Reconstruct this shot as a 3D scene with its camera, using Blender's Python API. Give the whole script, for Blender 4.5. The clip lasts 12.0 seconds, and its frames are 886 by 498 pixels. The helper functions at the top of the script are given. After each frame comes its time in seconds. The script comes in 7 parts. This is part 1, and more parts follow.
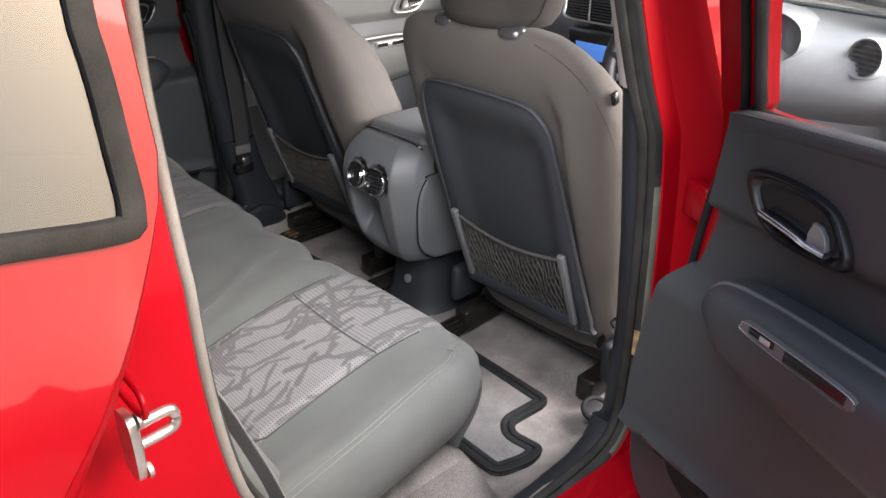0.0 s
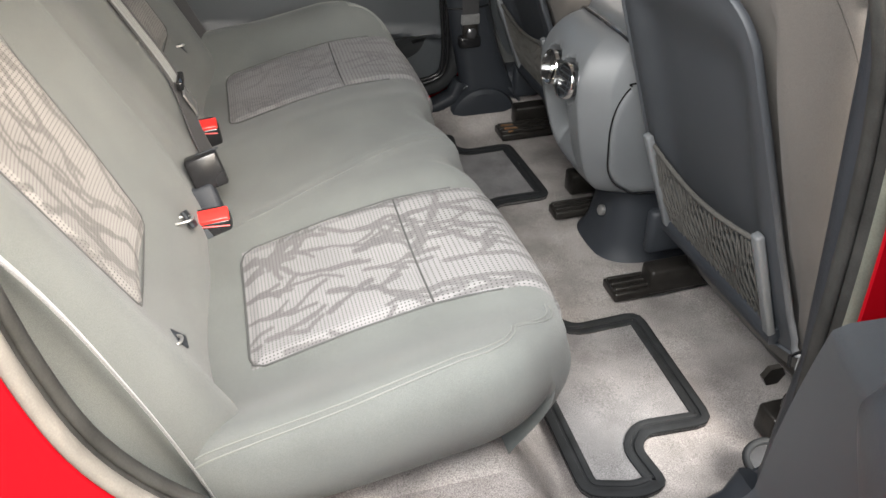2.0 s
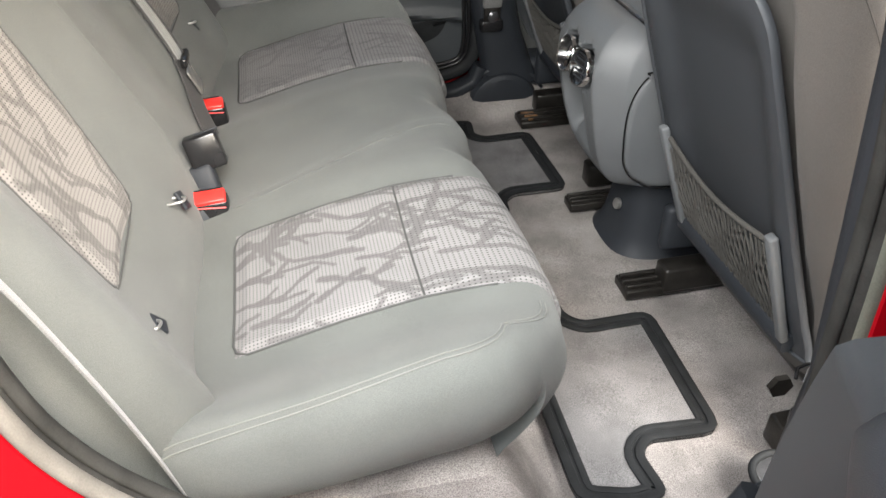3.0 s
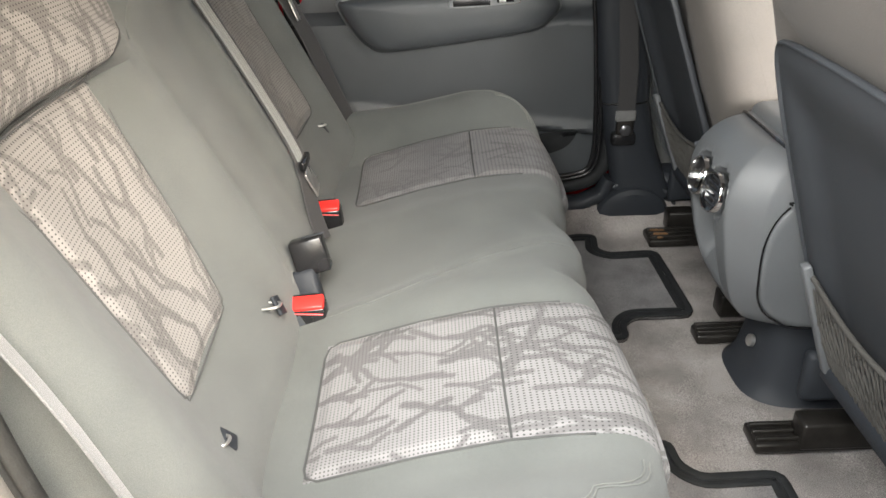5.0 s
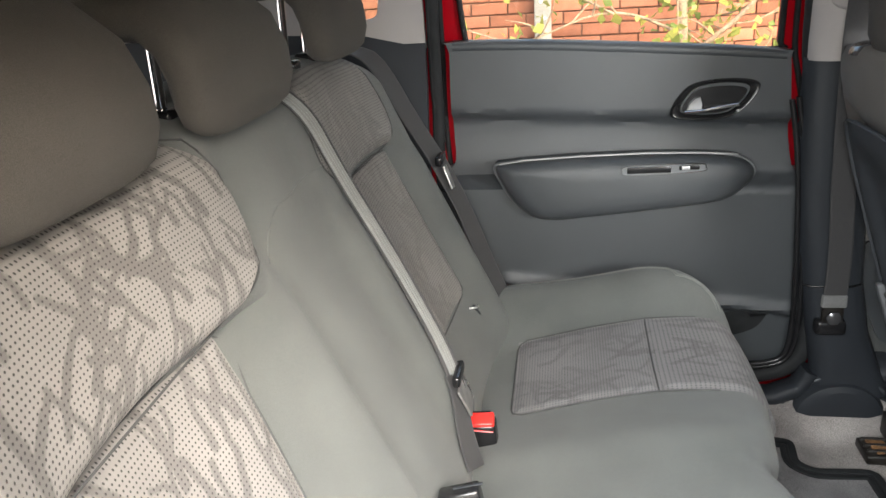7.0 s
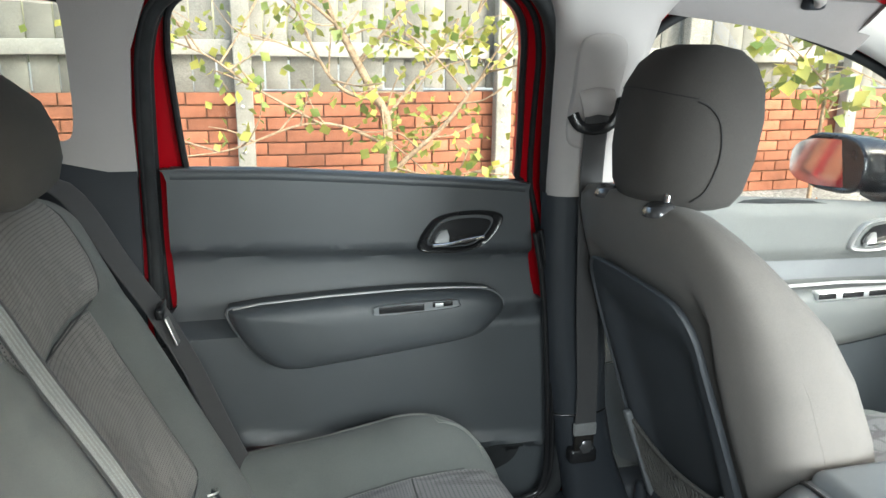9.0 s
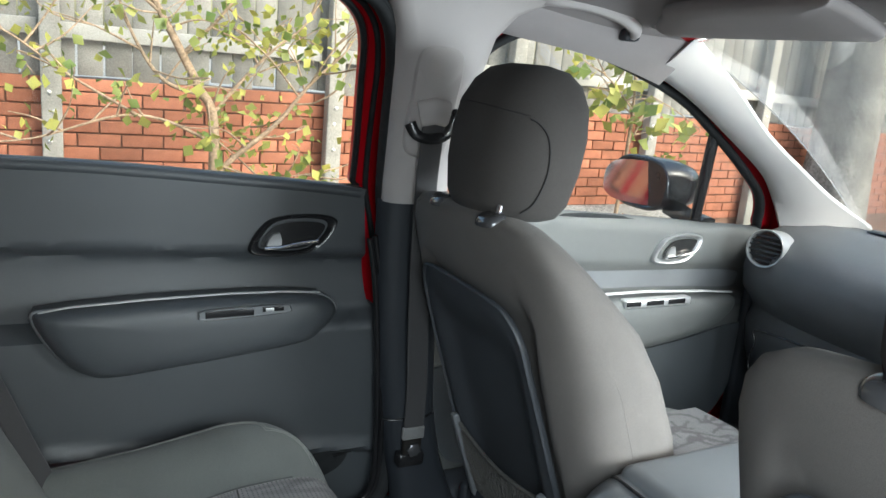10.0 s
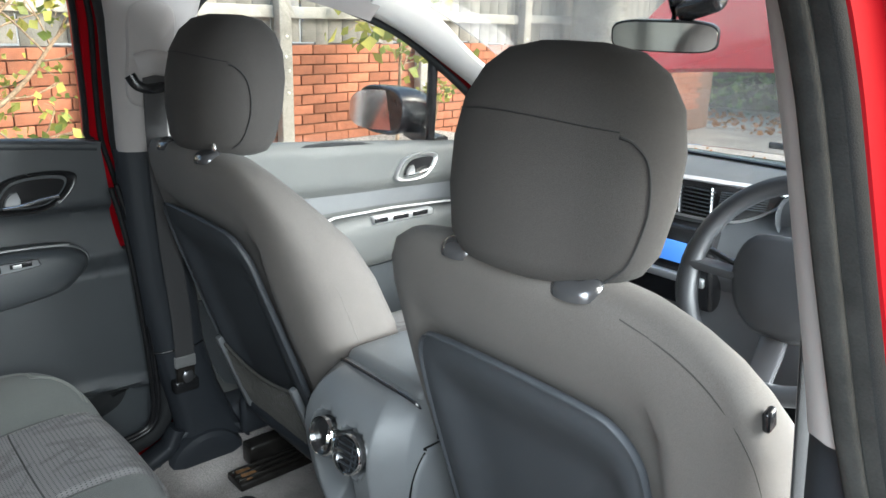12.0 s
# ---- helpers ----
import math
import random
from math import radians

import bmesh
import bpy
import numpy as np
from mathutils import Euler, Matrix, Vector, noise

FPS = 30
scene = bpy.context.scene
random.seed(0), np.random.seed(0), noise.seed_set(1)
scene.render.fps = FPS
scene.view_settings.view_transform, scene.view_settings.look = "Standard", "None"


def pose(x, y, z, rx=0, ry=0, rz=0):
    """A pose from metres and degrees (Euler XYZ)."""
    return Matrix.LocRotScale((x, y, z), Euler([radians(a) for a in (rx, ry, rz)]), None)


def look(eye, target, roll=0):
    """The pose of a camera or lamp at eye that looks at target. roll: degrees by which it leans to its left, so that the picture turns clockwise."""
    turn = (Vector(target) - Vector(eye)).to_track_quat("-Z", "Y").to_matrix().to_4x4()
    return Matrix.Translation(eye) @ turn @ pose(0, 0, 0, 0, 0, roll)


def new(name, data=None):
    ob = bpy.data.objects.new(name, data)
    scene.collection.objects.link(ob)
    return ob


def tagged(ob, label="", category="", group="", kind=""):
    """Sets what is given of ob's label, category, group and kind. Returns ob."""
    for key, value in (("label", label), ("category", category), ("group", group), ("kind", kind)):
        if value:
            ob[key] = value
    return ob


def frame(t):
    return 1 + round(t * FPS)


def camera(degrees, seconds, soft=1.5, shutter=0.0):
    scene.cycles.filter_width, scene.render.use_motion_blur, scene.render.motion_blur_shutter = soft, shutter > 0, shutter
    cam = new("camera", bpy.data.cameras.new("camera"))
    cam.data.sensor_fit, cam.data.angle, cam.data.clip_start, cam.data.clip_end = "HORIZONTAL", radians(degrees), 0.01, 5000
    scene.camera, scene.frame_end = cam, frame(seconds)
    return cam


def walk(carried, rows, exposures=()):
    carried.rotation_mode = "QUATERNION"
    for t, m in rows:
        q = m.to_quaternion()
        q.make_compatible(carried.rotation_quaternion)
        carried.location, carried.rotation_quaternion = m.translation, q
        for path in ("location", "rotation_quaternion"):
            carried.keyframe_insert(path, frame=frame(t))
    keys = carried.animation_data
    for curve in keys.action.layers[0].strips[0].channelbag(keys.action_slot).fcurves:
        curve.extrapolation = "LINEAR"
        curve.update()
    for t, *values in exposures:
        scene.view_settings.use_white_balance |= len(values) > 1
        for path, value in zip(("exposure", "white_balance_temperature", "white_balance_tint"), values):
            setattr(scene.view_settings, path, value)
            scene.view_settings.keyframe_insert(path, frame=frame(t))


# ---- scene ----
cam = camera(60.7, 12.0)
PATH = [
    (0, (-0.669, -1.357, 1.466), (0.556, -0.063, 0.559), 0.7),
    (0.5, (-0.4, -1.392, 1.425), (0.403, 0.19, 0.502), 0.2),
    (1, (-0.273, -1.36, 1.405), (0.34, 0.267, 0.417), -0.2),
    (1.5, (-0.236, -1.26, 1.358), (0.295, 0.327, 0.263), -0.7),
    (2, (-0.181, -1.241, 1.336), (0.232, 0.342, 0.186), -0.7),
    (2.5, (-0.139, -1.24, 1.322), (0.215, 0.341, 0.15), -0.5),
    (2.7, (-0.131, -1.231, 1.316), (0.212, 0.347, 0.136), -0.5),
    (4.3, (-0.088, -1.185, 1.316), (0.04, 0.485, 0.223), -1.1),
    (4.5, (-0.08, -1.183, 1.319), (-0.005, 0.525, 0.28), -1.5),
    (5, (-0.067, -1.135, 1.308), (-0.066, 0.619, 0.347), -2.1),
    (5.5, (-0.044, -1.079, 1.302), (-0.113, 0.68, 0.352), -2.4),
    (6, (-0.053, -1.022, 1.318), (-0.247, 0.768, 0.446), -3.2),
    (6.5, (-0.095, -0.949, 1.346), (-0.39, 0.865, 0.559), -3.7),
    (6.7, (-0.121, -0.906, 1.365), (-0.438, 0.917, 0.606), -3.9),
    (8.3, (-0.207, -0.688, 1.418), (-0.303, 1.236, 0.878), -4.3),
    (8.5, (-0.218, -0.665, 1.422), (-0.146, 1.26, 0.885), -3.1),
    (9, (-0.237, -0.636, 1.43), (0.237, 1.241, 0.928), 0.6),
    (9.5, (-0.245, -0.62, 1.428), (0.528, 1.166, 0.963), 3.9),
    (10, (-0.253, -0.631, 1.429), (0.651, 1.092, 0.964), 5.3),
    (10.5, (-0.255, -0.631, 1.441), (0.713, 1.067, 1.017), 5.7),
    (11, (-0.249, -0.659, 1.436), (0.801, 0.986, 1.0), 5.3),
    (11.5, (-0.232, -0.757, 1.446), (0.961, 0.757, 0.913), 3.4),
    (12, (-0.228, -0.888, 1.461), (1.056, 0.524, 0.864), 1.8),
]
EXPOSURES = [(0.0, 1.47, 6800, 16), (0.5, 1.73, 7000, 15), (1.0, 1.97, 7000, 13), (2.5, 2.1, 6950, 11), (5.5, 2.17, 7000, 10), (6.7, 2.35, 6800, 10), (8.5, 2.5, 6200, 0), (9.2, 2.08, 6200, 2), (10.0, 1.74, 6000, 3), (11.0, 1.74, 5880, 5), (11.5, 1.92, 5650, 8), (12.0, 2.0, 6100, 4)]
walk(cam, [(t, look(eye, target, roll)) for t, eye, target, roll in PATH], EXPOSURES)

# ---- world, sun, exposure ----
world = bpy.data.worlds.new("sky")
scene.world = world
world.use_nodes = True
wn = world.node_tree.nodes
sky = wn.new("ShaderNodeTexSky")
sky.sky_type = "NISHITA"
sky.sun_disc = False
sky.sun_elevation = radians(36)
sky.sun_rotation = radians(149)
sky.air_density, sky.dust_density, sky.ozone_density = 1.6, 4.0, 1.0
world.node_tree.links.new(sky.outputs[0], wn["Background"].inputs[0])
wn["Background"].inputs[1].default_value = 0.15
sun_data = bpy.data.lights.new("sun", "SUN")
sun_data.energy, sun_data.angle, sun_data.color = 0.92, radians(26), (1.0, 0.97, 0.935)
sun = new("sun", sun_data)
sun.matrix_world = look((4.8, -8.0, 7.6), (0.0, 0.0, 0.8))


def sky_in_opening(name, place, aim, width, height, watts, spread=180):
    """An area lamp that stands in an opening for the sky's light."""
    data = bpy.data.lights.new(name, "AREA")
    data.shape, data.size, data.size_y, data.energy, data.color = "RECTANGLE", width, height, watts, (0.95, 0.98, 1.0)
    data.spread = radians(spread)
    new(name, data).matrix_world = look(place, aim)


sky_in_opening("sky_through_open_door", (-0.13, -0.83, 1.37), (0.14, 0.05, 0.40), 0.42, 0.52, 2.6, 112)
sky_in_opening("sky_through_front_doorway", (1.15, -0.85, 1.20), (0.66, 0.3, 0.55), 0.80, 0.50, 10.5, 105)
sky_in_opening("sky_through_tailgate_window", (-1.52, 0.0, 1.28), (0.0, 0.0, 1.0), 1.0, 0.30, 0.45)


# ---- materials ----
def mat(name, color, rough=0.6, metal=0.0, vary=0.12, grain=0.0, scale=900.0, blotch=6.0, bump=0.25, coat=0.0, sheen=0.0, rnd=0.0, spec=0.5):
    """A plain surface with stains at one scale, grain at another, and fine relief."""
    m = bpy.data.materials.new(name)
    m.use_nodes = True
    nt = m.node_tree
    b = nt.nodes["Principled BSDF"]
    tc = nt.nodes.new("ShaderNodeTexCoord")
    n1 = nt.nodes.new("ShaderNodeTexNoise")
    n1.inputs["Scale"].default_value, n1.inputs["Detail"].default_value = blotch, 5.0
    n2 = nt.nodes.new("ShaderNodeTexNoise")
    n2.inputs["Scale"].default_value, n2.inputs["Detail"].default_value = scale, 2.0
    for n in (n1, n2):
        nt.links.new(tc.outputs["Object"], n.inputs["Vector"])
    mp = nt.nodes.new("ShaderNodeMapRange")
    mp.inputs["From Min"].default_value, mp.inputs["From Max"].default_value = 0.3, 0.7
    mp.inputs["To Min"].default_value, mp.inputs["To Max"].default_value = 1.0 - vary, 1.0 + vary
    nt.links.new(n1.outputs["Fac"], mp.inputs["Value"])
    gr = nt.nodes.new("ShaderNodeMapRange")
    gr.inputs["From Min"].default_value, gr.inputs["From Max"].default_value = 0.3, 0.7
    gr.inputs["To Min"].default_value, gr.inputs["To Max"].default_value = 1.0 - grain, 1.0 + grain
    nt.links.new(n2.outputs["Fac"], gr.inputs["Value"])
    mul = nt.nodes.new("ShaderNodeMath")
    mul.operation = "MULTIPLY"
    nt.links.new(mp.outputs[0], mul.inputs[0])
    nt.links.new(gr.outputs[0], mul.inputs[1])
    last = mul
    if rnd:
        oi = nt.nodes.new("ShaderNodeObjectInfo")
        rr = nt.nodes.new("ShaderNodeMapRange")
        rr.inputs["To Min"].default_value, rr.inputs["To Max"].default_value = 1.0 - rnd, 1.0 + rnd
        nt.links.new(oi.outputs["Random"], rr.inputs["Value"])
        last = nt.nodes.new("ShaderNodeMath")
        last.operation = "MULTIPLY"
        nt.links.new(mul.outputs[0], last.inputs[0])
        nt.links.new(rr.outputs[0], last.inputs[1])
    vm = nt.nodes.new("ShaderNodeVectorMath")
    vm.operation = "SCALE"
    vm.inputs[0].default_value = color
    nt.links.new(last.outputs[0], vm.inputs["Scale"])
    nt.links.new(vm.outputs[0], b.inputs["Base Color"])
    rm = nt.nodes.new("ShaderNodeMapRange")
    rm.inputs["To Min"].default_value, rm.inputs["To Max"].default_value = max(rough - 0.08, 0.02), min(rough + 0.08, 1.0)
    nt.links.new(n1.outputs["Fac"], rm.inputs["Value"])
    nt.links.new(rm.outputs[0], b.inputs["Roughness"])
    b.inputs["Metallic"].default_value = metal
    b.inputs["Specular IOR Level"].default_value = spec
    b.inputs["Coat Weight"].default_value = coat
    b.inputs["Coat Roughness"].default_value = 0.04
    b.inputs["Sheen Weight"].default_value = sheen
    if bump:
        bp = nt.nodes.new("ShaderNodeBump")
        bp.inputs["Strength"].default_value, bp.inputs["Distance"].default_value = bump, 0.001
        nt.links.new(n2.outputs["Fac"], bp.inputs["Height"])
        nt.links.new(bp.outputs[0], b.inputs["Normal"])
    return m


def pattern_cloth(name, light, dark, pitch=0.0052):
    """Pale knit with rows of pin holes and a darker print of bare twigs, both in the panel's own coordinates."""
    m = bpy.data.materials.new(name)
    m.use_nodes = True
    nt = m.node_tree
    b = nt.nodes["Principled BSDF"]

    def calc(op, x, y=None):
        n = nt.nodes.new("ShaderNodeMath")
        n.operation = op
        for k, v in enumerate((x, y)):
            if v is None:
                continue
            if isinstance(v, (int, float)):
                n.inputs[k].default_value = v
            else:
                nt.links.new(v, n.inputs[k])
        return n.outputs[0]

    def ramp(x, a, z, lo, hi):
        n = nt.nodes.new("ShaderNodeMapRange")
        for k, v in (("From Min", a), ("From Max", z), ("To Min", lo), ("To Max", hi)):
            n.inputs[k].default_value = v
        nt.links.new(x, n.inputs["Value"])
        return n.outputs[0]

    def blend(fac, x, y):
        n = nt.nodes.new("ShaderNodeMix")
        n.data_type = "RGBA"
        nt.links.new(fac, n.inputs["Factor"])
        for key, v in (("A", x), ("B", y)):
            if isinstance(v, tuple):
                n.inputs[key].default_value = (*v, 1)
            else:
                nt.links.new(v, n.inputs[key])
        return n.outputs["Result"]

    cloth = nt.nodes.new("ShaderNodeAttribute")
    cloth.attribute_name = "cloth"
    sep = nt.nodes.new("ShaderNodeSeparateXYZ")
    nt.links.new(cloth.outputs["Vector"], sep.inputs[0])
    k = 2 * math.pi / pitch
    along = calc("COSINE", calc("MULTIPLY", sep.outputs[0], k))
    across = calc("COSINE", calc("MULTIPLY", sep.outputs[1], k))
    holes = ramp(calc("ADD", along, across), 0.95, 1.6, 1.0, 0.0)
    fine = calc("MULTIPLY", calc("SINE", calc("MULTIPLY", sep.outputs[0], k * 4)), calc("SINE", calc("MULTIPLY", sep.outputs[1], k * 4)))
    noise_tex = nt.nodes.new("ShaderNodeTexNoise")
    noise_tex.inputs["Scale"].default_value, noise_tex.inputs["Detail"].default_value = 9.0, 4.0
    nt.links.new(cloth.outputs["Vector"], noise_tex.inputs["Vector"])
    base = blend(sep.outputs[2], light, dark)
    base = blend(holes, tuple(c * 0.42 for c in dark), base)
    tone = nt.nodes.new("ShaderNodeVectorMath")
    tone.operation = "SCALE"
    nt.links.new(base, tone.inputs[0])
    nt.links.new(calc("MULTIPLY", ramp(noise_tex.outputs["Fac"], 0.3, 0.7, 0.9, 1.1), ramp(fine, -1, 1, 0.88, 1.1)), tone.inputs["Scale"])
    nt.links.new(tone.outputs[0], b.inputs["Base Color"])
    b.inputs["Roughness"].default_value = 0.9
    b.inputs["Sheen Weight"].default_value = 0.05
    b.inputs["Specular IOR Level"].default_value = 0.2
    bp = nt.nodes.new("ShaderNodeBump")
    bp.inputs["Strength"].default_value, bp.inputs["Distance"].default_value = 0.5, 0.0012
    nt.links.new(holes, bp.inputs["Height"])
    nt.links.new(bp.outputs[0], b.inputs["Normal"])
    return m


def glass_mat(name, tint, rough=0.0, veil=0.0, ior=1.45):
    m = bpy.data.materials.new(name)
    m.use_nodes = True
    nt = m.node_tree
    b = nt.nodes["Principled BSDF"]
    # pale diffuse film stands in for reflections that veil the glass
    if veil:
        film = nt.nodes.new("ShaderNodeBsdfDiffuse")
        film.inputs["Color"].default_value = (0.7, 0.7, 0.69, 1)
        mottle = nt.nodes.new("ShaderNodeTexNoise")
        mottle.inputs["Scale"].default_value = 3.0
        level = nt.nodes.new("ShaderNodeMapRange")
        level.inputs["From Min"].default_value, level.inputs["From Max"].default_value = 0.3, 0.7
        level.inputs["To Min"].default_value, level.inputs["To Max"].default_value = veil * 0.6, veil * 1.4
        mx = nt.nodes.new("ShaderNodeMixShader")
        nt.links.new(mottle.outputs["Fac"], level.inputs["Value"])
        nt.links.new(level.outputs[0], mx.inputs[0])
        nt.links.new(b.outputs[0], mx.inputs[1])
        nt.links.new(film.outputs[0], mx.inputs[2])
        nt.links.new(mx.outputs[0], nt.nodes["Material Output"].inputs["Surface"])
    b.inputs["Base Color"].default_value = (*tint, 1)
    b.inputs["Transmission Weight"].default_value = 1.0
    b.inputs["Roughness"].default_value = rough
    b.inputs["IOR"].default_value = ior
    return m


RED = mat("red_car_paint", (0.31, 0.0015, 0.007), 0.42, vary=0.03, grain=0.03, scale=2500, bump=0.02, coat=0.4, spec=0.1)
RED_JAMB = mat("red_jamb_paint", (0.34, 0.002, 0.008), 0.5, vary=0.05, grain=0.03, scale=2500, bump=0.03, coat=0.06, spec=0.12)
CLOTH = mat("grey_seat_cloth", (0.104, 0.110, 0.105), 0.88, vary=0.1, grain=0.22, scale=1400, blotch=9, bump=0.5, sheen=0.12, spec=0.2)
# darker than the backrest cloth; covers the front headrests
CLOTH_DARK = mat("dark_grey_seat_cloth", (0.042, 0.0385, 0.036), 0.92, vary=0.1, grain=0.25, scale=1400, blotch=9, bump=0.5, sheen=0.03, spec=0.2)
# lightened headrest cloth: sunlight on the rear pads is put into its colour
CLOTH_REST_SUNLIT = mat("taupe_sunlit_headrest_cloth", (0.068, 0.063, 0.057), 0.92, vary=0.1, grain=0.25, scale=1400, blotch=9, bump=0.5, sheen=0.05, spec=0.2)
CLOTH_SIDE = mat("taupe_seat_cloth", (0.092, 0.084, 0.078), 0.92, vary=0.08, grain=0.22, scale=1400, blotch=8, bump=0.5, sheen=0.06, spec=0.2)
STITCH = mat("pale_stitching", (0.165, 0.17, 0.16), 0.8, vary=0.1, bump=0.1)
PRINT_FLAT = pattern_cloth("twig_print_cloth_flat", (0.190, 0.186, 0.187), (0.112, 0.109, 0.109))
# same cloth, its colour lightened for the warm light on the upright panels
PRINT_BACK = pattern_cloth("twig_print_cloth_upright_lit", (0.222, 0.211, 0.200), (0.125, 0.118, 0.113))
SEAM_DARK = mat("black_seam_thread", (0.014, 0.013, 0.013), 0.9, vary=0.1, bump=0.2)
SEAM = mat("dark_seam_thread", (0.052, 0.053, 0.052), 0.9, vary=0.1, bump=0.2)
PLASTIC = mat("charcoal_moulded_plastic", (0.022, 0.025, 0.030), 0.52, vary=0.1, grain=0.1, scale=1600, blotch=7, bump=0.35, spec=0.3)
PLASTIC_BACK = mat("dark_blue_grey_plastic", (0.037, 0.041, 0.047), 0.52, vary=0.1, grain=0.1, scale=1600, blotch=6, bump=0.3)
VINYL = mat("grey_door_vinyl", (0.052, 0.057, 0.062), 0.4, vary=0.08, grain=0.12, scale=1100, blotch=5, bump=0.5)
VINYL_PALE = mat("pale_grey_door_vinyl", (0.086, 0.090, 0.088), 0.55, vary=0.07, grain=0.12, scale=1100, blotch=5, bump=0.5)
PLASTIC_LIGHT = mat("light_grey_trim_plastic", (0.34, 0.318, 0.308), 0.65, vary=0.05, grain=0.06, scale=1500, bump=0.3)
PILLAR_WHITE = mat("pale_pillar_trim", (0.50, 0.49, 0.48), 0.6, vary=0.04, grain=0.05, scale=1500, bump=0.3)
HEADLINER = mat("grey_headlining_felt", (0.25, 0.233, 0.231), 0.95, vary=0.06, grain=0.12, scale=1800, bump=0.4, spec=0.1)
CARPET = mat("grey_carpet_pile", (0.245, 0.225, 0.214), 1.0, vary=0.36, grain=0.5, scale=700, blotch=8, bump=1.0, spec=0.05)
MAT_PILE = mat("grey_floor_mat_pile", (0.17, 0.165, 0.165), 1.0, vary=0.22, grain=0.45, scale=800, blotch=13, bump=0.9, spec=0.05)
RUBBER = mat("black_rubber", (0.020, 0.021, 0.022), 0.65, vary=0.2, grain=0.15, scale=900, blotch=30, bump=0.3, spec=0.12)
SEAL = mat("dusty_grey_rubber", (0.036, 0.036, 0.034), 0.75, vary=0.3, grain=0.08, scale=500, blotch=24, bump=0.4, spec=0.12)
SEAL_DUSTY = mat("sun_bleached_rubber", (0.125, 0.13, 0.105), 0.75, vary=0.25, grain=0.1, scale=500, blotch=18, bump=0.4)
SEAL_PALE = mat("worn_grey_rubber", (0.115, 0.110, 0.102), 0.7, vary=0.2, grain=0.08, scale=500, blotch=20, bump=0.4)
SEAL_BLEACHED = mat("bleached_grey_rubber", (0.175, 0.166, 0.150), 0.75, vary=0.15, grain=0.08, scale=500, blotch=20, bump=0.4, spec=0.2)
RUST_PALE = mat("rust_smear", (0.36, 0.25, 0.12), 0.85, vary=0.5, grain=0.3, scale=300, blotch=60, bump=0.5)
BLACK = mat("black_gloss_plastic", (0.012, 0.012, 0.013), 0.25, vary=0.1, bump=0.05)
METAL_DARK = mat("greased_black_steel", (0.02, 0.018, 0.016), 0.35, metal=0.4, vary=0.4, blotch=40, bump=0.2)
RUST = mat("rusty_steel", (0.2, 0.1, 0.04), 0.8, vary=0.5, grain=0.4, scale=300, blotch=40, bump=0.6)
CHROME = mat("bright_chrome", (0.78, 0.78, 0.78), 0.1, metal=1.0, vary=0.04, bump=0.0)
SATIN_DIM = mat("dull_silver_plastic", (0.33, 0.335, 0.34), 0.36, metal=0.6, vary=0.06, bump=0.05)
SATIN = mat("satin_silver_plastic", (0.62, 0.63, 0.64), 0.32, metal=0.7, vary=0.05, bump=0.05)
BRIGHT = mat("bright_trim_strip", (0.82, 0.82, 0.81), 0.2, metal=0.45, vary=0.03, bump=0.0)
GUNMETAL = mat("dark_metallic_plastic", (0.10, 0.10, 0.105), 0.22, metal=0.6, vary=0.08, bump=0.0)
STEEL = mat("zinc_steel", (0.6, 0.59, 0.57), 0.35, metal=0.9, vary=0.15, blotch=60, bump=0.1)
RED_PLASTIC = mat("red_buckle_plastic", (0.66, 0.03, 0.025), 0.35, vary=0.05, bump=0.05)
WEB = mat("dark_belt_webbing", (0.030, 0.029, 0.030), 0.75, vary=0.1, grain=0.3, scale=900, bump=0.5, sheen=0.2)
WEB_MID = mat("grey_belt_webbing", (0.135, 0.135, 0.133), 0.65, vary=0.1, grain=0.3, scale=900, bump=0.5, sheen=0.3)
WEB_LIGHT = mat("worn_grey_belt_webbing", (0.19, 0.195, 0.195), 0.6, vary=0.1, grain=0.3, scale=900, bump=0.5, sheen=0.3)
NET = mat("grey_net_cord", (0.06, 0.057, 0.052), 0.9, vary=0.2, grain=0.3, scale=900, bump=0.3)
GLASS = glass_mat("window_glass", (0.97, 0.985, 0.98))
HAZY = glass_mat("veiled_windscreen_glass", (0.97, 0.985, 0.98), veil=0.11)
TINT = glass_mat("tinted_window_glass", (0.62, 0.66, 0.65))
TINT_DARK = glass_mat("dark_tinted_window_glass", (0.10, 0.12, 0.12), ior=1.7)
MIRROR = mat("mirror_silvering", (0.9, 0.91, 0.92), 0.02, metal=1.0, vary=0.0, bump=0.0)
SCREEN = mat("pale_blue_display", (0.10, 0.25, 0.6), 0.25, vary=0.05, bump=0.0)
SCREEN.node_tree.nodes["Principled BSDF"].inputs["Emission Color"].default_value = (0.06, 0.22, 0.75, 1)
SCREEN.node_tree.nodes["Principled BSDF"].inputs["Emission Strength"].default_value = 0.22
CONSOLE = mat("mid_grey_moulded_plastic", (0.12, 0.126, 0.132), 0.42, vary=0.08, grain=0.1, scale=1500, blotch=7, bump=0.35)
WHEEL = mat("worn_grey_leather", (0.021, 0.022, 0.024), 0.42, vary=0.12, grain=0.12, scale=1100, bump=0.4)
DASH = mat("blue_grey_soft_dash", (0.085, 0.090, 0.096), 0.5, vary=0.08, grain=0.12, scale=1200, bump=0.5)


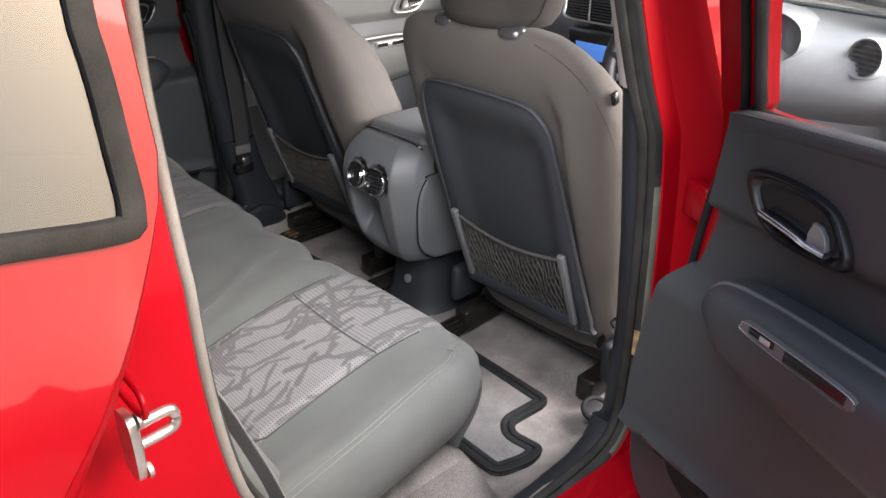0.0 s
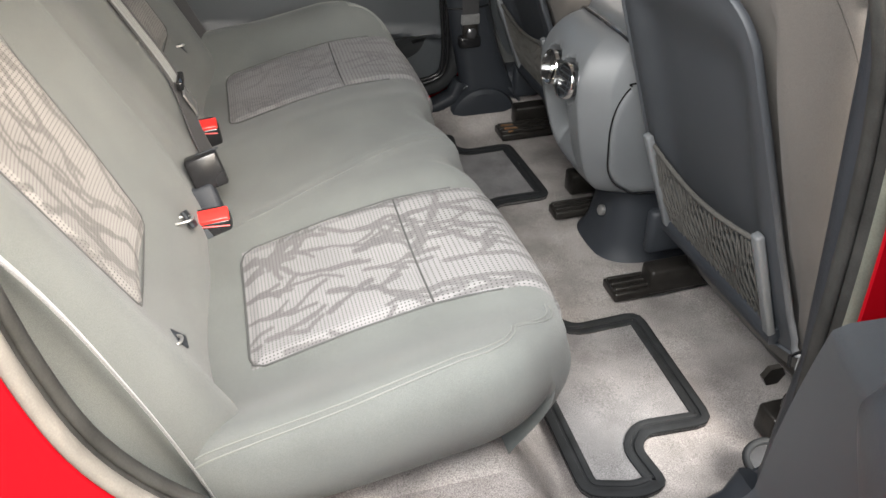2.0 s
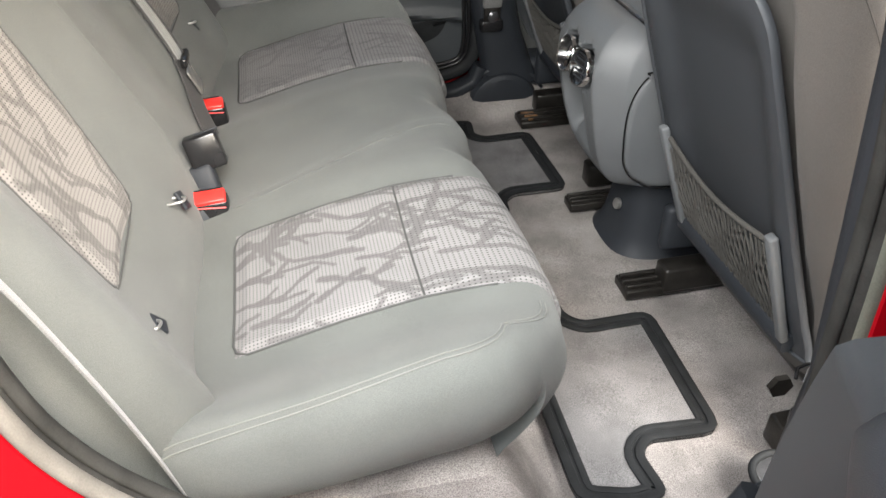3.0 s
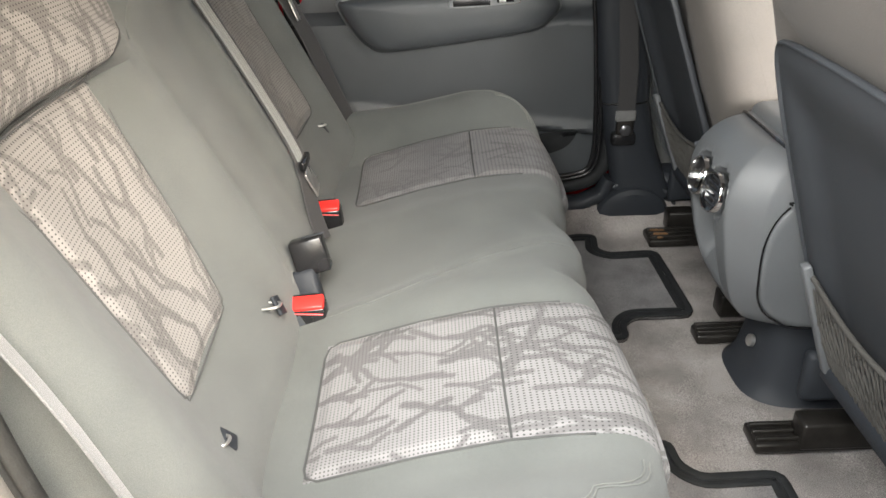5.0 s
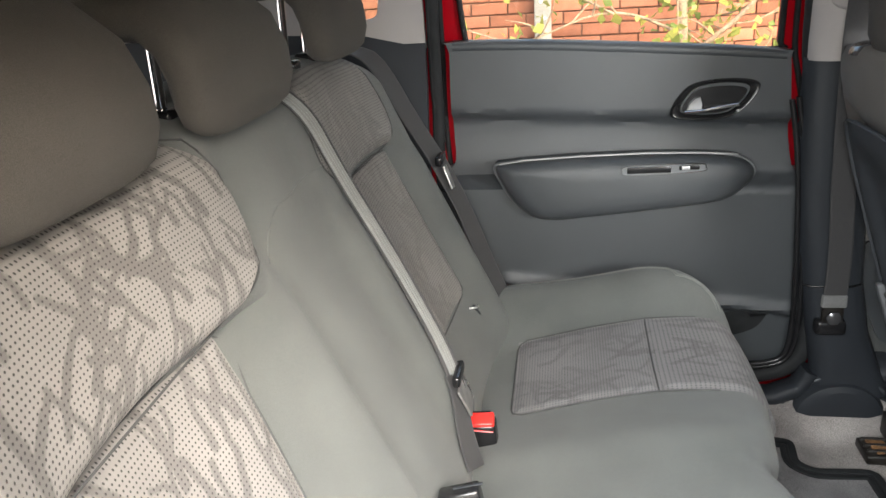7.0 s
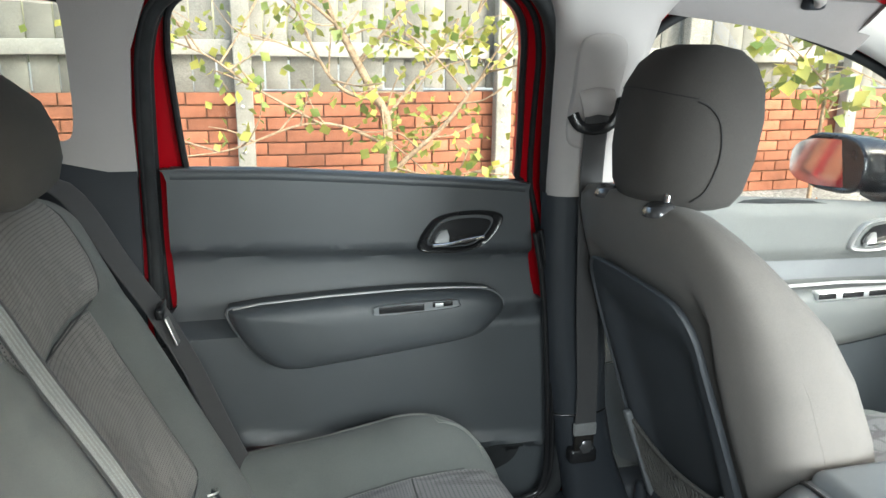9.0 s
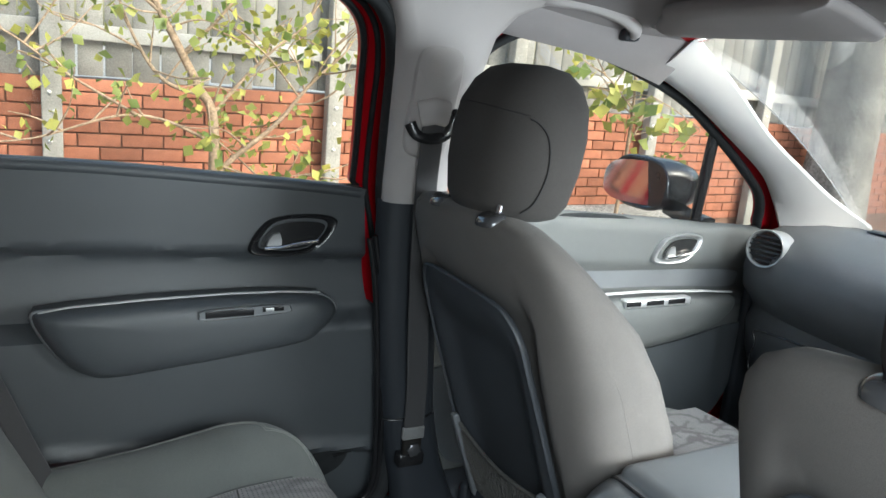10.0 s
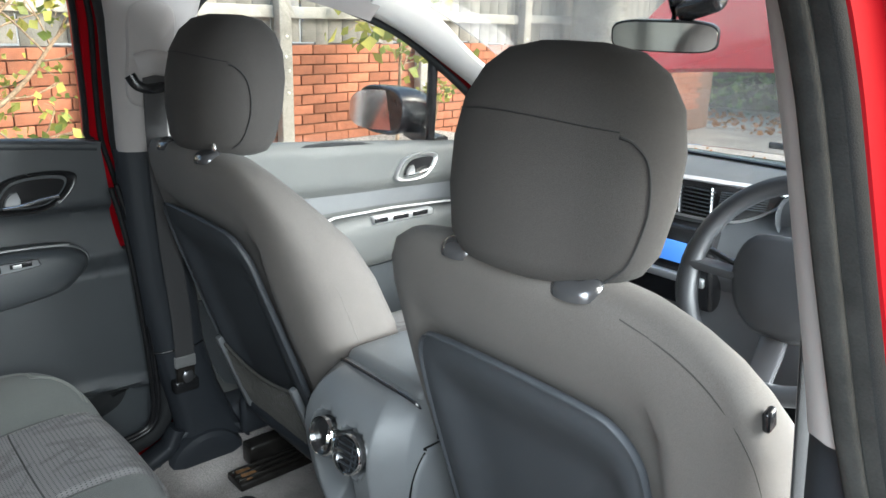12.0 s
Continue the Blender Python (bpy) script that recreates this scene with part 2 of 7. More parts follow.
# ---- shape helpers ----
def part(name, bm, material, parent, label="", smooth=True, sharp=50):
    """Links a bmesh, built in place, as one mesh under a thing or a part."""
    me = bpy.data.meshes.new(name)
    bmesh.ops.recalc_face_normals(bm, faces=bm.faces)
    if smooth:
        lim = radians(sharp)
        for f in bm.faces:
            f.smooth = True
        for e in bm.edges:
            if len(e.link_faces) == 2 and e.calc_face_angle(0.0) > lim:
                e.smooth = False
    bm.to_mesh(me)
    bm.free()
    me.materials.append(material)
    ob = new(name, me)
    if parent is not None:
        ob.parent = parent
        ob.matrix_parent_inverse = world_of(parent).inverted()
    if label:
        ob["label"] = label
    return ob


def world_of(ob):
    m = ob.matrix_basis.copy()
    if ob.parent is not None:
        m = world_of(ob.parent) @ ob.matrix_parent_inverse @ m
    return m


def thing(name, label, category, base, group="", kind=""):
    """An Empty at its base that parents its parts."""
    ob = new(name)
    ob.empty_display_size = 0.05
    ob.location = base
    return tagged(ob, label, category, group, kind)


def smoothstep(a, b, x):
    t = min(max((x - a) / (b - a), 0.0), 1.0)
    return t * t * (3 - 2 * t)


def table(rows, x):
    """Values between rows of (x, a, b, ...), eased along straight lines."""
    if x <= rows[0][0]:
        return rows[0][1:]
    for p, q in zip(rows, rows[1:]):
        if x <= q[0]:
            t = (x - p[0]) / (q[0] - p[0])
            return tuple(u + (v - u) * t for u, v in zip(p[1:], q[1:]))
    return rows[-1][1:]


def spline(points, steps=8, closed=False):
    """A Catmull-Rom curve through the points."""
    pts = [Vector(p) for p in points]
    n = len(pts)
    out = []
    for i in range(n if closed else n - 1):
        if closed:
            a, b, c, d = (pts[(i + k - 1) % n] for k in range(4))
        else:
            a, b, c, d = pts[max(i - 1, 0)], pts[i], pts[i + 1], pts[min(i + 2, n - 1)]
        for s in range(steps):
            t = s / steps
            out.append(0.5 * (2 * b + (c - a) * t + (2 * a - 5 * b + 4 * c - d) * t * t + (3 * b - a - 3 * c + d) * t ** 3))
    if not closed:
        out.append(pts[-1])
    return out


def skin(rings, closed=True, caps=True, bm=None):
    """A surface through rings of points."""
    bm = bm or bmesh.new()
    vs = [[bm.verts.new(p) for p in ring] for ring in rings]
    n = len(vs[0])
    for a, b in zip(vs, vs[1:]):
        for i in range(n if closed else n - 1):
            j = (i + 1) % n
            bm.faces.new((a[i], a[j], b[j], b[i]))
    if caps and closed:
        bm.faces.new(vs[0][::-1])
        bm.faces.new(vs[-1])
    return bm


def oval(c, u, v, hu, hv, power=2.6, count=32):
    """A rounded-rectangle ring about c, in the directions u and v."""
    c, u, v = Vector(c), Vector(u), Vector(v)
    out = []
    for i in range(count):
        a = 2 * math.pi * i / count
        ca, sa = math.cos(a), math.sin(a)
        out.append(c + u * (hu * math.copysign(abs(ca) ** (2 / power), ca)) + v * (hv * math.copysign(abs(sa) ** (2 / power), sa)))
    return out


def tube(path, ru, rv=None, closed=False, power=2.0, count=10, up=(0, 0, 1), bm=None):
    """A swept bar along the path."""
    rv = rv or ru
    pts = [Vector(p) for p in path]
    up = Vector(up)
    rings = []
    n = len(pts)
    for i, p in enumerate(pts):
        d = (pts[(i + 1) % n] - pts[i - 1]) if closed else (pts[min(i + 1, n - 1)] - pts[max(i - 1, 0)])
        d.normalize()
        s = d.cross(up)
        if s.length < 1e-4:
            s = d.cross(Vector((1, 0, 0.01)))
        s.normalize()
        rings.append(oval(p, s, s.cross(d), ru, rv, power, count))
    if closed:
        rings.append(rings[0])
        bm2 = skin(rings, caps=False, bm=bm)
        bmesh.ops.remove_doubles(bm2, verts=bm2.verts, dist=1e-6)
        return bm2
    return skin(rings, bm=bm)


def strap(path, width, thick, side, bm=None):
    """A flat belt along the path; side is its direction across."""
    rings = []
    pts = [Vector(p) for p in path]
    for i, p in enumerate(pts):
        d = (pts[min(i + 1, len(pts) - 1)] - pts[max(i - 1, 0)]).normalized()
        s = Vector(side)
        s = (s - d * s.dot(d)).normalized()
        rings.append(oval(p, s, s.cross(d), width / 2, thick / 2, 5, 14))
    return skin(rings, bm=bm)


def block(c, size, bevel=0.004, turn=(0, 0, 0), segments=2, bm=None):
    """A box with rounded edges."""
    own = bmesh.new()
    bmesh.ops.create_cube(own, size=1.0, matrix=Matrix.Diagonal((*size, 1)))
    if bevel:
        bmesh.ops.bevel(own, geom=own.edges[:], offset=bevel, segments=segments, profile=0.5, affect="EDGES")
    bmesh.ops.transform(own, matrix=pose(*c, *turn), verts=own.verts)
    if bm is None:
        return own
    me = bpy.data.meshes.new("tmp")
    own.to_mesh(me)
    own.free()
    bm.from_mesh(me)
    bpy.data.meshes.remove(me)
    return bm


def plate(outer, holes, place, thick, bevel=0.0, ucuts=(), vcuts=()):
    """A sheet cut to an outline, with holes, laid by place(u, v, w)."""
    own = bmesh.new()
    edges = []
    for loop in (outer, *holes):
        vs = [own.verts.new((p[0], p[1], 0)) for p in loop]
        edges += [own.edges.new((vs[i], vs[(i + 1) % len(vs)])) for i in range(len(vs))]
    bmesh.ops.triangle_fill(own, use_beauty=True, use_dissolve=False, edges=edges)
    for cuts, normal in ((ucuts, (1, 0, 0)), (vcuts, (0, 1, 0))):
        for c in cuts:
            bmesh.ops.bisect_plane(own, geom=own.verts[:] + own.edges[:] + own.faces[:], plane_co=(c * normal[0], c * normal[1], 0), plane_no=normal)
    faces = own.faces[:]
    ext = bmesh.ops.extrude_face_region(own, geom=faces)
    for v in [g for g in ext["geom"] if isinstance(g, bmesh.types.BMVert)]:
        v.co.z = thick
    if bevel:
        rim = [e for e in own.edges if len(e.link_faces) == 2 and abs(e.calc_face_angle(0)) > 1.0]
        bmesh.ops.bevel(own, geom=rim, offset=bevel, segments=2, profile=0.5, affect="EDGES")
    for v in own.verts:
        v.co = Vector(place(v.co.x, v.co.y, v.co.z))
    return own


def sheet(us, vs, f, thick=None, bm=None):
    """A grid f(u, v); thick: an offset vector for a back side."""
    bm = bm or bmesh.new()
    grid = [[bm.verts.new(f(u, v)) for v in vs] for u in us]
    for a, b in zip(grid, grid[1:]):
        for i in range(len(vs) - 1):
            bm.faces.new((a[i], a[i + 1], b[i + 1], b[i]))
    if thick is not None:
        off = Vector(thick)
        back = [[bm.verts.new(v.co + off) for v in row] for row in grid]
        for a, b in zip(back, back[1:]):
            for i in range(len(vs) - 1):
                bm.faces.new((a[i], b[i], b[i + 1], a[i + 1]))
        rim = [(0, j) for j in range(len(vs))] + [(i, len(vs) - 1) for i in range(1, len(us))]
        rim += [(len(us) - 1, j) for j in range(len(vs) - 2, -1, -1)] + [(i, 0) for i in range(len(us) - 2, 0, -1)]
        for (i, j), (k, l) in zip(rim, rim[1:] + rim[:1]):
            bm.faces.new((grid[i][j], back[i][j], back[k][l], grid[k][l]))
    return bm


def span(a, b, n):
    return [a + (b - a) * i / (n - 1) for i in range(n)]


def offset_loop(loop, d):
    """A closed 2D loop moved outwards by d."""
    n = len(loop)
    area = sum(loop[i][0] * loop[(i + 1) % n][1] - loop[(i + 1) % n][0] * loop[i][1] for i in range(n))
    sign = 1 if area > 0 else -1
    out = []
    for i in range(n):
        ax, ay = loop[i - 1][0], loop[i - 1][1]
        bx, by = loop[(i + 1) % n][0], loop[(i + 1) % n][1]
        tx, ty = bx - ax, by - ay
        l = math.hypot(tx, ty) or 1
        out.append((loop[i][0] + sign * ty / l * d, loop[i][1] - sign * tx / l * d))
    return out


def disc_ring(c, axis, radii, depths, count=28, bm=None):
    """A turned shape about an axis: radii at depths along it."""
    c, w = Vector(c), Vector(axis).normalized()
    u = w.cross(Vector((0, 0, 1))).normalized()
    v = w.cross(u)
    rings = [[c + w * d + (u * math.cos(2 * math.pi * i / count) + v * math.sin(2 * math.pi * i / count)) * max(r, 1e-4) for i in range(count)] for r, d in zip(radii, depths)]
    return skin(rings, bm=bm)


def twigs(length, width, seed):
    """Bare branches that run along a panel: (start, end, half width) in metres."""
    rng = random.Random(seed)
    out = []

    def grow(a, b, angle, left, w, depth):
        while left > 0 and -0.03 < b < width + 0.03:
            step = rng.uniform(0.012, 0.022)
            angle += rng.gauss(0, 0.27) - 0.10 * angle
            q = (a + step * math.cos(angle), b + step * math.sin(angle))
            out.append((a, b, q[0], q[1], w * rng.uniform(0.75, 1.2)))
            (a, b), left = q, left - step
            if depth < 2 and rng.random() < 0.33:
                grow(a, b, angle + rng.choice((-1, 1)) * rng.uniform(0.45, 0.95), rng.uniform(0.018, 0.042), w * 0.9, depth + 1)
            w = max(w * 0.97, 0.0028)
    a = -0.04
    while a < length:
        b = rng.uniform(-0.01, 0.03)
        while b < width + 0.01:
            grow(a + rng.uniform(-0.025, 0.025), b, rng.uniform(-0.6, 0.6), rng.uniform(0.05, 0.12), rng.uniform(0.0040, 0.0062), 0)
            b += rng.uniform(0.036, 0.056)
        a += 0.075
    return out


def printed(name, us, vs, f, metric, length, width, seed, material, parent, label, worn=0.0):
    """A cloth panel f(u, v) that carries its own cloth coordinates and twig print; worn fades the print to an even
    tone.
    """
    ob = part(name, sheet(us, vs, f), material, parent, label)
    ab = np.array([metric(u, v) for u in us for v in vs])
    a, b = ab[:, 0], ab[:, 1] + width / 2
    cover = np.full(len(a), -1.0)
    for x0, y0, x1, y1, w in twigs(length, width, seed):
        near = (a > min(x0, x1) - 0.02) & (a < max(x0, x1) + 0.02) & (b > min(y0, y1) - 0.02) & (b < max(y0, y1) + 0.02)
        dx, dy = x1 - x0, y1 - y0
        t = np.clip(((a[near] - x0) * dx + (b[near] - y0) * dy) / (dx * dx + dy * dy), 0, 1)
        d = np.hypot(a[near] - x0 - t * dx, b[near] - y0 - t * dy)
        cover[near] = np.maximum(cover[near], w - d)
    rough = np.sin(a * 2900 + 5 * np.sin(b * 700)) * np.sin(b * 2500 + 4 * np.sin(a * 900))
    twig = np.clip((cover + 0.0008 * rough) / 0.0018 + 0.5, 0, 1)
    twig = 0.3 * worn + (1 - 1.45 * worn) * twig
    attr = ob.data.attributes.new("cloth", "FLOAT_VECTOR", "POINT")
    attr.data.foreach_set("vector", np.column_stack((a, b, twig)).astype(np.float32).ravel())
    return ob


# ---- the car's shell ----
def y_seal(z, x, s):
    """How far the seal of a rear doorway stands from the middle; it sits deeper behind the seat."""
    y = 0.765 if z < 1.1 else 0.765 - 0.25 * (z - 1.1)
    deep = 0.044 * (1 - 0.6 * smoothstep(1.25, 1.5, z)) if s < 0 else 0.04 * smoothstep(1.1, 0.95, z)
    return y - deep * smoothstep(0.0, -0.25, x)


def y_body(z):
    return table([(0.2, 0.80), (0.45, 0.865), (0.8, 0.885), (1.04, 0.886), (1.10, 0.880), (1.14, 0.865), (1.18, 0.843), (1.6, 0.70), (1.7, 0.66)], z)[0]


def y_glass(z):
    return 0.822 - 0.33 * (z - 1.17)


# rear door opening: x, z
OPENING = [(p.x, p.y) for p in spline([(-0.405, 1.33, 0), (-0.412, 1.20, 0), (-0.415, 1.10, 0), (-0.412, 0.98, 0), (-0.40, 0.87, 0), (-0.38, 0.79, 0), (-0.34, 0.715, 0),
    (-0.27, 0.63, 0), (-0.19, 0.545, 0), (-0.10, 0.485, 0), (0.03, 0.457, 0), (0.20, 0.453, 0), (0.31, 0.463, 0), (0.362, 0.495, 0), (0.382, 0.56, 0), (0.382, 0.67, 0), (0.376, 0.78, 0), (0.367, 0.90, 0), (0.354, 1.01, 0),
    (0.336, 1.10, 0), (0.318, 1.18, 0), (0.307, 1.28, 0), (0.301, 1.36, 0), (0.295, 1.43, 0), (0.276, 1.495, 0), (0.232, 1.538, 0), (0.15, 1.557, 0), (0.03, 1.562, 0), (-0.15, 1.555, 0), (-0.28, 1.54, 0), (-0.365, 1.50, 0), (-0.395, 1.43, 0)], 4, True)]
# front door opening
OPENING_FRONT = [(p.x, p.y) for p in spline([(0.475, 1.25, 0), (0.46, 1.1, 0), (0.455, 0.9, 0), (0.47, 0.7, 0), (0.5, 0.55, 0), (0.58, 0.475, 0), (0.8, 0.46, 0), (1.1, 0.46, 0), (1.35, 0.48, 0), (1.46, 0.56, 0),
    (1.52, 0.75, 0), (1.57, 0.95, 0), (1.585, 1.06, 0), (1.53, 1.18, 0), (1.30, 1.335, 0), (1.05, 1.45, 0), (0.78, 1.52, 0), (0.6, 1.54, 0), (0.52, 1.51, 0), (0.482, 1.42, 0)], 5, True)]
REAR_QUARTER_GLASS = [(-0.492, 1.50), (-0.480, 1.36), (-0.482, 1.28), (-0.486, 1.232), (-0.50, 1.224), (-0.58, 1.234), (-0.70, 1.25), (-1.02, 1.285), (-1.05, 1.34), (-0.95, 1.47), (-0.75, 1.515)]



def jamb_loop(off):
    """The opening widened by off; behind the seat the jamb broadens towards the wheel arch."""
    out = []
    for (x, z), (u, v) in zip(OPENING, offset_loop(OPENING, 0.05)):
        k = off / 0.05 * (1 - 0.24 * smoothstep(1.2, 1.27, z) * smoothstep(0.0, -0.3, x) + 3.0 * smoothstep(1.24, 0.95, z) * smoothstep(0.0, -0.3, x)) if off > 0.01 else off / 0.05
        out.append((x + (u - x) * k, z + (v - z) * k))
    return out


car_body = thing("car_body", "glossy red hatchback body with worn door seals", "car", (0.0, 0.0, 0.0))
grid_z = [0.35, 0.5, 0.65, 0.8, 0.9, 0.97, 1.03, 1.08, 1.13, 1.17, 1.25, 1.35, 1.45, 1.52]
for s, side in ((-1, "right"), (1, "left")):
    outer = [(-1.75, 0.25), (-0.55, 0.22), (0.6, 0.22), (1.62, 0.22), (1.66, 0.6), (1.66, 1.0), (1.62, 1.10), (1.30, 1.385), (1.05, 1.50), (0.75, 1.575), (0.3, 1.60), (-0.4, 1.60), (-1.1, 1.56), (-1.45, 1.45), (-1.7, 1.1)]
    holes = [jamb_loop(0.058), offset_loop(OPENING_FRONT, 0.03), REAR_QUARTER_GLASS]
    part("side_panel", plate(outer, holes, lambda u, v, w: (u, s * (y_body(v) - 0.0015 - w), v), 0.0015, vcuts=grid_z, ucuts=span(-1.6, 1.5, 14)), RED, car_body, "glossy red painted bodyside")
    rings = []
    for off, dy in ((0.058, -1), (0.055, -0.006), (0.050, -0.02), (0.046, 0.035), (0.041, 0.022), (0.006, 0.016), (-0.002, 0.0)):
        loop = jamb_loop(off)
        rings.append([(x, s * (y_body(z) - 0.001 if dy == -1 else (y_body(z) + dy if dy < 0 else y_seal(z, x, s) + dy)), z) for x, z in loop])
    part("door_jamb", skin(rings, caps=False), RED_JAMB, car_body, "red painted door jamb")
    part("door_seal", tube([(x, s * (y_seal(z, x, s) - 0.004), z) for x, z in offset_loop(OPENING, 0.004 if s < 0 else 0.002)], 0.013, 0.017, closed=True, power=2.6, up=(0, 1, 0)), SEAL if s < 0 else RUBBER, car_body, "dusty ribbed rubber door seal")
    if s < 0:
        pale = [(x, z) for x, z in offset_loop(OPENING, 0.005) if x > 0.2 and 0.46 < z < 1.03]
        part("worn_seal_strip", tube([(x, s * (y_seal(z, x, s) - 0.004), z) for x, z in pale], 0.0138, 0.0178, power=2.6, up=(0, 1, 0)), SEAL_DUSTY, car_body, "sun-bleached olive grey seal")
    if s < 0:
        part("rust_smear", tube([(x, s * (y_seal(z, x, s) - 0.0045), z) for x, z in pale if 0.655 < z < 0.745], 0.0142, 0.0182, power=2.6, up=(0, 1, 0)), RUST_PALE, car_body, "small rusty smear on the seal")
    part("seal_lip", tube([(x, s * (y_seal(z, x, s) - 0.012), z) for x, z in offset_loop(OPENING, -0.012 if s < 0 else 0.008)], 0.006, 0.009, closed=True, up=(0, 1, 0)), SEAL if s < 0 else RUBBER, car_body)
    if s < 0:
        half = len(OPENING) // 2
        # black sleeve over the upper seal; its dark colour also offsets the sunlight there
        upper = [(x, z) for x, z in offset_loop(OPENING, 0.005) if x > 0.2 and 1.02 < z < 1.53]
        part("upper_seal", tube([(x, s * (y_seal(z, x, s) - 0.004), z) for x, z in upper], 0.0138, 0.0178, power=2.6, up=(0, 1, 0)), RUBBER, car_body, "black ribbed rubber seal")
        for d in (-0.010, -0.001, 0.008):
            part("seal_rib", tube([(x, s * (y_seal(z, x, s) - 0.0205 + abs(d) * 0.35), z) for x, z in ((x + d, z) for x, z in upper)], 0.0016, 0.002, count=6, up=(0, 1, 0)), SEAL, car_body, "raised rib of the seal")
        part("seal_edge", tube([(x + 0.020, s * (y_seal(z, x, s) + 0.006), z) for x, z in upper], 0.004, 0.008, count=8, up=(0, 1, 0)), SEAL_PALE, car_body, "pale outer edge of the seal")
        # two bleached ribs with a dark groove between them behind the seat
        for d, r, dy, look_of in ((-0.0015, 0.0075, 0.0065, SEAL_BLEACHED), (0.0115, 0.0055, 0.0035, SEAL_PALE)):
            loop = offset_loop(OPENING, d)
            rear = [(x, z) for x, z in loop[half:] + loop[:half] if x < -0.05 and z < 1.5]
            part("rear_seal_rib", tube([(x, s * (y_seal(z, x, s) + dy), z) for x, z in rear], r, 0.011, power=2.4, up=(0, 1, 0)), look_of, car_body, "bleached grey seal rib")
    if s > 0:
        low = [(x, z) for x, z in offset_loop(OPENING, -0.002) if z < 0.93]
        for d, dy in ((-0.030, 0.034), (-0.046, 0.046)):
            corner = [(x, z) for x, z in offset_loop(OPENING, d) if x > 0.12 and z < 1.10]
            part("sill_seal_rib", tube([(x, y_seal(z, x, s) - dy, z) for x, z in corner], 0.0055, 0.007, power=2.6, up=(0, 1, 0)), BLACK, car_body, "glossy black sill seal rib")
        part("lower_seal", tube([(x, y_seal(z, x, s) - 0.014, z) for x, z in low], 0.019, 0.022, power=2.6, up=(0, 1, 0)), RUBBER, car_body, "black rubber seal")
    rings = []
    for off, dy in ((0.03, -1), (0.026, -0.006), (0.01, -0.03), (0.0, -0.06)):
        rings.append([(x, s * (y_body(z) - 0.001 if dy == -1 else y_body(z) + dy), z) for x, z in offset_loop(OPENING_FRONT, off)])
    part("door_jamb", skin(rings, caps=False), RED_JAMB, car_body, "red painted door jamb")
    part("quarter_glass", plate(offset_loop(REAR_QUARTER_GLASS, -0.004), [], lambda u, v, w: (u, s * (y_body(v) + 0.001 - w), v), 0.005, vcuts=[1.3, 1.4]), TINT if s > 0 else TINT_DARK, car_body, "dark tinted quarter window").visible_shadow = False
    trim_path = [(p.x, s * (y_body(p.y) + 0.003), p.y) for p in spline([(x, z, 0) for x, z in REAR_QUARTER_GLASS], 5, True)]
    part("quarter_glass_trim", tube(trim_path, 0.0105, 0.007, closed=True, power=3, up=(0, 1, 0)), SEAL, car_body, "grey rubber window surround")


def roof_z(x, y):
    return table([(-1.5, 1.52), (-1.0, 1.62), (-0.2, 1.665), (0.5, 1.655), (0.95, 1.60)], x)[0] - 0.075 * (y / 0.7) ** 2 - 0.03 * abs(y / 0.7) ** 6


part("roof", sheet(span(-1.5, 0.95, 24), span(-0.705, 0.705, 24), lambda x, y: (x, y, roof_z(x, y)), (0, 0, -0.004)), RED, car_body, "glossy red painted roof")
# underbody, tail and bulkhead close the shell
part("underbody", block((0.2, 0, 0.30), (3.6, 1.62, 0.06), 0.01), RUBBER, car_body, "black underbody")
part("sill_panel", block((0.3, -0.80, 0.40), (1.9, 0.13, 0.12), 0.02), RED, car_body)
part("sill_panel", block((0.3, 0.825, 0.38), (1.9, 0.08, 0.10), 0.02), RED, car_body)
part("tailgate", plate([(-0.80, 0.3), (0.80, 0.3), (0.80, 1.1), (0.66, 1.52), (-0.66, 1.52), (-0.80, 1.1)], [[(-0.62, 1.12), (0.62, 1.12), (0.54, 1.44), (-0.54, 1.44)]],
    lambda u, v, w: (-1.70 + max(v - 1.05, 0) * 0.5 + w, u, v), 0.05, vcuts=[1.05]), RED, car_body, "red tailgate with its window opening")
part("tailgate_glass", plate([(-0.63, 1.11), (0.63, 1.11), (0.55, 1.45), (-0.55, 1.45)], [], lambda u, v, w: (-1.69 + (v - 1.05) * 0.5 + w, u, v), 0.005), GLASS, car_body).visible_shadow = False
part("bulkhead", block((1.72, 0, 0.68), (0.06, 1.64, 0.78), 0.01), PLASTIC, car_body)
part("front_wing", sheet(span(1.62, 2.40, 10), span(0.35, 0.97, 8), lambda x, z: (x, 0.86 - 0.10 * ((x - 1.62) / 1.1) ** 2 - 0.25 * max(z - 0.98, 0), z), (0, -0.02, 0)), RED, car_body)
part("front_wing", sheet(span(1.62, 2.75, 10), span(0.35, 0.97, 8), lambda x, z: (x, -0.86 + 0.10 * ((x - 1.62) / 1.1) ** 2 + 0.25 * max(z - 0.98, 0), z), (0, 0.02, 0)), RED, car_body)
part("engine_bay", block((2.25, 0, 0.78), (0.95, 1.45, 0.2), 0.03), METAL_DARK, car_body, "black engine bay")
part("scuttle", sheet(span(1.93, 2.12, 5), span(-0.78, 0.78, 17), lambda x, y: (x - 0.28 * (y / 0.8) ** 2, y, 1.075 - 0.12 * (x - 1.93)), (0, 0, -0.03)), BLACK, car_body, "black plastic windscreen scuttle")


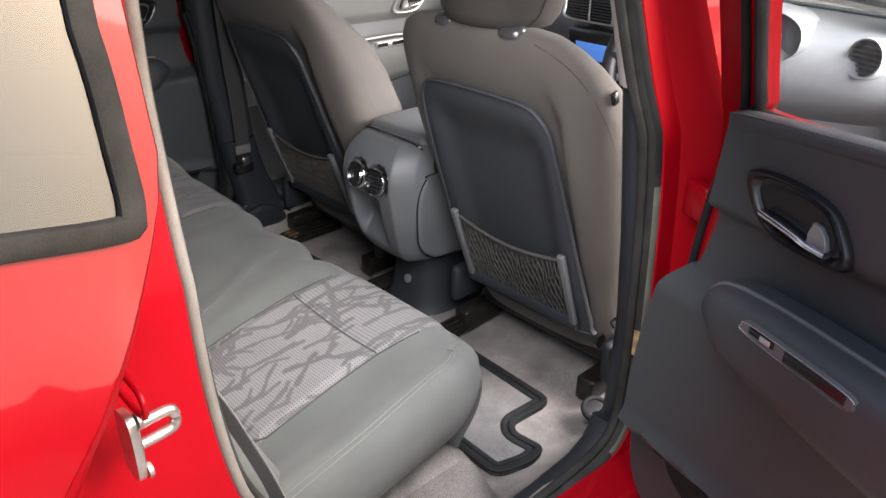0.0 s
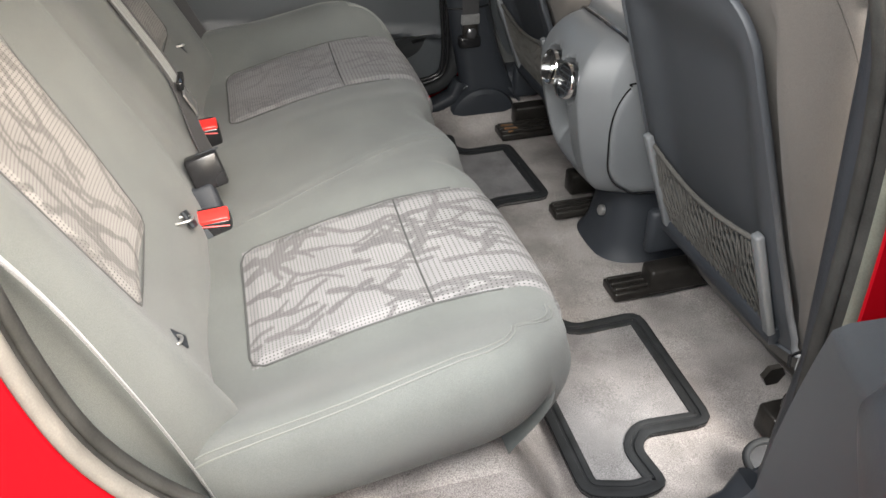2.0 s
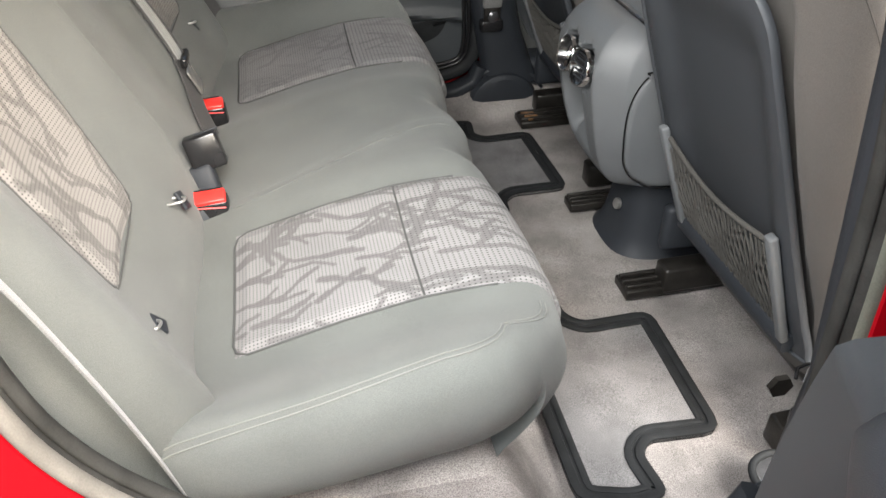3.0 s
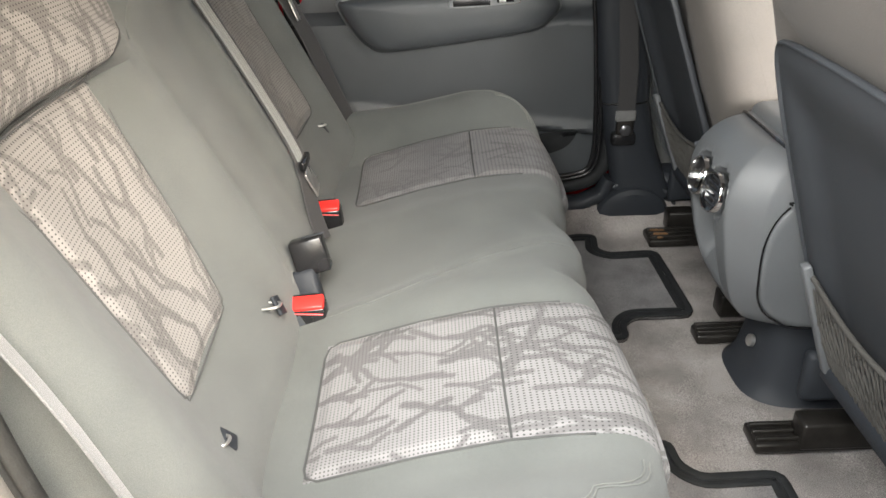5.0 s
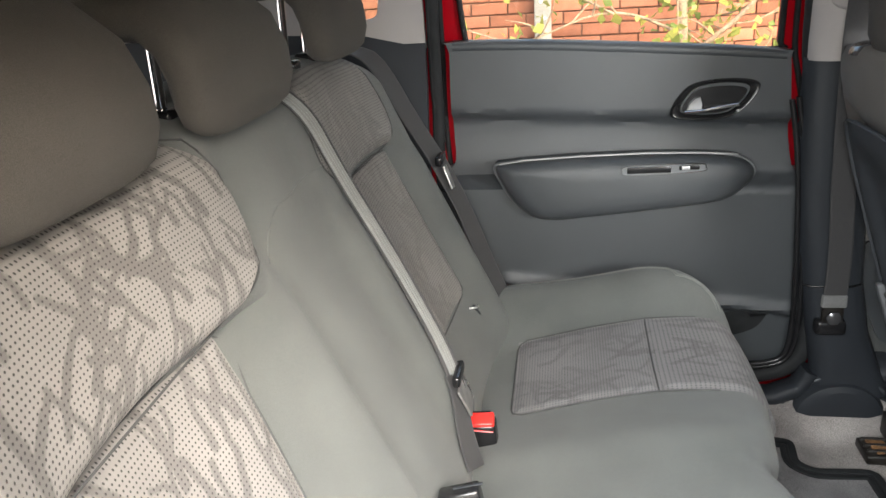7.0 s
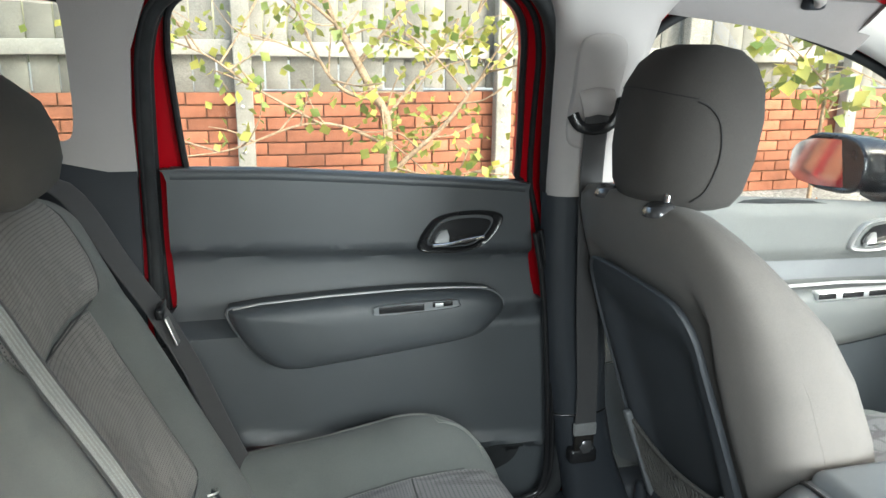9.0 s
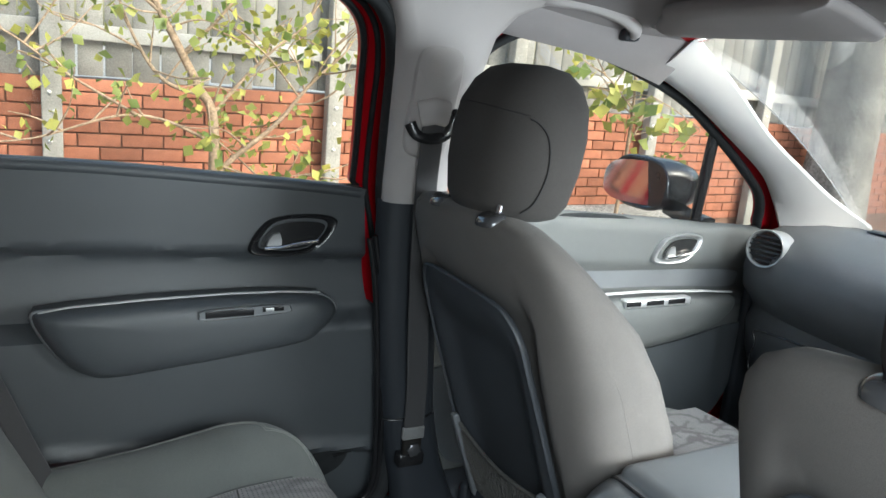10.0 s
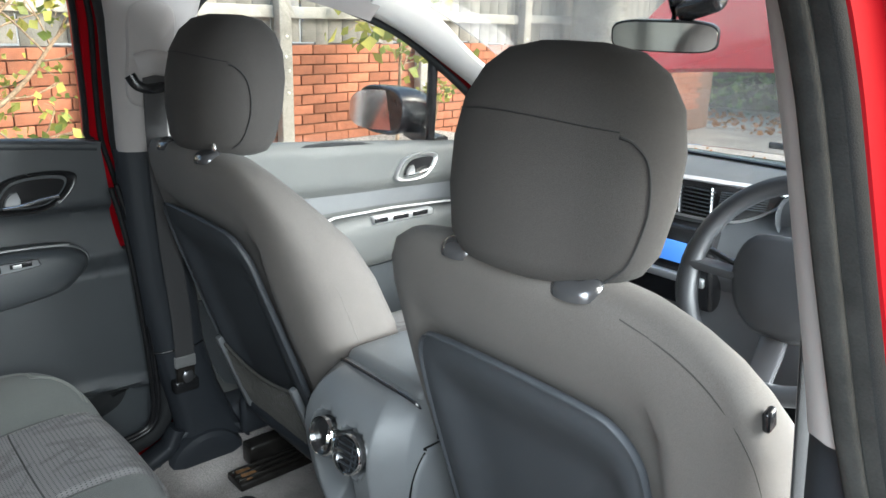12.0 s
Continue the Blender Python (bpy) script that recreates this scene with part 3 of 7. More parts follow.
# windscreen between header and scuttle
def screen_point(u, v):
    """u across from -1 to 1, v from the header down to the base."""
    top = Vector((0.985 - 0.055 * u * u, 0.605 * u, 1.585 - 0.055 * u * u))
    low = Vector((2.06 - 0.20 * u * u, 0.745 * u, 1.085 - 0.015 * u * u))
    p = top.lerp(low, v)
    p.z += 0.045 * math.sin(math.pi * v)
    return p


part("windscreen", sheet(span(-1, 1, 17), span(0, 1, 13), screen_point, (-0.002, 0, -0.005)), HAZY, car_body, "windscreen glass with a pale painted veil").visible_shadow = False
wiper = tube([screen_point(u, 0.975) + Vector((0.012, 0, 0.010)) for u in span(-0.75, 0.2, 12)], 0.007, 0.01)
part("wiper", wiper, BLACK, car_body)

# raised bonnet ahead of the windscreen
bonnet = thing("bonnet", "raised glossy red bonnet propped open on its hinges", "bonnet", (2.1, 0, 1.12))


def bonnet_point(u, v, drop=0.0):
    run = 0.85 * v
    return Vector((2.10 + run * 0.81 - 0.20 * u * u * (1 - v) - 0.14 * u * u * v, 0.70 * u * (1 - 0.16 * v), 1.325 + run * 0.585 - 0.05 * u * u + 0.05 * math.sin(math.pi * v) - drop))


part("outer_skin", sheet(span(-1, 1, 21), span(0, 1, 13), lambda u, v: bonnet_point(u, v), (-0.01, 0, 0.012)), RED, bonnet)
for u in (-0.8, -0.27, 0.27, 0.8):
    part("stiffening_rib", tube([bonnet_point(u * (1 - 0.2 * v), v, 0.015) for v in span(0.05, 0.92, 10)], 0.03, 0.014, power=3), RED, bonnet)
part("stiffening_rib", tube([bonnet_point(u, 0.06, 0.015) for u in span(-0.9, 0.9, 16)], 0.03, 0.014, power=3), RED, bonnet)
for u in (-0.62, 0.62, -0.1, 0.35):
    p = bonnet_point(u, 0.2)
    part("bolt", disc_ring(p + Vector((0, 0, -0.03)), (0.5, 0, -0.8), (0.012, 0.012, 0.006), (0.0, 0.015, 0.02), 12), STEEL, bonnet)
for u in (-0.86, 0.86):
    part("hinge", tube([bonnet_point(u, 0.05), Vector((1.98, 0.80 * u, 1.2)), Vector((1.92, 0.82 * u, 1.06))], 0.012, 0.02), RED, bonnet)


# ---- doors ----
def dome(outline, place, steps):
    """A pad raised from its outline: steps of (share of the outline, height)."""
    cx = sum(p[0] for p in outline) / len(outline)
    cz = sum(p[1] for p in outline) / len(outline)
    return skin([[place(cx + (x - cx) * r, cz + (z - cz) * r, h) for x, z in outline] for r, h in steps])


def loop2(points, steps=6):
    return [(p.x, p.y) for p in spline([(x, z, 0) for x, z in points], steps, True)]


def rear_card(x, z):
    """How far the rear door's inner face stands from the car's middle."""
    crease = 1.045 - 0.045 * (x + 0.04)
    y = 0.806
    y -= 0.016 * smoothstep(crease - 0.004, crease + 0.014, z)
    y += 0.012 * smoothstep(crease - 0.12, crease - 0.02, z) * (1 - smoothstep(crease - 0.01, crease + 0.005, z))
    y -= 0.044 * (1 - smoothstep(0.900, 0.925, z + 0.004 * math.sin(5 * x)))
    roll = (z - (1.19 - 0.075 * (x - 0.05))) / 0.035
    if roll > 0:
        y += 0.03 * min(roll, 1) ** 2
    pocket = 0.635 - 0.115 * (x - 0.05)
    y += 0.022 * (1 - smoothstep(pocket - 0.012, pocket + 0.004, z)) * smoothstep(-0.32, -0.27, x)
    y -= 0.012 * math.exp(-((z - pocket - 0.012) / 0.012) ** 2) * smoothstep(-0.32, -0.27, x)
    return y


def front_card(x, z):
    crease = 0.968 - 0.03 * (x - 1.0)
    y = 0.845
    y -= 0.02 * smoothstep(crease - 0.01, crease + 0.02, z)
    y -= 0.035 * (1 - smoothstep(0.855, 0.875, z))
    y += 0.03 * smoothstep(1.075 - 0.06 * (x - 1.1), 1.12 - 0.06 * (x - 1.1), z)
    return y


def inner_handle(door, s, y_of, cx, cz, k=1.0, silver=False):
    """Eye-shaped bezel with a chrome pull."""
    rim = loop2([(cx - 0.086 * k, cz - 0.028 * k), (cx - 0.06 * k, cz + 0.022 * k), (cx - 0.02 * k, cz + 0.04 * k), (cx + 0.05 * k, cz + 0.043 * k), (cx + 0.09 * k, cz + 0.03 * k), (cx + 0.07 * k, cz - 0.01 * k), (cx + 0.03 * k, cz - 0.036 * k), (cx - 0.04 * k, cz - 0.04 * k)])
    y0 = y_of(cx, cz)
    handle = part("door_handle", dome(rim, lambda x, z, h: (x, s * (y0 - h), z), [(1, -0.004), (1, 0.006), (0.95, 0.011), (0.84, 0.009), (0.76, -0.002), (0.3, -0.008)]), SATIN_DIM if silver else BLACK, door, "dull silver handle bezel" if silver else "gloss black handle bezel")
    rim2 = [(cx + (x - cx) * 0.72, cz + (z - cz) * 0.66) for x, z in rim]
    shift = 0.016 * k if silver else 0.0
    rim2 = [(x + shift, z) for x, z in rim2]
    part("recess", dome(rim2, lambda x, z, h: (x, s * (y0 - h), z), [(1, 0.004), (0.9, 0.001), (0.5, -0.001)]), BLACK, handle)
    blade = [(cx - 0.054 * k + shift, cz - 0.021 * k), (cx - 0.048 * k + shift, cz - 0.004 * k), (cx - 0.038 * k + shift, cz + 0.006 * k), (cx - 0.027 * k + shift, cz + 0.008 * k), (cx - 0.022 * k + shift, cz - 0.008 * k), (cx - 0.024 * k + shift, cz - 0.022 * k)]
    part("pull_pivot", dome(blade, lambda x, z, h: (x, s * (y0 - h), z), [(1, 0.002), (1, 0.009), (0.93, 0.0105), (0.3, 0.0095)]), SATIN_DIM, handle, "satin lever pivot")
    pull = [(cx - 0.058 * k + shift, cz - 0.021 * k), (cx - 0.03 * k + shift, cz - 0.020 * k), (cx + 0.01 * k + shift, cz - 0.013 * k), (cx + 0.048 * k + shift * 0.4, cz - 0.008 * k)]
    part("pull_lever", tube([(x, s * (y0 - 0.013), z) for x, z in pull], 0.0045 * k, 0.008 * k, power=2.6, up=(0, 1, 0)), CHROME, handle, "chrome pull lever")


def rear_door(s, label, base):
    door = thing("car_door", label, "car door", base)
    outline = loop2([(-0.388, 1.222), (-0.20, 1.216), (0.05, 1.198), (0.20, 1.186), (0.298, 1.176), (0.302, 1.16), (0.313, 1.04), (0.328, 0.935), (0.352, 0.915), (0.378, 0.80), (0.392, 0.68), (0.39, 0.56), (0.365, 0.475), (0.30, 0.44), (0.20, 0.432), (0.03, 0.434), (-0.11, 0.464), (-0.205, 0.528), (-0.287, 0.61), (-0.357, 0.695), (-0.397, 0.78), (-0.416, 0.87), (-0.418, 0.938), (-0.392, 0.958), (-0.394, 1.05), (-0.391, 1.20)], 3)
    part("door_card", plate(outline, [], lambda u, v, w: (u, s * (rear_card(u, v) + w), v), 0.03, vcuts=span(0.5, 1.225, 62), ucuts=span(-0.38, 0.32, 26)), VINYL, door, "dark grey grained door card")
    top_edge = [(-0.384, 1.212), (-0.20, 1.206), (0.05, 1.188), (0.20, 1.176), (0.294, 1.166)]
    part("card_top", tube([(p.x, s * 0.808, p.y) for p in spline([(x, z, 0) for x, z in top_edge], 6)], 0.021, 0.013, power=2.6, count=14, up=(0, 0, 1)), VINYL, door, "rounded soft top of the card")
    # painted frame round the window
    frame_out = offset_loop(OPENING, 0.012)
    window = loop2([(-0.357, 1.225), (-0.366, 1.37), (-0.366, 1.45), (-0.35, 1.505), (-0.28, 1.532), (-0.15, 1.545), (0.03, 1.55), (0.14, 1.55), (0.2, 1.535), (0.24, 1.505), (0.259, 1.46), (0.269, 1.37), (0.279, 1.28), (0.286, 1.19), (0.28, 1.175), (0.05, 1.185), (-0.2, 1.205), (-0.34, 1.216)], 4)
    part("door_frame", plate(frame_out, [window], lambda u, v, w: (u, s * ((y_glass(v) if v > 1.17 else 0.822) + 0.012 + w), v), 0.03, vcuts=[0.8, 1.0, 1.17, 1.3, 1.4]), RED, door, "red painted inner door frame")
    part("window_rubber", tube([(x, s * (y_glass(max(z, 1.17)) + 0.008), z) for x, z in window], 0.006, 0.01, closed=True, up=(0, 1, 0)), RUBBER, door)
    part("window_glass", plate(offset_loop(window, 0.008), [], lambda u, v, w: (u, s * (y_glass(v) + 0.022 + w), v), 0.004), GLASS, door).visible_shadow = False
    skin_loop = offset_loop(OPENING, 0.05)
    part("outer_skin", plate(skin_loop, [offset_loop(window, 0.01)], lambda u, v, w: (u, s * (y_body(v) - w), v), 0.012, vcuts=grid_z, ucuts=span(-0.4, 0.3, 6)), RED, door, "red painted outer skin")
    part("frame_edge", skin([[(x, s * (y_body(z) - 0.012), z) for x, z in skin_loop], [(x, s * ((y_glass(z) if z > 1.17 else 0.822) + 0.03), z) for x, z in frame_out]], caps=False), RED, door)
    part("edge_seal", tube([(x, s * ((y_glass(z) if z > 1.17 else 0.822) + 0.008), z) for x, z in offset_loop(OPENING, -0.002)], 0.006, 0.007, closed=True, up=(0, 1, 0)), RUBBER, door)
    # armrest pad, bright strip, switch slot, handle
    arm = loop2([(-0.3, 0.955), (-0.268, 0.966), (-0.182, 0.973), (-0.038, 0.978), (0.107, 0.978), (0.198, 0.971), (0.233, 0.955), (0.241, 0.932), (0.218, 0.903), (0.179, 0.88), (0.039, 0.861), (-0.105, 0.846), (-0.182, 0.84), (-0.225, 0.849), (-0.268, 0.89)], 4)
    part("armrest", dome(arm, lambda x, z, h: (x, s * (0.772 - h), z), [(1, -0.02), (1, 0.012), (0.985, 0.030), (0.94, 0.046), (0.82, 0.056), (0.55, 0.061), (0.25, 0.062), (0.02, 0.062)]), VINYL, door, "padded dark grey armrest")
    part("armrest_piping", tube([(x, s * 0.757, z) for x, z in arm], 0.0035, 0.004, closed=True, up=(0, 1, 0)), CONSOLE, door)
    if s > 0:
        part("chrome_strip", tube([(x, s * (0.766 - d), z) for x, z, d in ((-0.302, 0.953, 0.004), (-0.285, 0.965, 0.016), (-0.24, 0.973, 0.020), (-0.12, 0.980, 0.022), (0.03, 0.984, 0.022), (0.14, 0.982, 0.022), (0.205, 0.975, 0.014))], 0.0018, 0.0045, up=(0, 1, 0)), BRIGHT, door, "thin chrome strip")
    lip = loop2([(-0.031, 0.955), (-0.014, 0.965), (0.118, 0.968), (0.135, 0.962), (0.123, 0.952), (-0.014, 0.946)])
    slot = part("switch_panel", dome(lip, lambda x, z, h: (x, s * (0.712 - h), z), [(1, -0.004), (1, 0.003), (0.98, 0.0045), (0.94, 0.0035), (0.3, 0.003)]), CONSOLE, door, "grey window switch panel")
    part("panel_edge", tube([(x, s * 0.7078, z) for x, z in lip], 0.0008, 0.0010, closed=True, up=(0, 1, 0), count=6), CHROME, slot, "thin chrome edge")
    part("pull_recess", block((0.023, s * 0.7083, 0.9565), (0.088, 0.002, 0.0135), 0.0008, (0, -1, 0)), BLACK, slot)
    part("switch_recess", block((0.103, s * 0.7083, 0.9605), (0.040, 0.002, 0.0095), 0.0008, (0, -1, 0)), BLACK, slot)
    part("window_switch", block((0.096, s * 0.7072, 0.960), (0.016, 0.003, 0.007), 0.001, (0, -1, 0)), SATIN, slot)
    inner_handle(door, s, rear_card, 0.156, 1.082)
    # loudspeaker grille low down
    part("speaker_grille", dome(loop2([(0.2, 0.535), (0.28, 0.56), (0.3, 0.61), (0.22, 0.6), (0.14, 0.56)]), lambda x, z, h: (x, s * (rear_card(x, z) - h), z), [(1, -0.002), (0.95, 0.004), (0.5, 0.006)]), RUBBER, door)
    for hz in (0.7, 1.0):
        part("hinge", block((0.395, s * 0.855, hz), (0.05, 0.03, 0.06), 0.006), RED, door)
    return door


def front_door(s, label, base):
    door = thing("car_door", label, "car door", base)
    outline = loop2([(0.47, 1.14), (0.7, 1.128), (1.0, 1.108), (1.3, 1.085), (1.55, 1.06), (1.565, 0.98), (1.52, 0.76), (1.46, 0.57), (1.35, 0.5), (1.0, 0.47), (0.6, 0.455), (0.49, 0.47), (0.46, 0.56), (0.455, 0.75), (0.455, 0.95)], 4)
    part("door_card", plate(outline, [], lambda u, v, w: (u, s * (front_card(u, v) + w), v), 0.02, vcuts=span(0.5, 1.13, 44), ucuts=span(0.5, 1.5, 20)), VINYL_PALE, door, "pale grey grained door card")
    window = loop2([(0.50, 1.125), (0.498, 1.384), (0.505, 1.453), (0.551, 1.495), (0.62, 1.515), (0.767, 1.495), (1.054, 1.413), (1.242, 1.318), (1.40, 1.225), (1.49, 1.16), (1.528, 1.09), (1.51, 1.06), (1.25, 1.08), (0.9, 1.105)], 4)
    part("door_frame", plate(offset_loop(OPENING_FRONT, 0.01), [window], lambda u, v, w: (u, s * ((y_glass(v) if v > 1.08 else 0.852) + 0.012 + w), v), 0.02, vcuts=[0.8, 1.08, 1.2, 1.3, 1.4]), RED, door, "red painted inner door frame")
    part("window_rubber", tube([(x, s * (y_glass(z) + 0.006), z) for x, z in window], 0.010, 0.016, closed=True, up=(0, 1, 0)), RUBBER, door)
    part("window_glass", plate(offset_loop(window, 0.006), [], lambda u, v, w: (u, s * (y_glass(v) + 0.02 + w), v), 0.004), GLASS, door).visible_shadow = False
    part("outer_skin", plate(offset_loop(OPENING_FRONT, 0.025), [offset_loop(window, 0.012)], lambda u, v, w: (u, s * (y_body(v) - w), v), 0.01, vcuts=grid_z, ucuts=span(0.5, 1.5, 8)), RED, door, "red painted outer skin")
    part("window_divider", tube([(1.295, s * (y_glass(1.08) + 0.012), 1.075), (1.232, s * (y_glass(1.32) + 0.012), 1.325)], 0.016, 0.01, power=3, up=(0, 1, 0)), BLACK, door, "black quarter-light bar")
    inner_handle(door, s, front_card, 1.205, 1.018, 0.95, True)
    arm = loop2([(0.75, 0.86), (0.9, 0.9), (1.1, 0.9), (1.3, 0.892), (1.43, 0.88), (1.4, 0.82), (1.25, 0.775), (1.0, 0.75), (0.8, 0.77)], 5)
    part("armrest", dome(arm, lambda x, z, h: (x, s * (0.82 - h), z), [(1, -0.01), (1, 0.01), (0.98, 0.026), (0.9, 0.042), (0.6, 0.05), (0.02, 0.052)]), VINYL_PALE, door, "grey padded armrest")
    low = loop2([(0.50, 0.76), (1.0, 0.745), (1.25, 0.765), (1.45, 0.80), (1.50, 0.77), (1.455, 0.58), (1.35, 0.51), (1.0, 0.49), (0.62, 0.50), (0.53, 0.57)], 4)
    part("lower_panel", plate(low, [], lambda u, v, w: (u, s * (front_card(u, v) - 0.010 + w), v), 0.008), VINYL, door, "dark lower door panel")
    part("chrome_strip", tube([(x, s * (0.82 - d), z) for x, z, d in ((0.75, 0.872, 0.01), (0.9, 0.912, 0.02), (1.1, 0.914, 0.022), (1.3, 0.905, 0.022), (1.42, 0.893, 0.012))], 0.003, 0.007, up=(0, 1, 0)), BRIGHT, door, "thin chrome strip")
    panel = part("switch_panel", block((1.12, s * 0.778, 0.892), (0.22, 0.03, 0.022), 0.006), SATIN, door, "silver switch panel")
    for x, l in ((1.035, 0.046), (1.105, 0.058), (1.178, 0.058)):
        part("window_switch", block((x, s * 0.7635, 0.8935), (l, 0.004, 0.013), 0.0015), BLACK, panel)
    band = loop2([(0.52, 0.918), (1.0, 0.914), (1.25, 0.908), (1.44, 0.898), (1.47, 0.92), (1.45, 0.945), (1.25, 0.954), (1.0, 0.960), (0.52, 0.972)], 4)
    part("middle_band", plate(band, [], lambda u, v, w: (u, s * (0.8425 + w), v), 0.004), CONSOLE, door, "darker grey band over the armrest")
    return door


rear_door(1, "closed red car door with charcoal card and armrest", (0.0, 0.83, 0.47))
open_door = rear_door(-1, "open red car door with charcoal card and armrest", (0.375, -0.862, 0.47))
open_door.rotation_euler = (0, 0, radians(70))
front_door(1, "closed red front door with grey card", (1.0, 0.86, 0.46))
driver_door = front_door(-1, "open red front door with grey card", (1.60, -0.87, 0.46))
driver_door.rotation_euler = (0, 0, radians(66))


def door_mirror(s):
    ob = thing("door_mirror", "red and black door mirror on its stalk", "door mirror", (1.31, s * 0.89, 1.09), "door mirrors")
    c = Vector((1.30, s * 1.05, 1.16))
    rings = []
    for d, k in ((-0.045, 0.97), (-0.05, 1.0), (-0.01, 1.03), (0.03, 0.98), (0.07, 0.82), (0.1, 0.5), (0.108, 0.1)):
        rings.append(oval(c + Vector((d, -s * 0.02 * (d / 0.1), 0)), (0, 1, 0), (0, 0, 1), 0.115 * k, 0.073 * k, 3.0, 36))
    part("housing", skin(rings), BLACK, ob, "black mirror housing")
    part("mirror_rim", tube(oval(c + Vector((-0.05, 0, 0)), (0, 1, 0), (0, 0, 1), 0.112, 0.070, 3.0, 36), 0.007, 0.01, closed=True, up=(1, 0, 0)), BLACK, ob)
    glass = skin([oval((0, 0, 0), (0, 1, 0), (0, 0, 1), 0.104, 0.062, 3.0, 36), oval((0.004, 0, 0), (0, 1, 0), (0, 0, 1), 0.104, 0.062, 3.0, 36)])
    bmesh.ops.transform(glass, matrix=Matrix.Translation(c + Vector((-0.060, 0, 0))) @ pose(0, 0, 0, 0, 6, s * 29), verts=glass.verts)
    part("mirror_glass", glass, MIRROR, ob, "silvered mirror glass")
    part("stalk", tube([(1.33, s * 0.85, 1.075), (1.32, s * 0.92, 1.085), (1.315, s * 0.98, 1.10)], 0.035, 0.022, power=3), BLACK, ob)


door_mirror(1)


# ---- cabin linings ----
def floor_z(x, y):
    z = 0.362
    z += max(0.07 * smoothstep(0.62, 0.73, abs(y)), 0.188 * (1 - smoothstep(0.05, 0.185, x)) * smoothstep(0.70, 0.64, abs(y)))
    z += 0.004 * noise.noise((x * 6, y * 6, 0.0))
    return z


floor = tagged(part("floor", sheet(span(-0.45, 1.7, 70), span(-0.75, 0.75, 60), lambda x, y: (x, y, floor_z(x, y)), (0, 0, -0.03)), CARPET, None), "worn grey pile carpet over the car floor", "floor", kind="structure")
tagged(part("ceiling", sheet(span(-1.45, 0.99, 26), span(-0.64, 0.64, 25), lambda x, y: (x - 0.05 * (y / 0.64) ** 2 * smoothstep(0.4, 0.99, x), y, table([(-1.4, 1.47), (-0.9, 1.585), (-0.2, 1.625), (0.5, 1.615), (0.99, 1.57)], x)[0] - 0.020 * (y / 0.64) ** 2 - 0.035 * (y / 0.64) ** 8), (0, 0, 0.012)), HEADLINER, None), "light grey felt headlining", "ceiling", kind="structure")

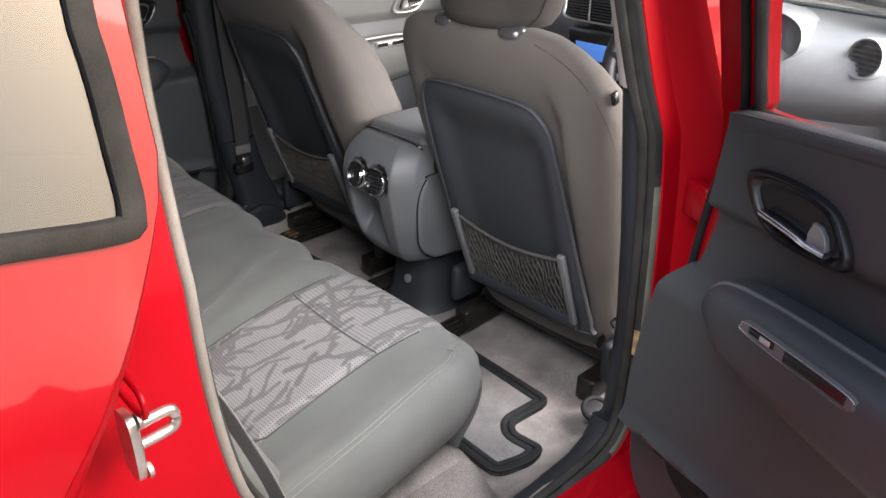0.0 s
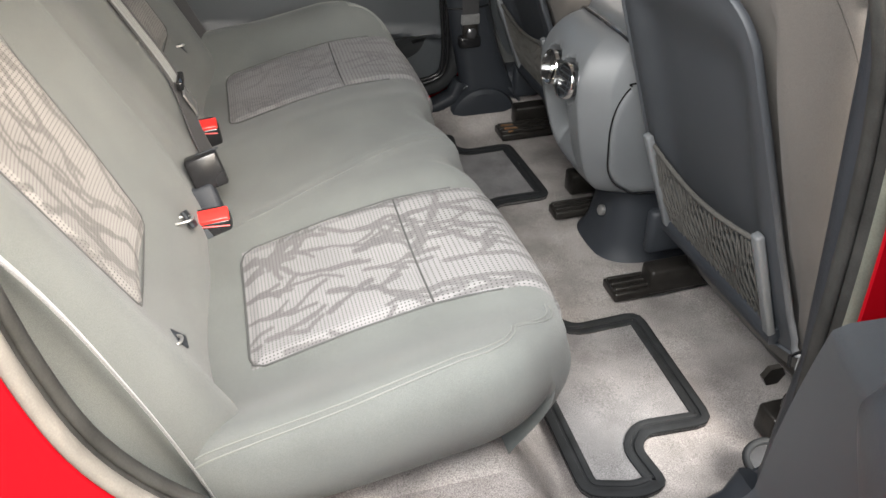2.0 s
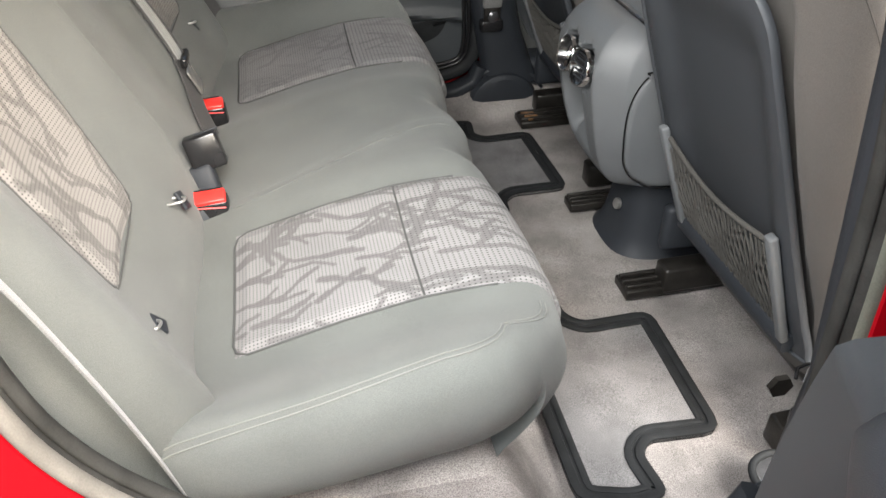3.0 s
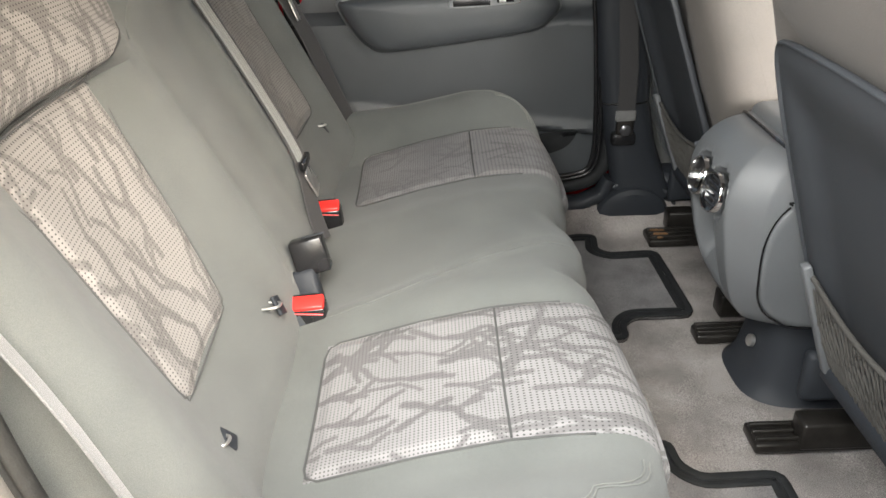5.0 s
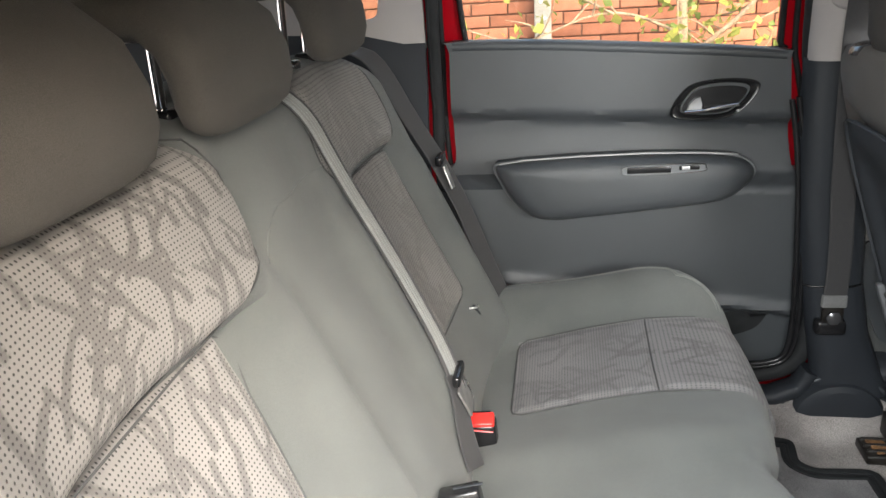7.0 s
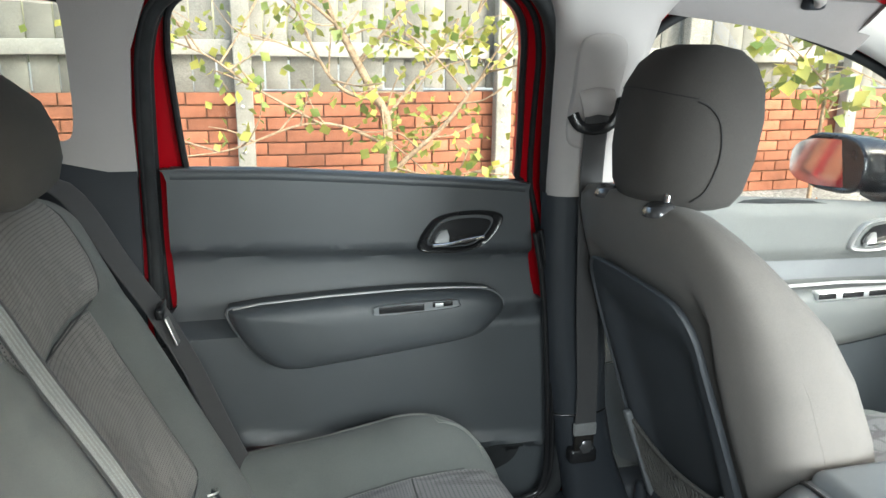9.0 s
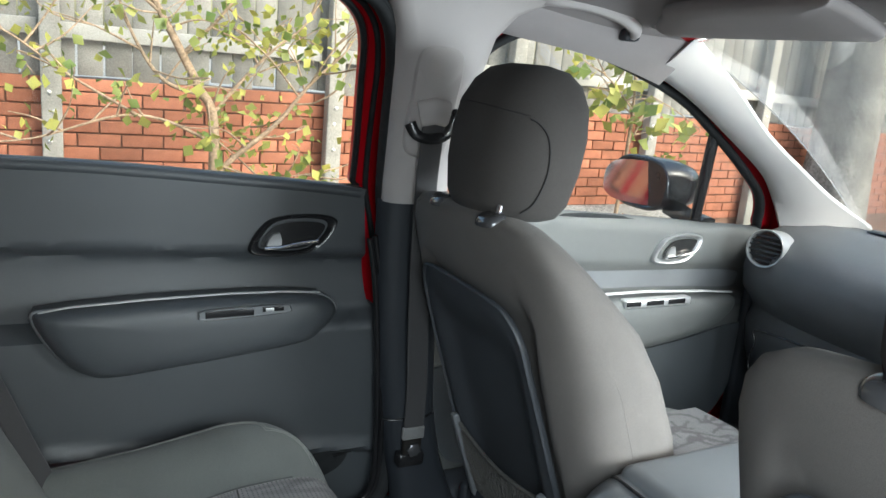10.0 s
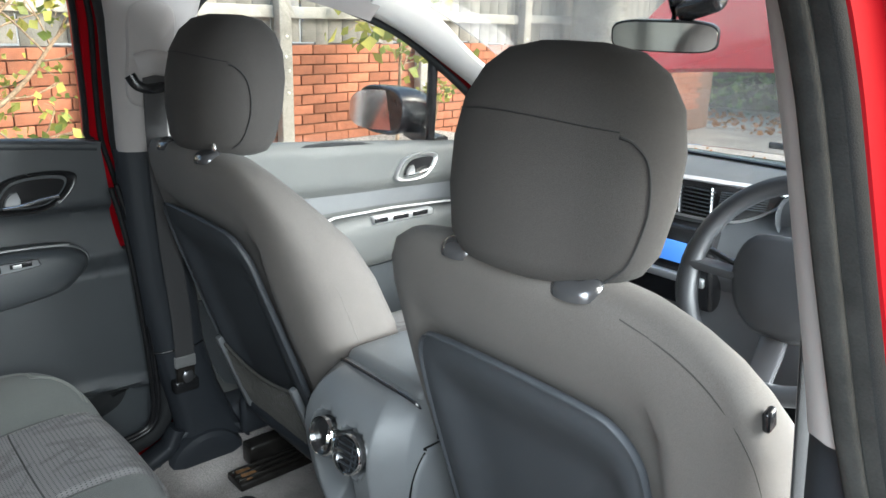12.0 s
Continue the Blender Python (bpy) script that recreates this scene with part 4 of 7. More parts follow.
for s in (1, -1):
    # cant rail lining between headlining and door openings
    rail = [(-0.9, 0.625, 1.50), (-0.42, 0.63, 1.55), (0.0, 0.635, 1.57), (0.5, 0.632, 1.56), (0.75, 0.63, 1.548), (0.93, 0.612, 1.52)]
    low = [(-0.9, 0.66, 1.47), (-0.42, 0.672, 1.52), (0.0, 0.665, 1.558), (0.5, 0.678, 1.505), (0.75, 0.682, 1.477), (0.93, 0.678, 1.434)]
    a, b = spline(rail, 6), spline(low, 6)
    rings = []
    for p, q in zip(a, b):
        m = (p + q) / 2 + Vector((0, -0.008, -0.008))
        rings.append([(v[0], s * v[1], v[2]) for v in (p + Vector((0, 0, 0.02)), p, m, q, q + Vector((0, 0.03, 0.01)), p + Vector((0, 0.05, 0.04)))])
    tagged(part("trim_cant_rail", skin(rings), HEADLINER, None), "light grey felt lining along the roof edge", "trim", kind="structure")
    # windscreen pillar trim
    outer = spline([(0.90, 0.674, 1.460), (1.054, 0.704, 1.406), (1.242, 0.737, 1.317), (1.42, 0.77, 1.222), (1.53, 0.80, 1.13), (1.585, 0.81, 1.05)], 6)
    inner = spline([(0.935, 0.592, 1.535), (1.10, 0.615, 1.438), (1.264, 0.645, 1.338), (1.45, 0.672, 1.248), (1.638, 0.70, 1.165), (1.86, 0.725, 1.085)], 6)
    rings = []
    for p, q in zip(outer, inner):
        mid = (p + q) / 2
        rings.append([(v[0], s * v[1], v[2]) for v in (p, p.lerp(q, 0.2) + Vector((-0.006, -0.012, -0.004)), mid + Vector((-0.01, -0.016, -0.004)), p.lerp(q, 0.85) + Vector((-0.006, -0.006, 0.0)), q, q + Vector((0.02, 0.02, 0.01)), mid + Vector((0.02, 0.05, 0.02)), p + Vector((0.02, 0.03, 0.01)))])
    tagged(part("trim_front_pillar", skin(rings), PILLAR_WHITE, None), "pale grey plastic windscreen pillar trim", "trim", kind="structure")
    # middle pillar: pale upper, dark lower
    rings = []
    for z, x0, x1, y in ((1.165, 0.310, 0.452, 0.722), (1.20, 0.306, 0.456, 0.716), (1.28, 0.300, 0.470, 0.698), (1.36, 0.294, 0.478, 0.680), (1.43, 0.289, 0.480, 0.662), (1.49, 0.280, 0.492, 0.648), (1.535, 0.262, 0.53, 0.638), (1.565, 0.23, 0.60, 0.632)):
        tuck = 0.04 if s > 0 else 0.012
        rings.append([(x0 + 0.02, s * (y + tuck), z), (x0 + 0.004, s * (y + 0.008), z), (x0 + 0.004, s * (y - 0.004), z), (x0 + 0.014, s * (y - 0.022), z), (x0 + 0.035, s * (y - 0.032), z), ((x0 + x1) / 2, s * (y - 0.034), z), (x1 - 0.035, s * (y - 0.03), z), (x1 - 0.012, s * (y - 0.016), z), (x1, s * (y + 0.01), z), (x1 - 0.01, s * (y + tuck), z)])
    tagged(part("trim_middle_pillar_upper", skin(rings), PLASTIC_LIGHT, None), "light grey plastic belt pillar trim", "trim", kind="structure")
    rings = []
    for z, x0, x1, y in ((0.44, 0.388, 0.56, 0.712), (0.50, 0.384, 0.53, 0.716), (0.58, 0.370, 0.50, 0.720), (0.70, 0.348, 0.475, 0.724), (0.90, 0.320, 0.462, 0.727), (1.08, 0.311, 0.46, 0.727), (1.168, 0.309, 0.458, 0.725)):
        # the open side shows more of the seal
        x0 += table([(0.44, 0.0), (0.58, 0.015), (0.70, 0.036), (0.90, 0.036), (1.08, 0.026), (1.17, 0.012)], z)[0] if s < 0 else 0.0
        y -= 0.009 * smoothstep(0.85, 1.05, z) if s < 0 else 0.0
        rings.append([(x0 + 0.01, s * (y + 0.04), z), (x0, s * (y + 0.012), z), (x0 + 0.006, s * (y - 0.006), z), (x0 + 0.02, s * (y - 0.022), z), (x0 + 0.04, s * (y - 0.026), z), ((x0 + x1) / 2, s * (y - 0.024), z), (x1 - 0.035, s * (y - 0.024), z), (x1 - 0.012, s * (y - 0.01), z), (x1, s * (y + 0.012), z), (x1 - 0.01, s * (y + 0.04), z)])
    tagged(part("trim_middle_pillar_lower", skin(rings), PLASTIC, None), "charcoal plastic lower belt pillar trim", "trim", kind="structure")
    tagged(part("trim_pillar_joint", tube([(x, s * y, 0.70) for x, y in ((0.345 if s > 0 else 0.381, 0.712), (0.362 if s > 0 else 0.392, 0.698), (0.405, 0.695), (0.44, 0.697), (0.462, 0.71))], 0.0022, count=6), BLACK, None), "dark joint line across the pillar trim", "trim", kind="structure")
    # sill scuff strip
    tagged(part("trim_sill", tube([(x, s * 0.722, z) for x, z in ((-0.36, 0.68), (-0.27, 0.58), (-0.18, 0.50), (-0.09, 0.44), (0.03, 0.415), (0.20, 0.412), (0.31, 0.42), (0.365, 0.445), (0.385, 0.49))], 0.018, 0.03, power=3.5, up=(0, 1, 0)), PLASTIC, None), "charcoal plastic sill strip", "trim", kind="structure")
    tagged(part("trim_sill_front", block((1.0, s * 0.765, 0.460), (1.12, 0.10, 0.07), 0.02), PLASTIC, None), "charcoal plastic sill strip", "trim", kind="structure")
    # rear quarter lining
    tagged(part("trim_quarter_lower", plate([(-1.5, 0.4), (-0.42, 0.4), (-0.43, 0.75), (-0.432, 1.0), (-0.428, 1.232), (-0.55, 1.262), (-0.9, 1.29), (-1.5, 1.25)], [], lambda u, v, w: (u, s * (0.690 - (0.032 if s < 0 else 0.0) + 0.03 * smoothstep(0.95, 1.1, v) + 0.02 * smoothstep(1.20, 1.26, v) - 0.012 * smoothstep(0.95, 1.0, v) + w), v), 0.02, vcuts=[0.9, 0.95, 1.0, 1.15, 1.2, 1.23]), PLASTIC, None), "charcoal rear quarter lining", "trim", kind="structure")
    hole = loop2([(-0.507, 1.50), (-0.508, 1.40), (-0.515, 1.31), (-0.535, 1.285), (-0.6, 1.29), (-0.66, 1.30), (-0.70, 1.38), (-0.735, 1.48), (-0.72, 1.52), (-0.6, 1.52), (-0.53, 1.518)], 4)
    tagged(part("trim_quarter_upper", plate([(-0.428, 1.22), (-0.425, 1.33), (-0.415, 1.43), (-0.385, 1.505), (-0.34, 1.545), (-0.7, 1.56), (-1.3, 1.52), (-1.45, 1.3), (-1.5, 1.24), (-0.9, 1.27), (-0.55, 1.25)], [hole], lambda u, v, w: (u, s * (0.722 - (0.030 if s < 0 else 0.0) - 0.30 * (v - 1.22) + w), v), 0.012), PLASTIC_LIGHT, None), "pale grey rear quarter trim round its window", "trim", kind="structure")
    # belt guide on the pillar
    belt = thing("front_seat_belt", "dark webbing belt hanging from its pillar guide", "seat belt", (0.405, s * 0.69, 0.62), "front seat belts")
    part("guide_plate", dome(loop2([(0.330, 1.27), (0.407, 1.27), (0.415, 1.37), (0.407, 1.455), (0.330, 1.455), (0.323, 1.37)]), lambda x, z, h: (x, s * (0.668 - 0.25 * (z - 1.28) - h), z), [(1, -0.004), (1, 0.004), (0.94, 0.008), (0.3, 0.009)]), PLASTIC_LIGHT, belt, "pale adjuster plate")
    part("guide_cap", tube([(0.341, s * 0.645, 1.343), (0.366, s * 0.636, 1.350), (0.393, s * 0.642, 1.346)], 0.018, 0.025, power=3), PLASTIC_LIGHT, belt, "pale guide cap")
    part("guide_loop", tube([(p.x, s * p.y, p.z) for p in spline([(0.326, 0.648, 1.325), (0.338, 0.642, 1.305), (0.366, 0.638, 1.299), (0.397, 0.640, 1.308), (0.412, 0.645, 1.335), (0.410, 0.65, 1.352)], 4)], 0.008, 0.011, power=3), BLACK, belt, "gloss black belt loop")
    part("webbing", strap([(p.x, s * p.y, p.z) for p in spline([(0.368, 0.634, 1.33), (0.368, 0.637, 1.295), (0.371, 0.650, 1.18), (0.387, 0.668, 0.95), (0.402, 0.676, 0.78), (0.404, 0.680, 0.66)], 5)], 0.046, 0.003, (1, 0, 0)), WEB, belt, "dark grey webbing")
    part("anchor", block((0.404, s * 0.682, 0.642), (0.044, 0.010, 0.05), 0.004), METAL_DARK, belt, "dark steel anchor plate")
    part("anchor_sleeve", block((0.404, s * 0.680, 0.675), (0.050, 0.012, 0.028), 0.004), WEB_MID, belt, "worn sleeve")
    part("anchor_cover", block((0.404, s * 0.690, 0.612), (0.062, 0.03, 0.034), 0.008), BLACK, belt, "black bolt cover")
    if s < 0:
        belt.location += Vector((0.035, -0.014, 0.0))
    part("anchor_bolt", disc_ring((0.404, s * 0.674, 0.640), (0, -s, 0), (0.016, 0.016, 0.01), (0, 0.008, 0.012), 6), GUNMETAL if s > 0 else METAL_DARK, belt)

# grab handles over the front doors
for s in (1, -1):
    grab = thing("grab_handle", "pale grey folding grab handle on the roof edge", "grab handle", (0.66, s * 0.61, 1.55), "grab handles")
    part("grip", tube([(p.x, s * p.y, p.z) for p in spline([(0.555, 0.626, 1.572), (0.58, 0.602, 1.570), (0.65, 0.590, 1.568), (0.725, 0.590, 1.556), (0.775, 0.596, 1.536), (0.79, 0.624, 1.528)], 5)], 0.011, 0.013, power=2.6), PLASTIC_LIGHT, grab)
    part("pivot_cover", block((0.556, s * 0.628, 1.570), (0.04, 0.03, 0.028), 0.008), PLASTIC_LIGHT, grab)
    part("pivot_cover", block((0.788, s * 0.630, 1.528), (0.04, 0.03, 0.028), 0.008), PLASTIC, grab)

for s in (1, -1):
    visor = thing("sun_visor", "pale grey padded sun visor folded against the roof", "sun visor", (0.9, s * 0.36, 1.57), "sun visors")
    edge = loop2([(0.712, 0.45), (0.688, 0.30), (0.684, 0.12), (0.70, 0.105), (0.80, 0.098), (0.826, 0.110), (0.832, 0.14), (0.826, 0.35), (0.818, 0.52), (0.806, 0.552), (0.782, 0.548), (0.735, 0.478)], 4)
    leaf = lambda x, y, h: (x, s * y, 1.571 - 0.040 * smoothstep(0.66, 0.87, x) + h)
    part("panel", dome(edge, leaf, [(0.3, 0.012), (0.93, 0.011), (0.985, 0.007), (1.0, 0.0), (0.99, -0.008), (0.95, -0.0125), (0.6, -0.015), (0.1, -0.0155)]), HEADLINER, visor)
    part("arm", tube([(0.815, s * 0.60, 1.55), (0.822, s * 0.565, 1.540), (0.824, s * 0.48, 1.537)], 0.006), PLASTIC_LIGHT, visor, "pale pivot arm")
    part("clip", block((0.822, s * 0.085, 1.545), (0.02, 0.03, 0.02), 0.005), PLASTIC_LIGHT, visor)
lamp = thing("roof_lamp", "pale oval roof console with reading lamps", "roof lamp", (0.88, 0.0, 1.58))
part("housing", skin([oval((0.86, 0, 1.588 - d), (1, 0, 0.1), (0, 1, 0), 0.075 * k, 0.12 * k, 2.6) for d, k in ((0, 1), (0.014, 1), (0.022, 0.9), (0.024, 0.3))]), PLASTIC_LIGHT, lamp)
part("sensor_housing", block((0.978, -0.055, 1.532), (0.055, 0.17, 0.066), 0.016, segments=3), PLASTIC_LIGHT, lamp, "pale grey sensor housing")
part("sensor_window", block((0.950, -0.036, 1.517), (0.006, 0.070, 0.026), 0.002), BLACK, lamp, "dark sensor window")
part("lens", block((0.85, 0.05, 1.563), (0.05, 0.04, 0.008), 0.003), PILLAR_WHITE, lamp)
part("lens", block((0.85, -0.05, 1.563), (0.05, 0.04, 0.008), 0.003), PILLAR_WHITE, lamp)
part("button", disc_ring((0.80, 0, 1.565), (0, 0, -1), (0.012, 0.012, 0.01), (0, 0.004, 0.006), 16), PLASTIC, lamp)

mirror = thing("interior_mirror", "black framed rear-view mirror on the windscreen", "mirror", (1.17, 0.0, 1.5))
part("housing", skin([oval((1.165 + d, 0.34 * d, 1.428 + 0.15 * d), (-0.338, 0.941, 0), (-0.14, -0.05, 0.99), 0.109 * k, 0.032 * k, 4, 40) for d, k in ((-0.004, 0.98), (0.0, 1.0), (0.02, 0.97), (0.035, 0.7))]), BLACK, mirror)
part("mount_cover", block((1.19, -0.060, 1.488), (0.04, 0.105, 0.040), 0.014, (-18, -30, 0), 3), BLACK, mirror, "black mirror mount cover")
part("mirror_glass", skin([oval((1.158 + d, -0.003, 1.427), (-0.338, 0.941, 0), (-0.14, -0.05, 0.99), 0.104, 0.028, 4, 40) for d in (0, 0.003)]), MIRROR, mirror, "silvered glass")
part("stem", tube([(1.19, 0, 1.44), (1.20, 0, 1.49), (1.17, 0, 1.535)], 0.014, 0.02), BLACK, mirror)


# ---- seats ----
def front_seat(y0, label, slip=0.0, rake=0.0, lift=0.0):
    """A front seat seen mostly from behind: its back leans forward downwards."""
    seat = thing("front_seat", label, "car seat", (0.72, y0, 0.40), "front seats")
    # stations: height, rear x, half width, depth, roundness
    rows = [(0.47, 0.575, 0.205, 0.12, 3.0), (0.52, 0.545, 0.225, 0.17, 3.0), (0.62, 0.503, 0.238, 0.20, 3.2), (0.75, 0.455, 0.260, 0.215, 3.2), (0.88, 0.410, 0.272, 0.21, 3.2), (0.98, 0.376, 0.276, 0.195, 3.0), (1.06, 0.352, 0.270, 0.175, 2.9),
        (1.115, 0.336, 0.259, 0.15, 2.8), (1.155, 0.325, 0.242, 0.13, 2.7), (1.185, 0.318, 0.216, 0.11, 2.6), (1.205, 0.317, 0.180, 0.09, 2.5), (1.216, 0.323, 0.12, 0.06, 2.4), (1.220, 0.335, 0.03, 0.02, 2.2)]
    rings = []
    for z, x, w, d, p in rows:
        ring = []
        for q in oval((x + d / 2, y0, z), (1, 0, 0.0), (0, 1, 0), d / 2, w, p, 72):
            # bolsters stand forward of the middle at the front
            f = (q.x - x) / d
            edge = abs(q.y - y0) / w
            q.x += 0.05 * f * smoothstep(0.45, 0.9, edge) * smoothstep(1.2, 1.0, z)
            # hollow behind the moulded panel
            q.x += 0.032 * smoothstep(0.4, 0.1, f) * smoothstep(0.195, 0.165, abs(q.y - y0)) * smoothstep(1.10, 1.06, z) * smoothstep(0.50, 0.56, z)
            ring.append(q)
        rings.append(ring)
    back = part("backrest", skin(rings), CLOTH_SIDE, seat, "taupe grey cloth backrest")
    # dark moulded panel over the rear of the backrest
    def rear_x(z):
        return table([(r[0], r[1]) for r in rows], z)[0]
    shell = loop2([(-0.112, 1.083), (0.0, 1.087), (0.112, 1.083), (0.148, 1.068), (0.168, 1.035), (0.174, 0.99), (0.180, 0.9), (0.186, 0.75), (0.190, 0.62), (0.188, 0.555), (0.16, 0.535), (-0.16, 0.535), (-0.188, 0.555), (-0.190, 0.62), (-0.186, 0.75), (-0.180, 0.9), (-0.174, 0.99), (-0.168, 1.035), (-0.148, 1.068)], 4)
    panel = part("back_panel", plate(shell, [], lambda u, v, w: (rear_x(v) - 0.006 + 0.028 * math.exp(-((abs(u) / 0.140) ** 9)) * smoothstep(1.062, 0.965, v) * smoothstep(0.545, 0.57, v) + 0.02 * (u / 0.2) ** 4 + w, y0 + u, v), 0.006, ucuts=span(-0.19, 0.19, 28), vcuts=span(0.55, 1.08, 30)), PLASTIC_BACK, seat, "dark blue-grey moulded back panel")
    part("panel_rim", tube([(rear_x(v) - 0.005 + 0.02 * (u / 0.2) ** 4, y0 + u, v) for u, v in shell], 0.0032, 0.006, closed=True, up=(1, 0, 0)), PLASTIC_BACK, panel)
    # net pocket between two posts
    for u in (-0.157, 0.157):
        part("net_post", block((rear_x(0.66) - 0.006, y0 + u, 0.66), (0.014, 0.018, 0.205), 0.004, (0, -20, 0)), CONSOLE, panel)
    net = bmesh.new()
    for i in range(24):
        for k in (-1, 1):
            pts = []
            for j in range(9):
                t = j / 8
                u = -0.15 + 0.3 * i / 23 + k * 0.035 * (t - 0.5) + 0.004 * math.sin(9 * t + i)
                v = 0.565 + (0.165 - 0.02 * math.sin(math.pi * min(max((u + 0.15) / 0.3, 0), 1))) * t
                pts.append((rear_x(v) - 0.004 - 0.004 * math.sin(math.pi * t), y0 + max(min(u, 0.152), -0.152), v))
            tube(pts, 0.0016, 0.0018, count=5, bm=net)
    part("net_pocket", net, NET, panel, "grey cord net pocket")
    part("net_hem", tube([(rear_x(0.72) - 0.008, y0 + u, 0.738 - 0.02 * math.sin(math.pi * (u + 0.15) / 0.3)) for u in span(-0.15, 0.15, 15)], 0.004), NET, panel)
    part("pocket_base", tube([(rear_x(0.56) - 0.006, y0 + u, 0.560) for u in span(-0.165, 0.165, 7)], 0.010, 0.016, power=3), PLASTIC, panel)
    # cushion ahead of the back
    rings = []
    for x, w, zt, zb in ((0.60, 0.20, 0.60, 0.50), (0.66, 0.245, 0.66, 0.47), (0.80, 0.255, 0.675, 0.46), (0.95, 0.255, 0.685, 0.46), (1.06, 0.245, 0.69, 0.47), (1.13, 0.22, 0.67, 0.50), (1.15, 0.18, 0.64, 0.54)):
        rings.append(oval((x, y0, (zt + zb) / 2), (0, 1, 0), (0, 0, 1), w, (zt - zb) / 2, 3.4, 36))
    part("cushion", skin(rings), CLOTH, seat, "grey cloth seat cushion")
    printed("cushion_insert", span(0.70, 1.10, 90), span(-0.14, 0.14, 60), lambda x, u: (x, y0 + u, 0.692 + 0.006 * (1 - (u / 0.14) ** 2)), lambda x, u: (x - 0.7, u), 0.4, 0.28, 77, PRINT_FLAT, seat, "pale twig-print cloth insert")
    # lower frame and rails
    part("base_frame", block((0.83, y0, 0.455), (0.46, 0.40, 0.05), 0.015), METAL_DARK, seat)
    for u in (-0.2, 0.2):
        part("runner", block((0.80, y0 + u, 0.405), (0.56, 0.045, 0.055), 0.006), METAL_DARK, seat, "black steel seat runner")
        part("side_cover", block((0.70, y0 + u * 1.2, 0.49), (0.34, 0.03, 0.10), 0.012), PLASTIC, seat)
    # headrest on two posts
    rest_rows = [(z + lift * (z - 1.209) / 0.228, w, d, x) for z, w, d, x in ((1.209, 0.094, 0.044, 0.372), (1.216, 0.111, 0.060, 0.373), (1.235, 0.121, 0.072, 0.376), (1.285, 0.127, 0.082, 0.382), (1.335, 0.127, 0.084, 0.388), (1.378, 0.118, 0.08, 0.394), (1.410, 0.098, 0.068, 0.40), (1.429, 0.072, 0.05, 0.404), (1.437, 0.034, 0.024, 0.407))]
    rings = []
    for z, w, d, x in rest_rows:
        ring = oval((x + rake, y0 + slip, z), (1, 0, 0), (0, 1, 0), d, w, 2.5, 40)
        for q in ring:
            side = abs(q.y - y0 - slip) / w
            q.x += 0.035 * (side ** 2) * (w / 0.15)
        rings.append(ring)
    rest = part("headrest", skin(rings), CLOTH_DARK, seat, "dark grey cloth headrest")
    def rest_skin(z, k, out=0.0005):
        """A point of the headrest's rear face; k: -1 to 1 across."""
        w, d, x = table(rest_rows, z)
        c = abs(k) ** 2.5
        return Vector((x + rake - d * (1 - c) ** 0.4 + 0.035 * k * k * (w / 0.15) - out, y0 + slip + w * k, z))
    for k in (-1, 1):
        part("seam", tube([rest_skin(z + lift, k * q) for z, q in [(p.x, p.y) for p in spline([(1.216, 0.90, 0), (1.232, 0.955, 0), (1.265, 0.978, 0), (1.305, 0.978, 0), (1.337, 0.955, 0), (1.353, 0.905, 0), (1.358, 0.85, 0)], 4)]], 0.0017, count=6, up=(0, 1, 0)), SEAM_DARK, rest)
    part("seam", tube([rest_skin(1.358 + lift + 0.016 * (1 - k * k), k) for k in span(-0.85, 0.85, 21)], 0.0009, count=6), SEAM_DARK, rest)
    for u in (-0.081, 0.081):
        part("headrest_post", tube([(0.340, y0 + slip + u, 1.16), (0.350, y0 + slip + u, 1.25)], 0.0055), CHROME, seat, "chrome headrest post")
        part("post_guide", skin([oval((0.334, y0 + slip + u, 1.206 + d), (1, 0, 0.22), (0, 1, 0), 0.021 * k, 0.027 * k, 2.3, 24) for d, k in ((0.0, 1.0), (0.006, 1.0), (0.011, 0.9), (0.014, 0.7), (0.0145, 0.3))]), GUNMETAL, seat, "dark metallic post guide")
    # seams on the flanks
    for k in (-1, 1):
        # side seam from the shoulder and the dart that meets it
        def flank(z, f, k=k):
            x, w, d, p = table(rows, z)
            c = 2 * f - 1
            return Vector((x + d * f + 0.05 * f * smoothstep(1.2, 1.0, z), y0 + k * w * (1 - abs(c) ** p) ** (1 / p) * 0.9985, z))
        if k * y0 > 0:
            # stitched seam from the top of the shoulder down the outer flank
            part("shoulder_seam", tube(spline([flank(z, f) for z, f in ((1.196, 0.12), (1.180, 0.17), (1.150, 0.22), (1.100, 0.26), (1.040, 0.28), (0.960, 0.29))], 4), 0.0009, count=6), CLOTH_DARK, back, "dark stitched seam")
        else:
            part("side_seam", tube([flank(z, f) for z, f in ((1.16, 0.42), (1.12, 0.40), (1.06, 0.40), (0.98, 0.42), (0.88, 0.43), (0.75, 0.42), (0.62, 0.40))], 0.0006, count=6), CLOTH_SIDE, back)
    return seat


driver_seat = front_seat(-0.370, "grey cloth driver seat with dark panel back", -0.014, -0.012)
front_seat(0.432, "grey cloth passenger seat with dark panel back", -0.010, 0.012, 0.009)
part("lumbar_tag", block((0.416, -0.634, 1.112), (0.016, 0.008, 0.024), 0.003, (0, -20, 0)), BLACK, driver_seat)


# rear bench: cushion as one rounded slab with three shallow places
X_BACK = -0.345


def y_edge(side):
    """Half width of the cushion towards either door."""
    return 0.704 if side > 0 else 0.668


def lobe(y):
    """How far the front edge reaches at y."""
    return 0.178 + 0.016 * math.cos((abs(y) - 0.38) * 9) * (abs(y) > 0.12) - 0.03 * math.exp(-((abs(y) - 0.10) / 0.045) ** 2) - 0.004


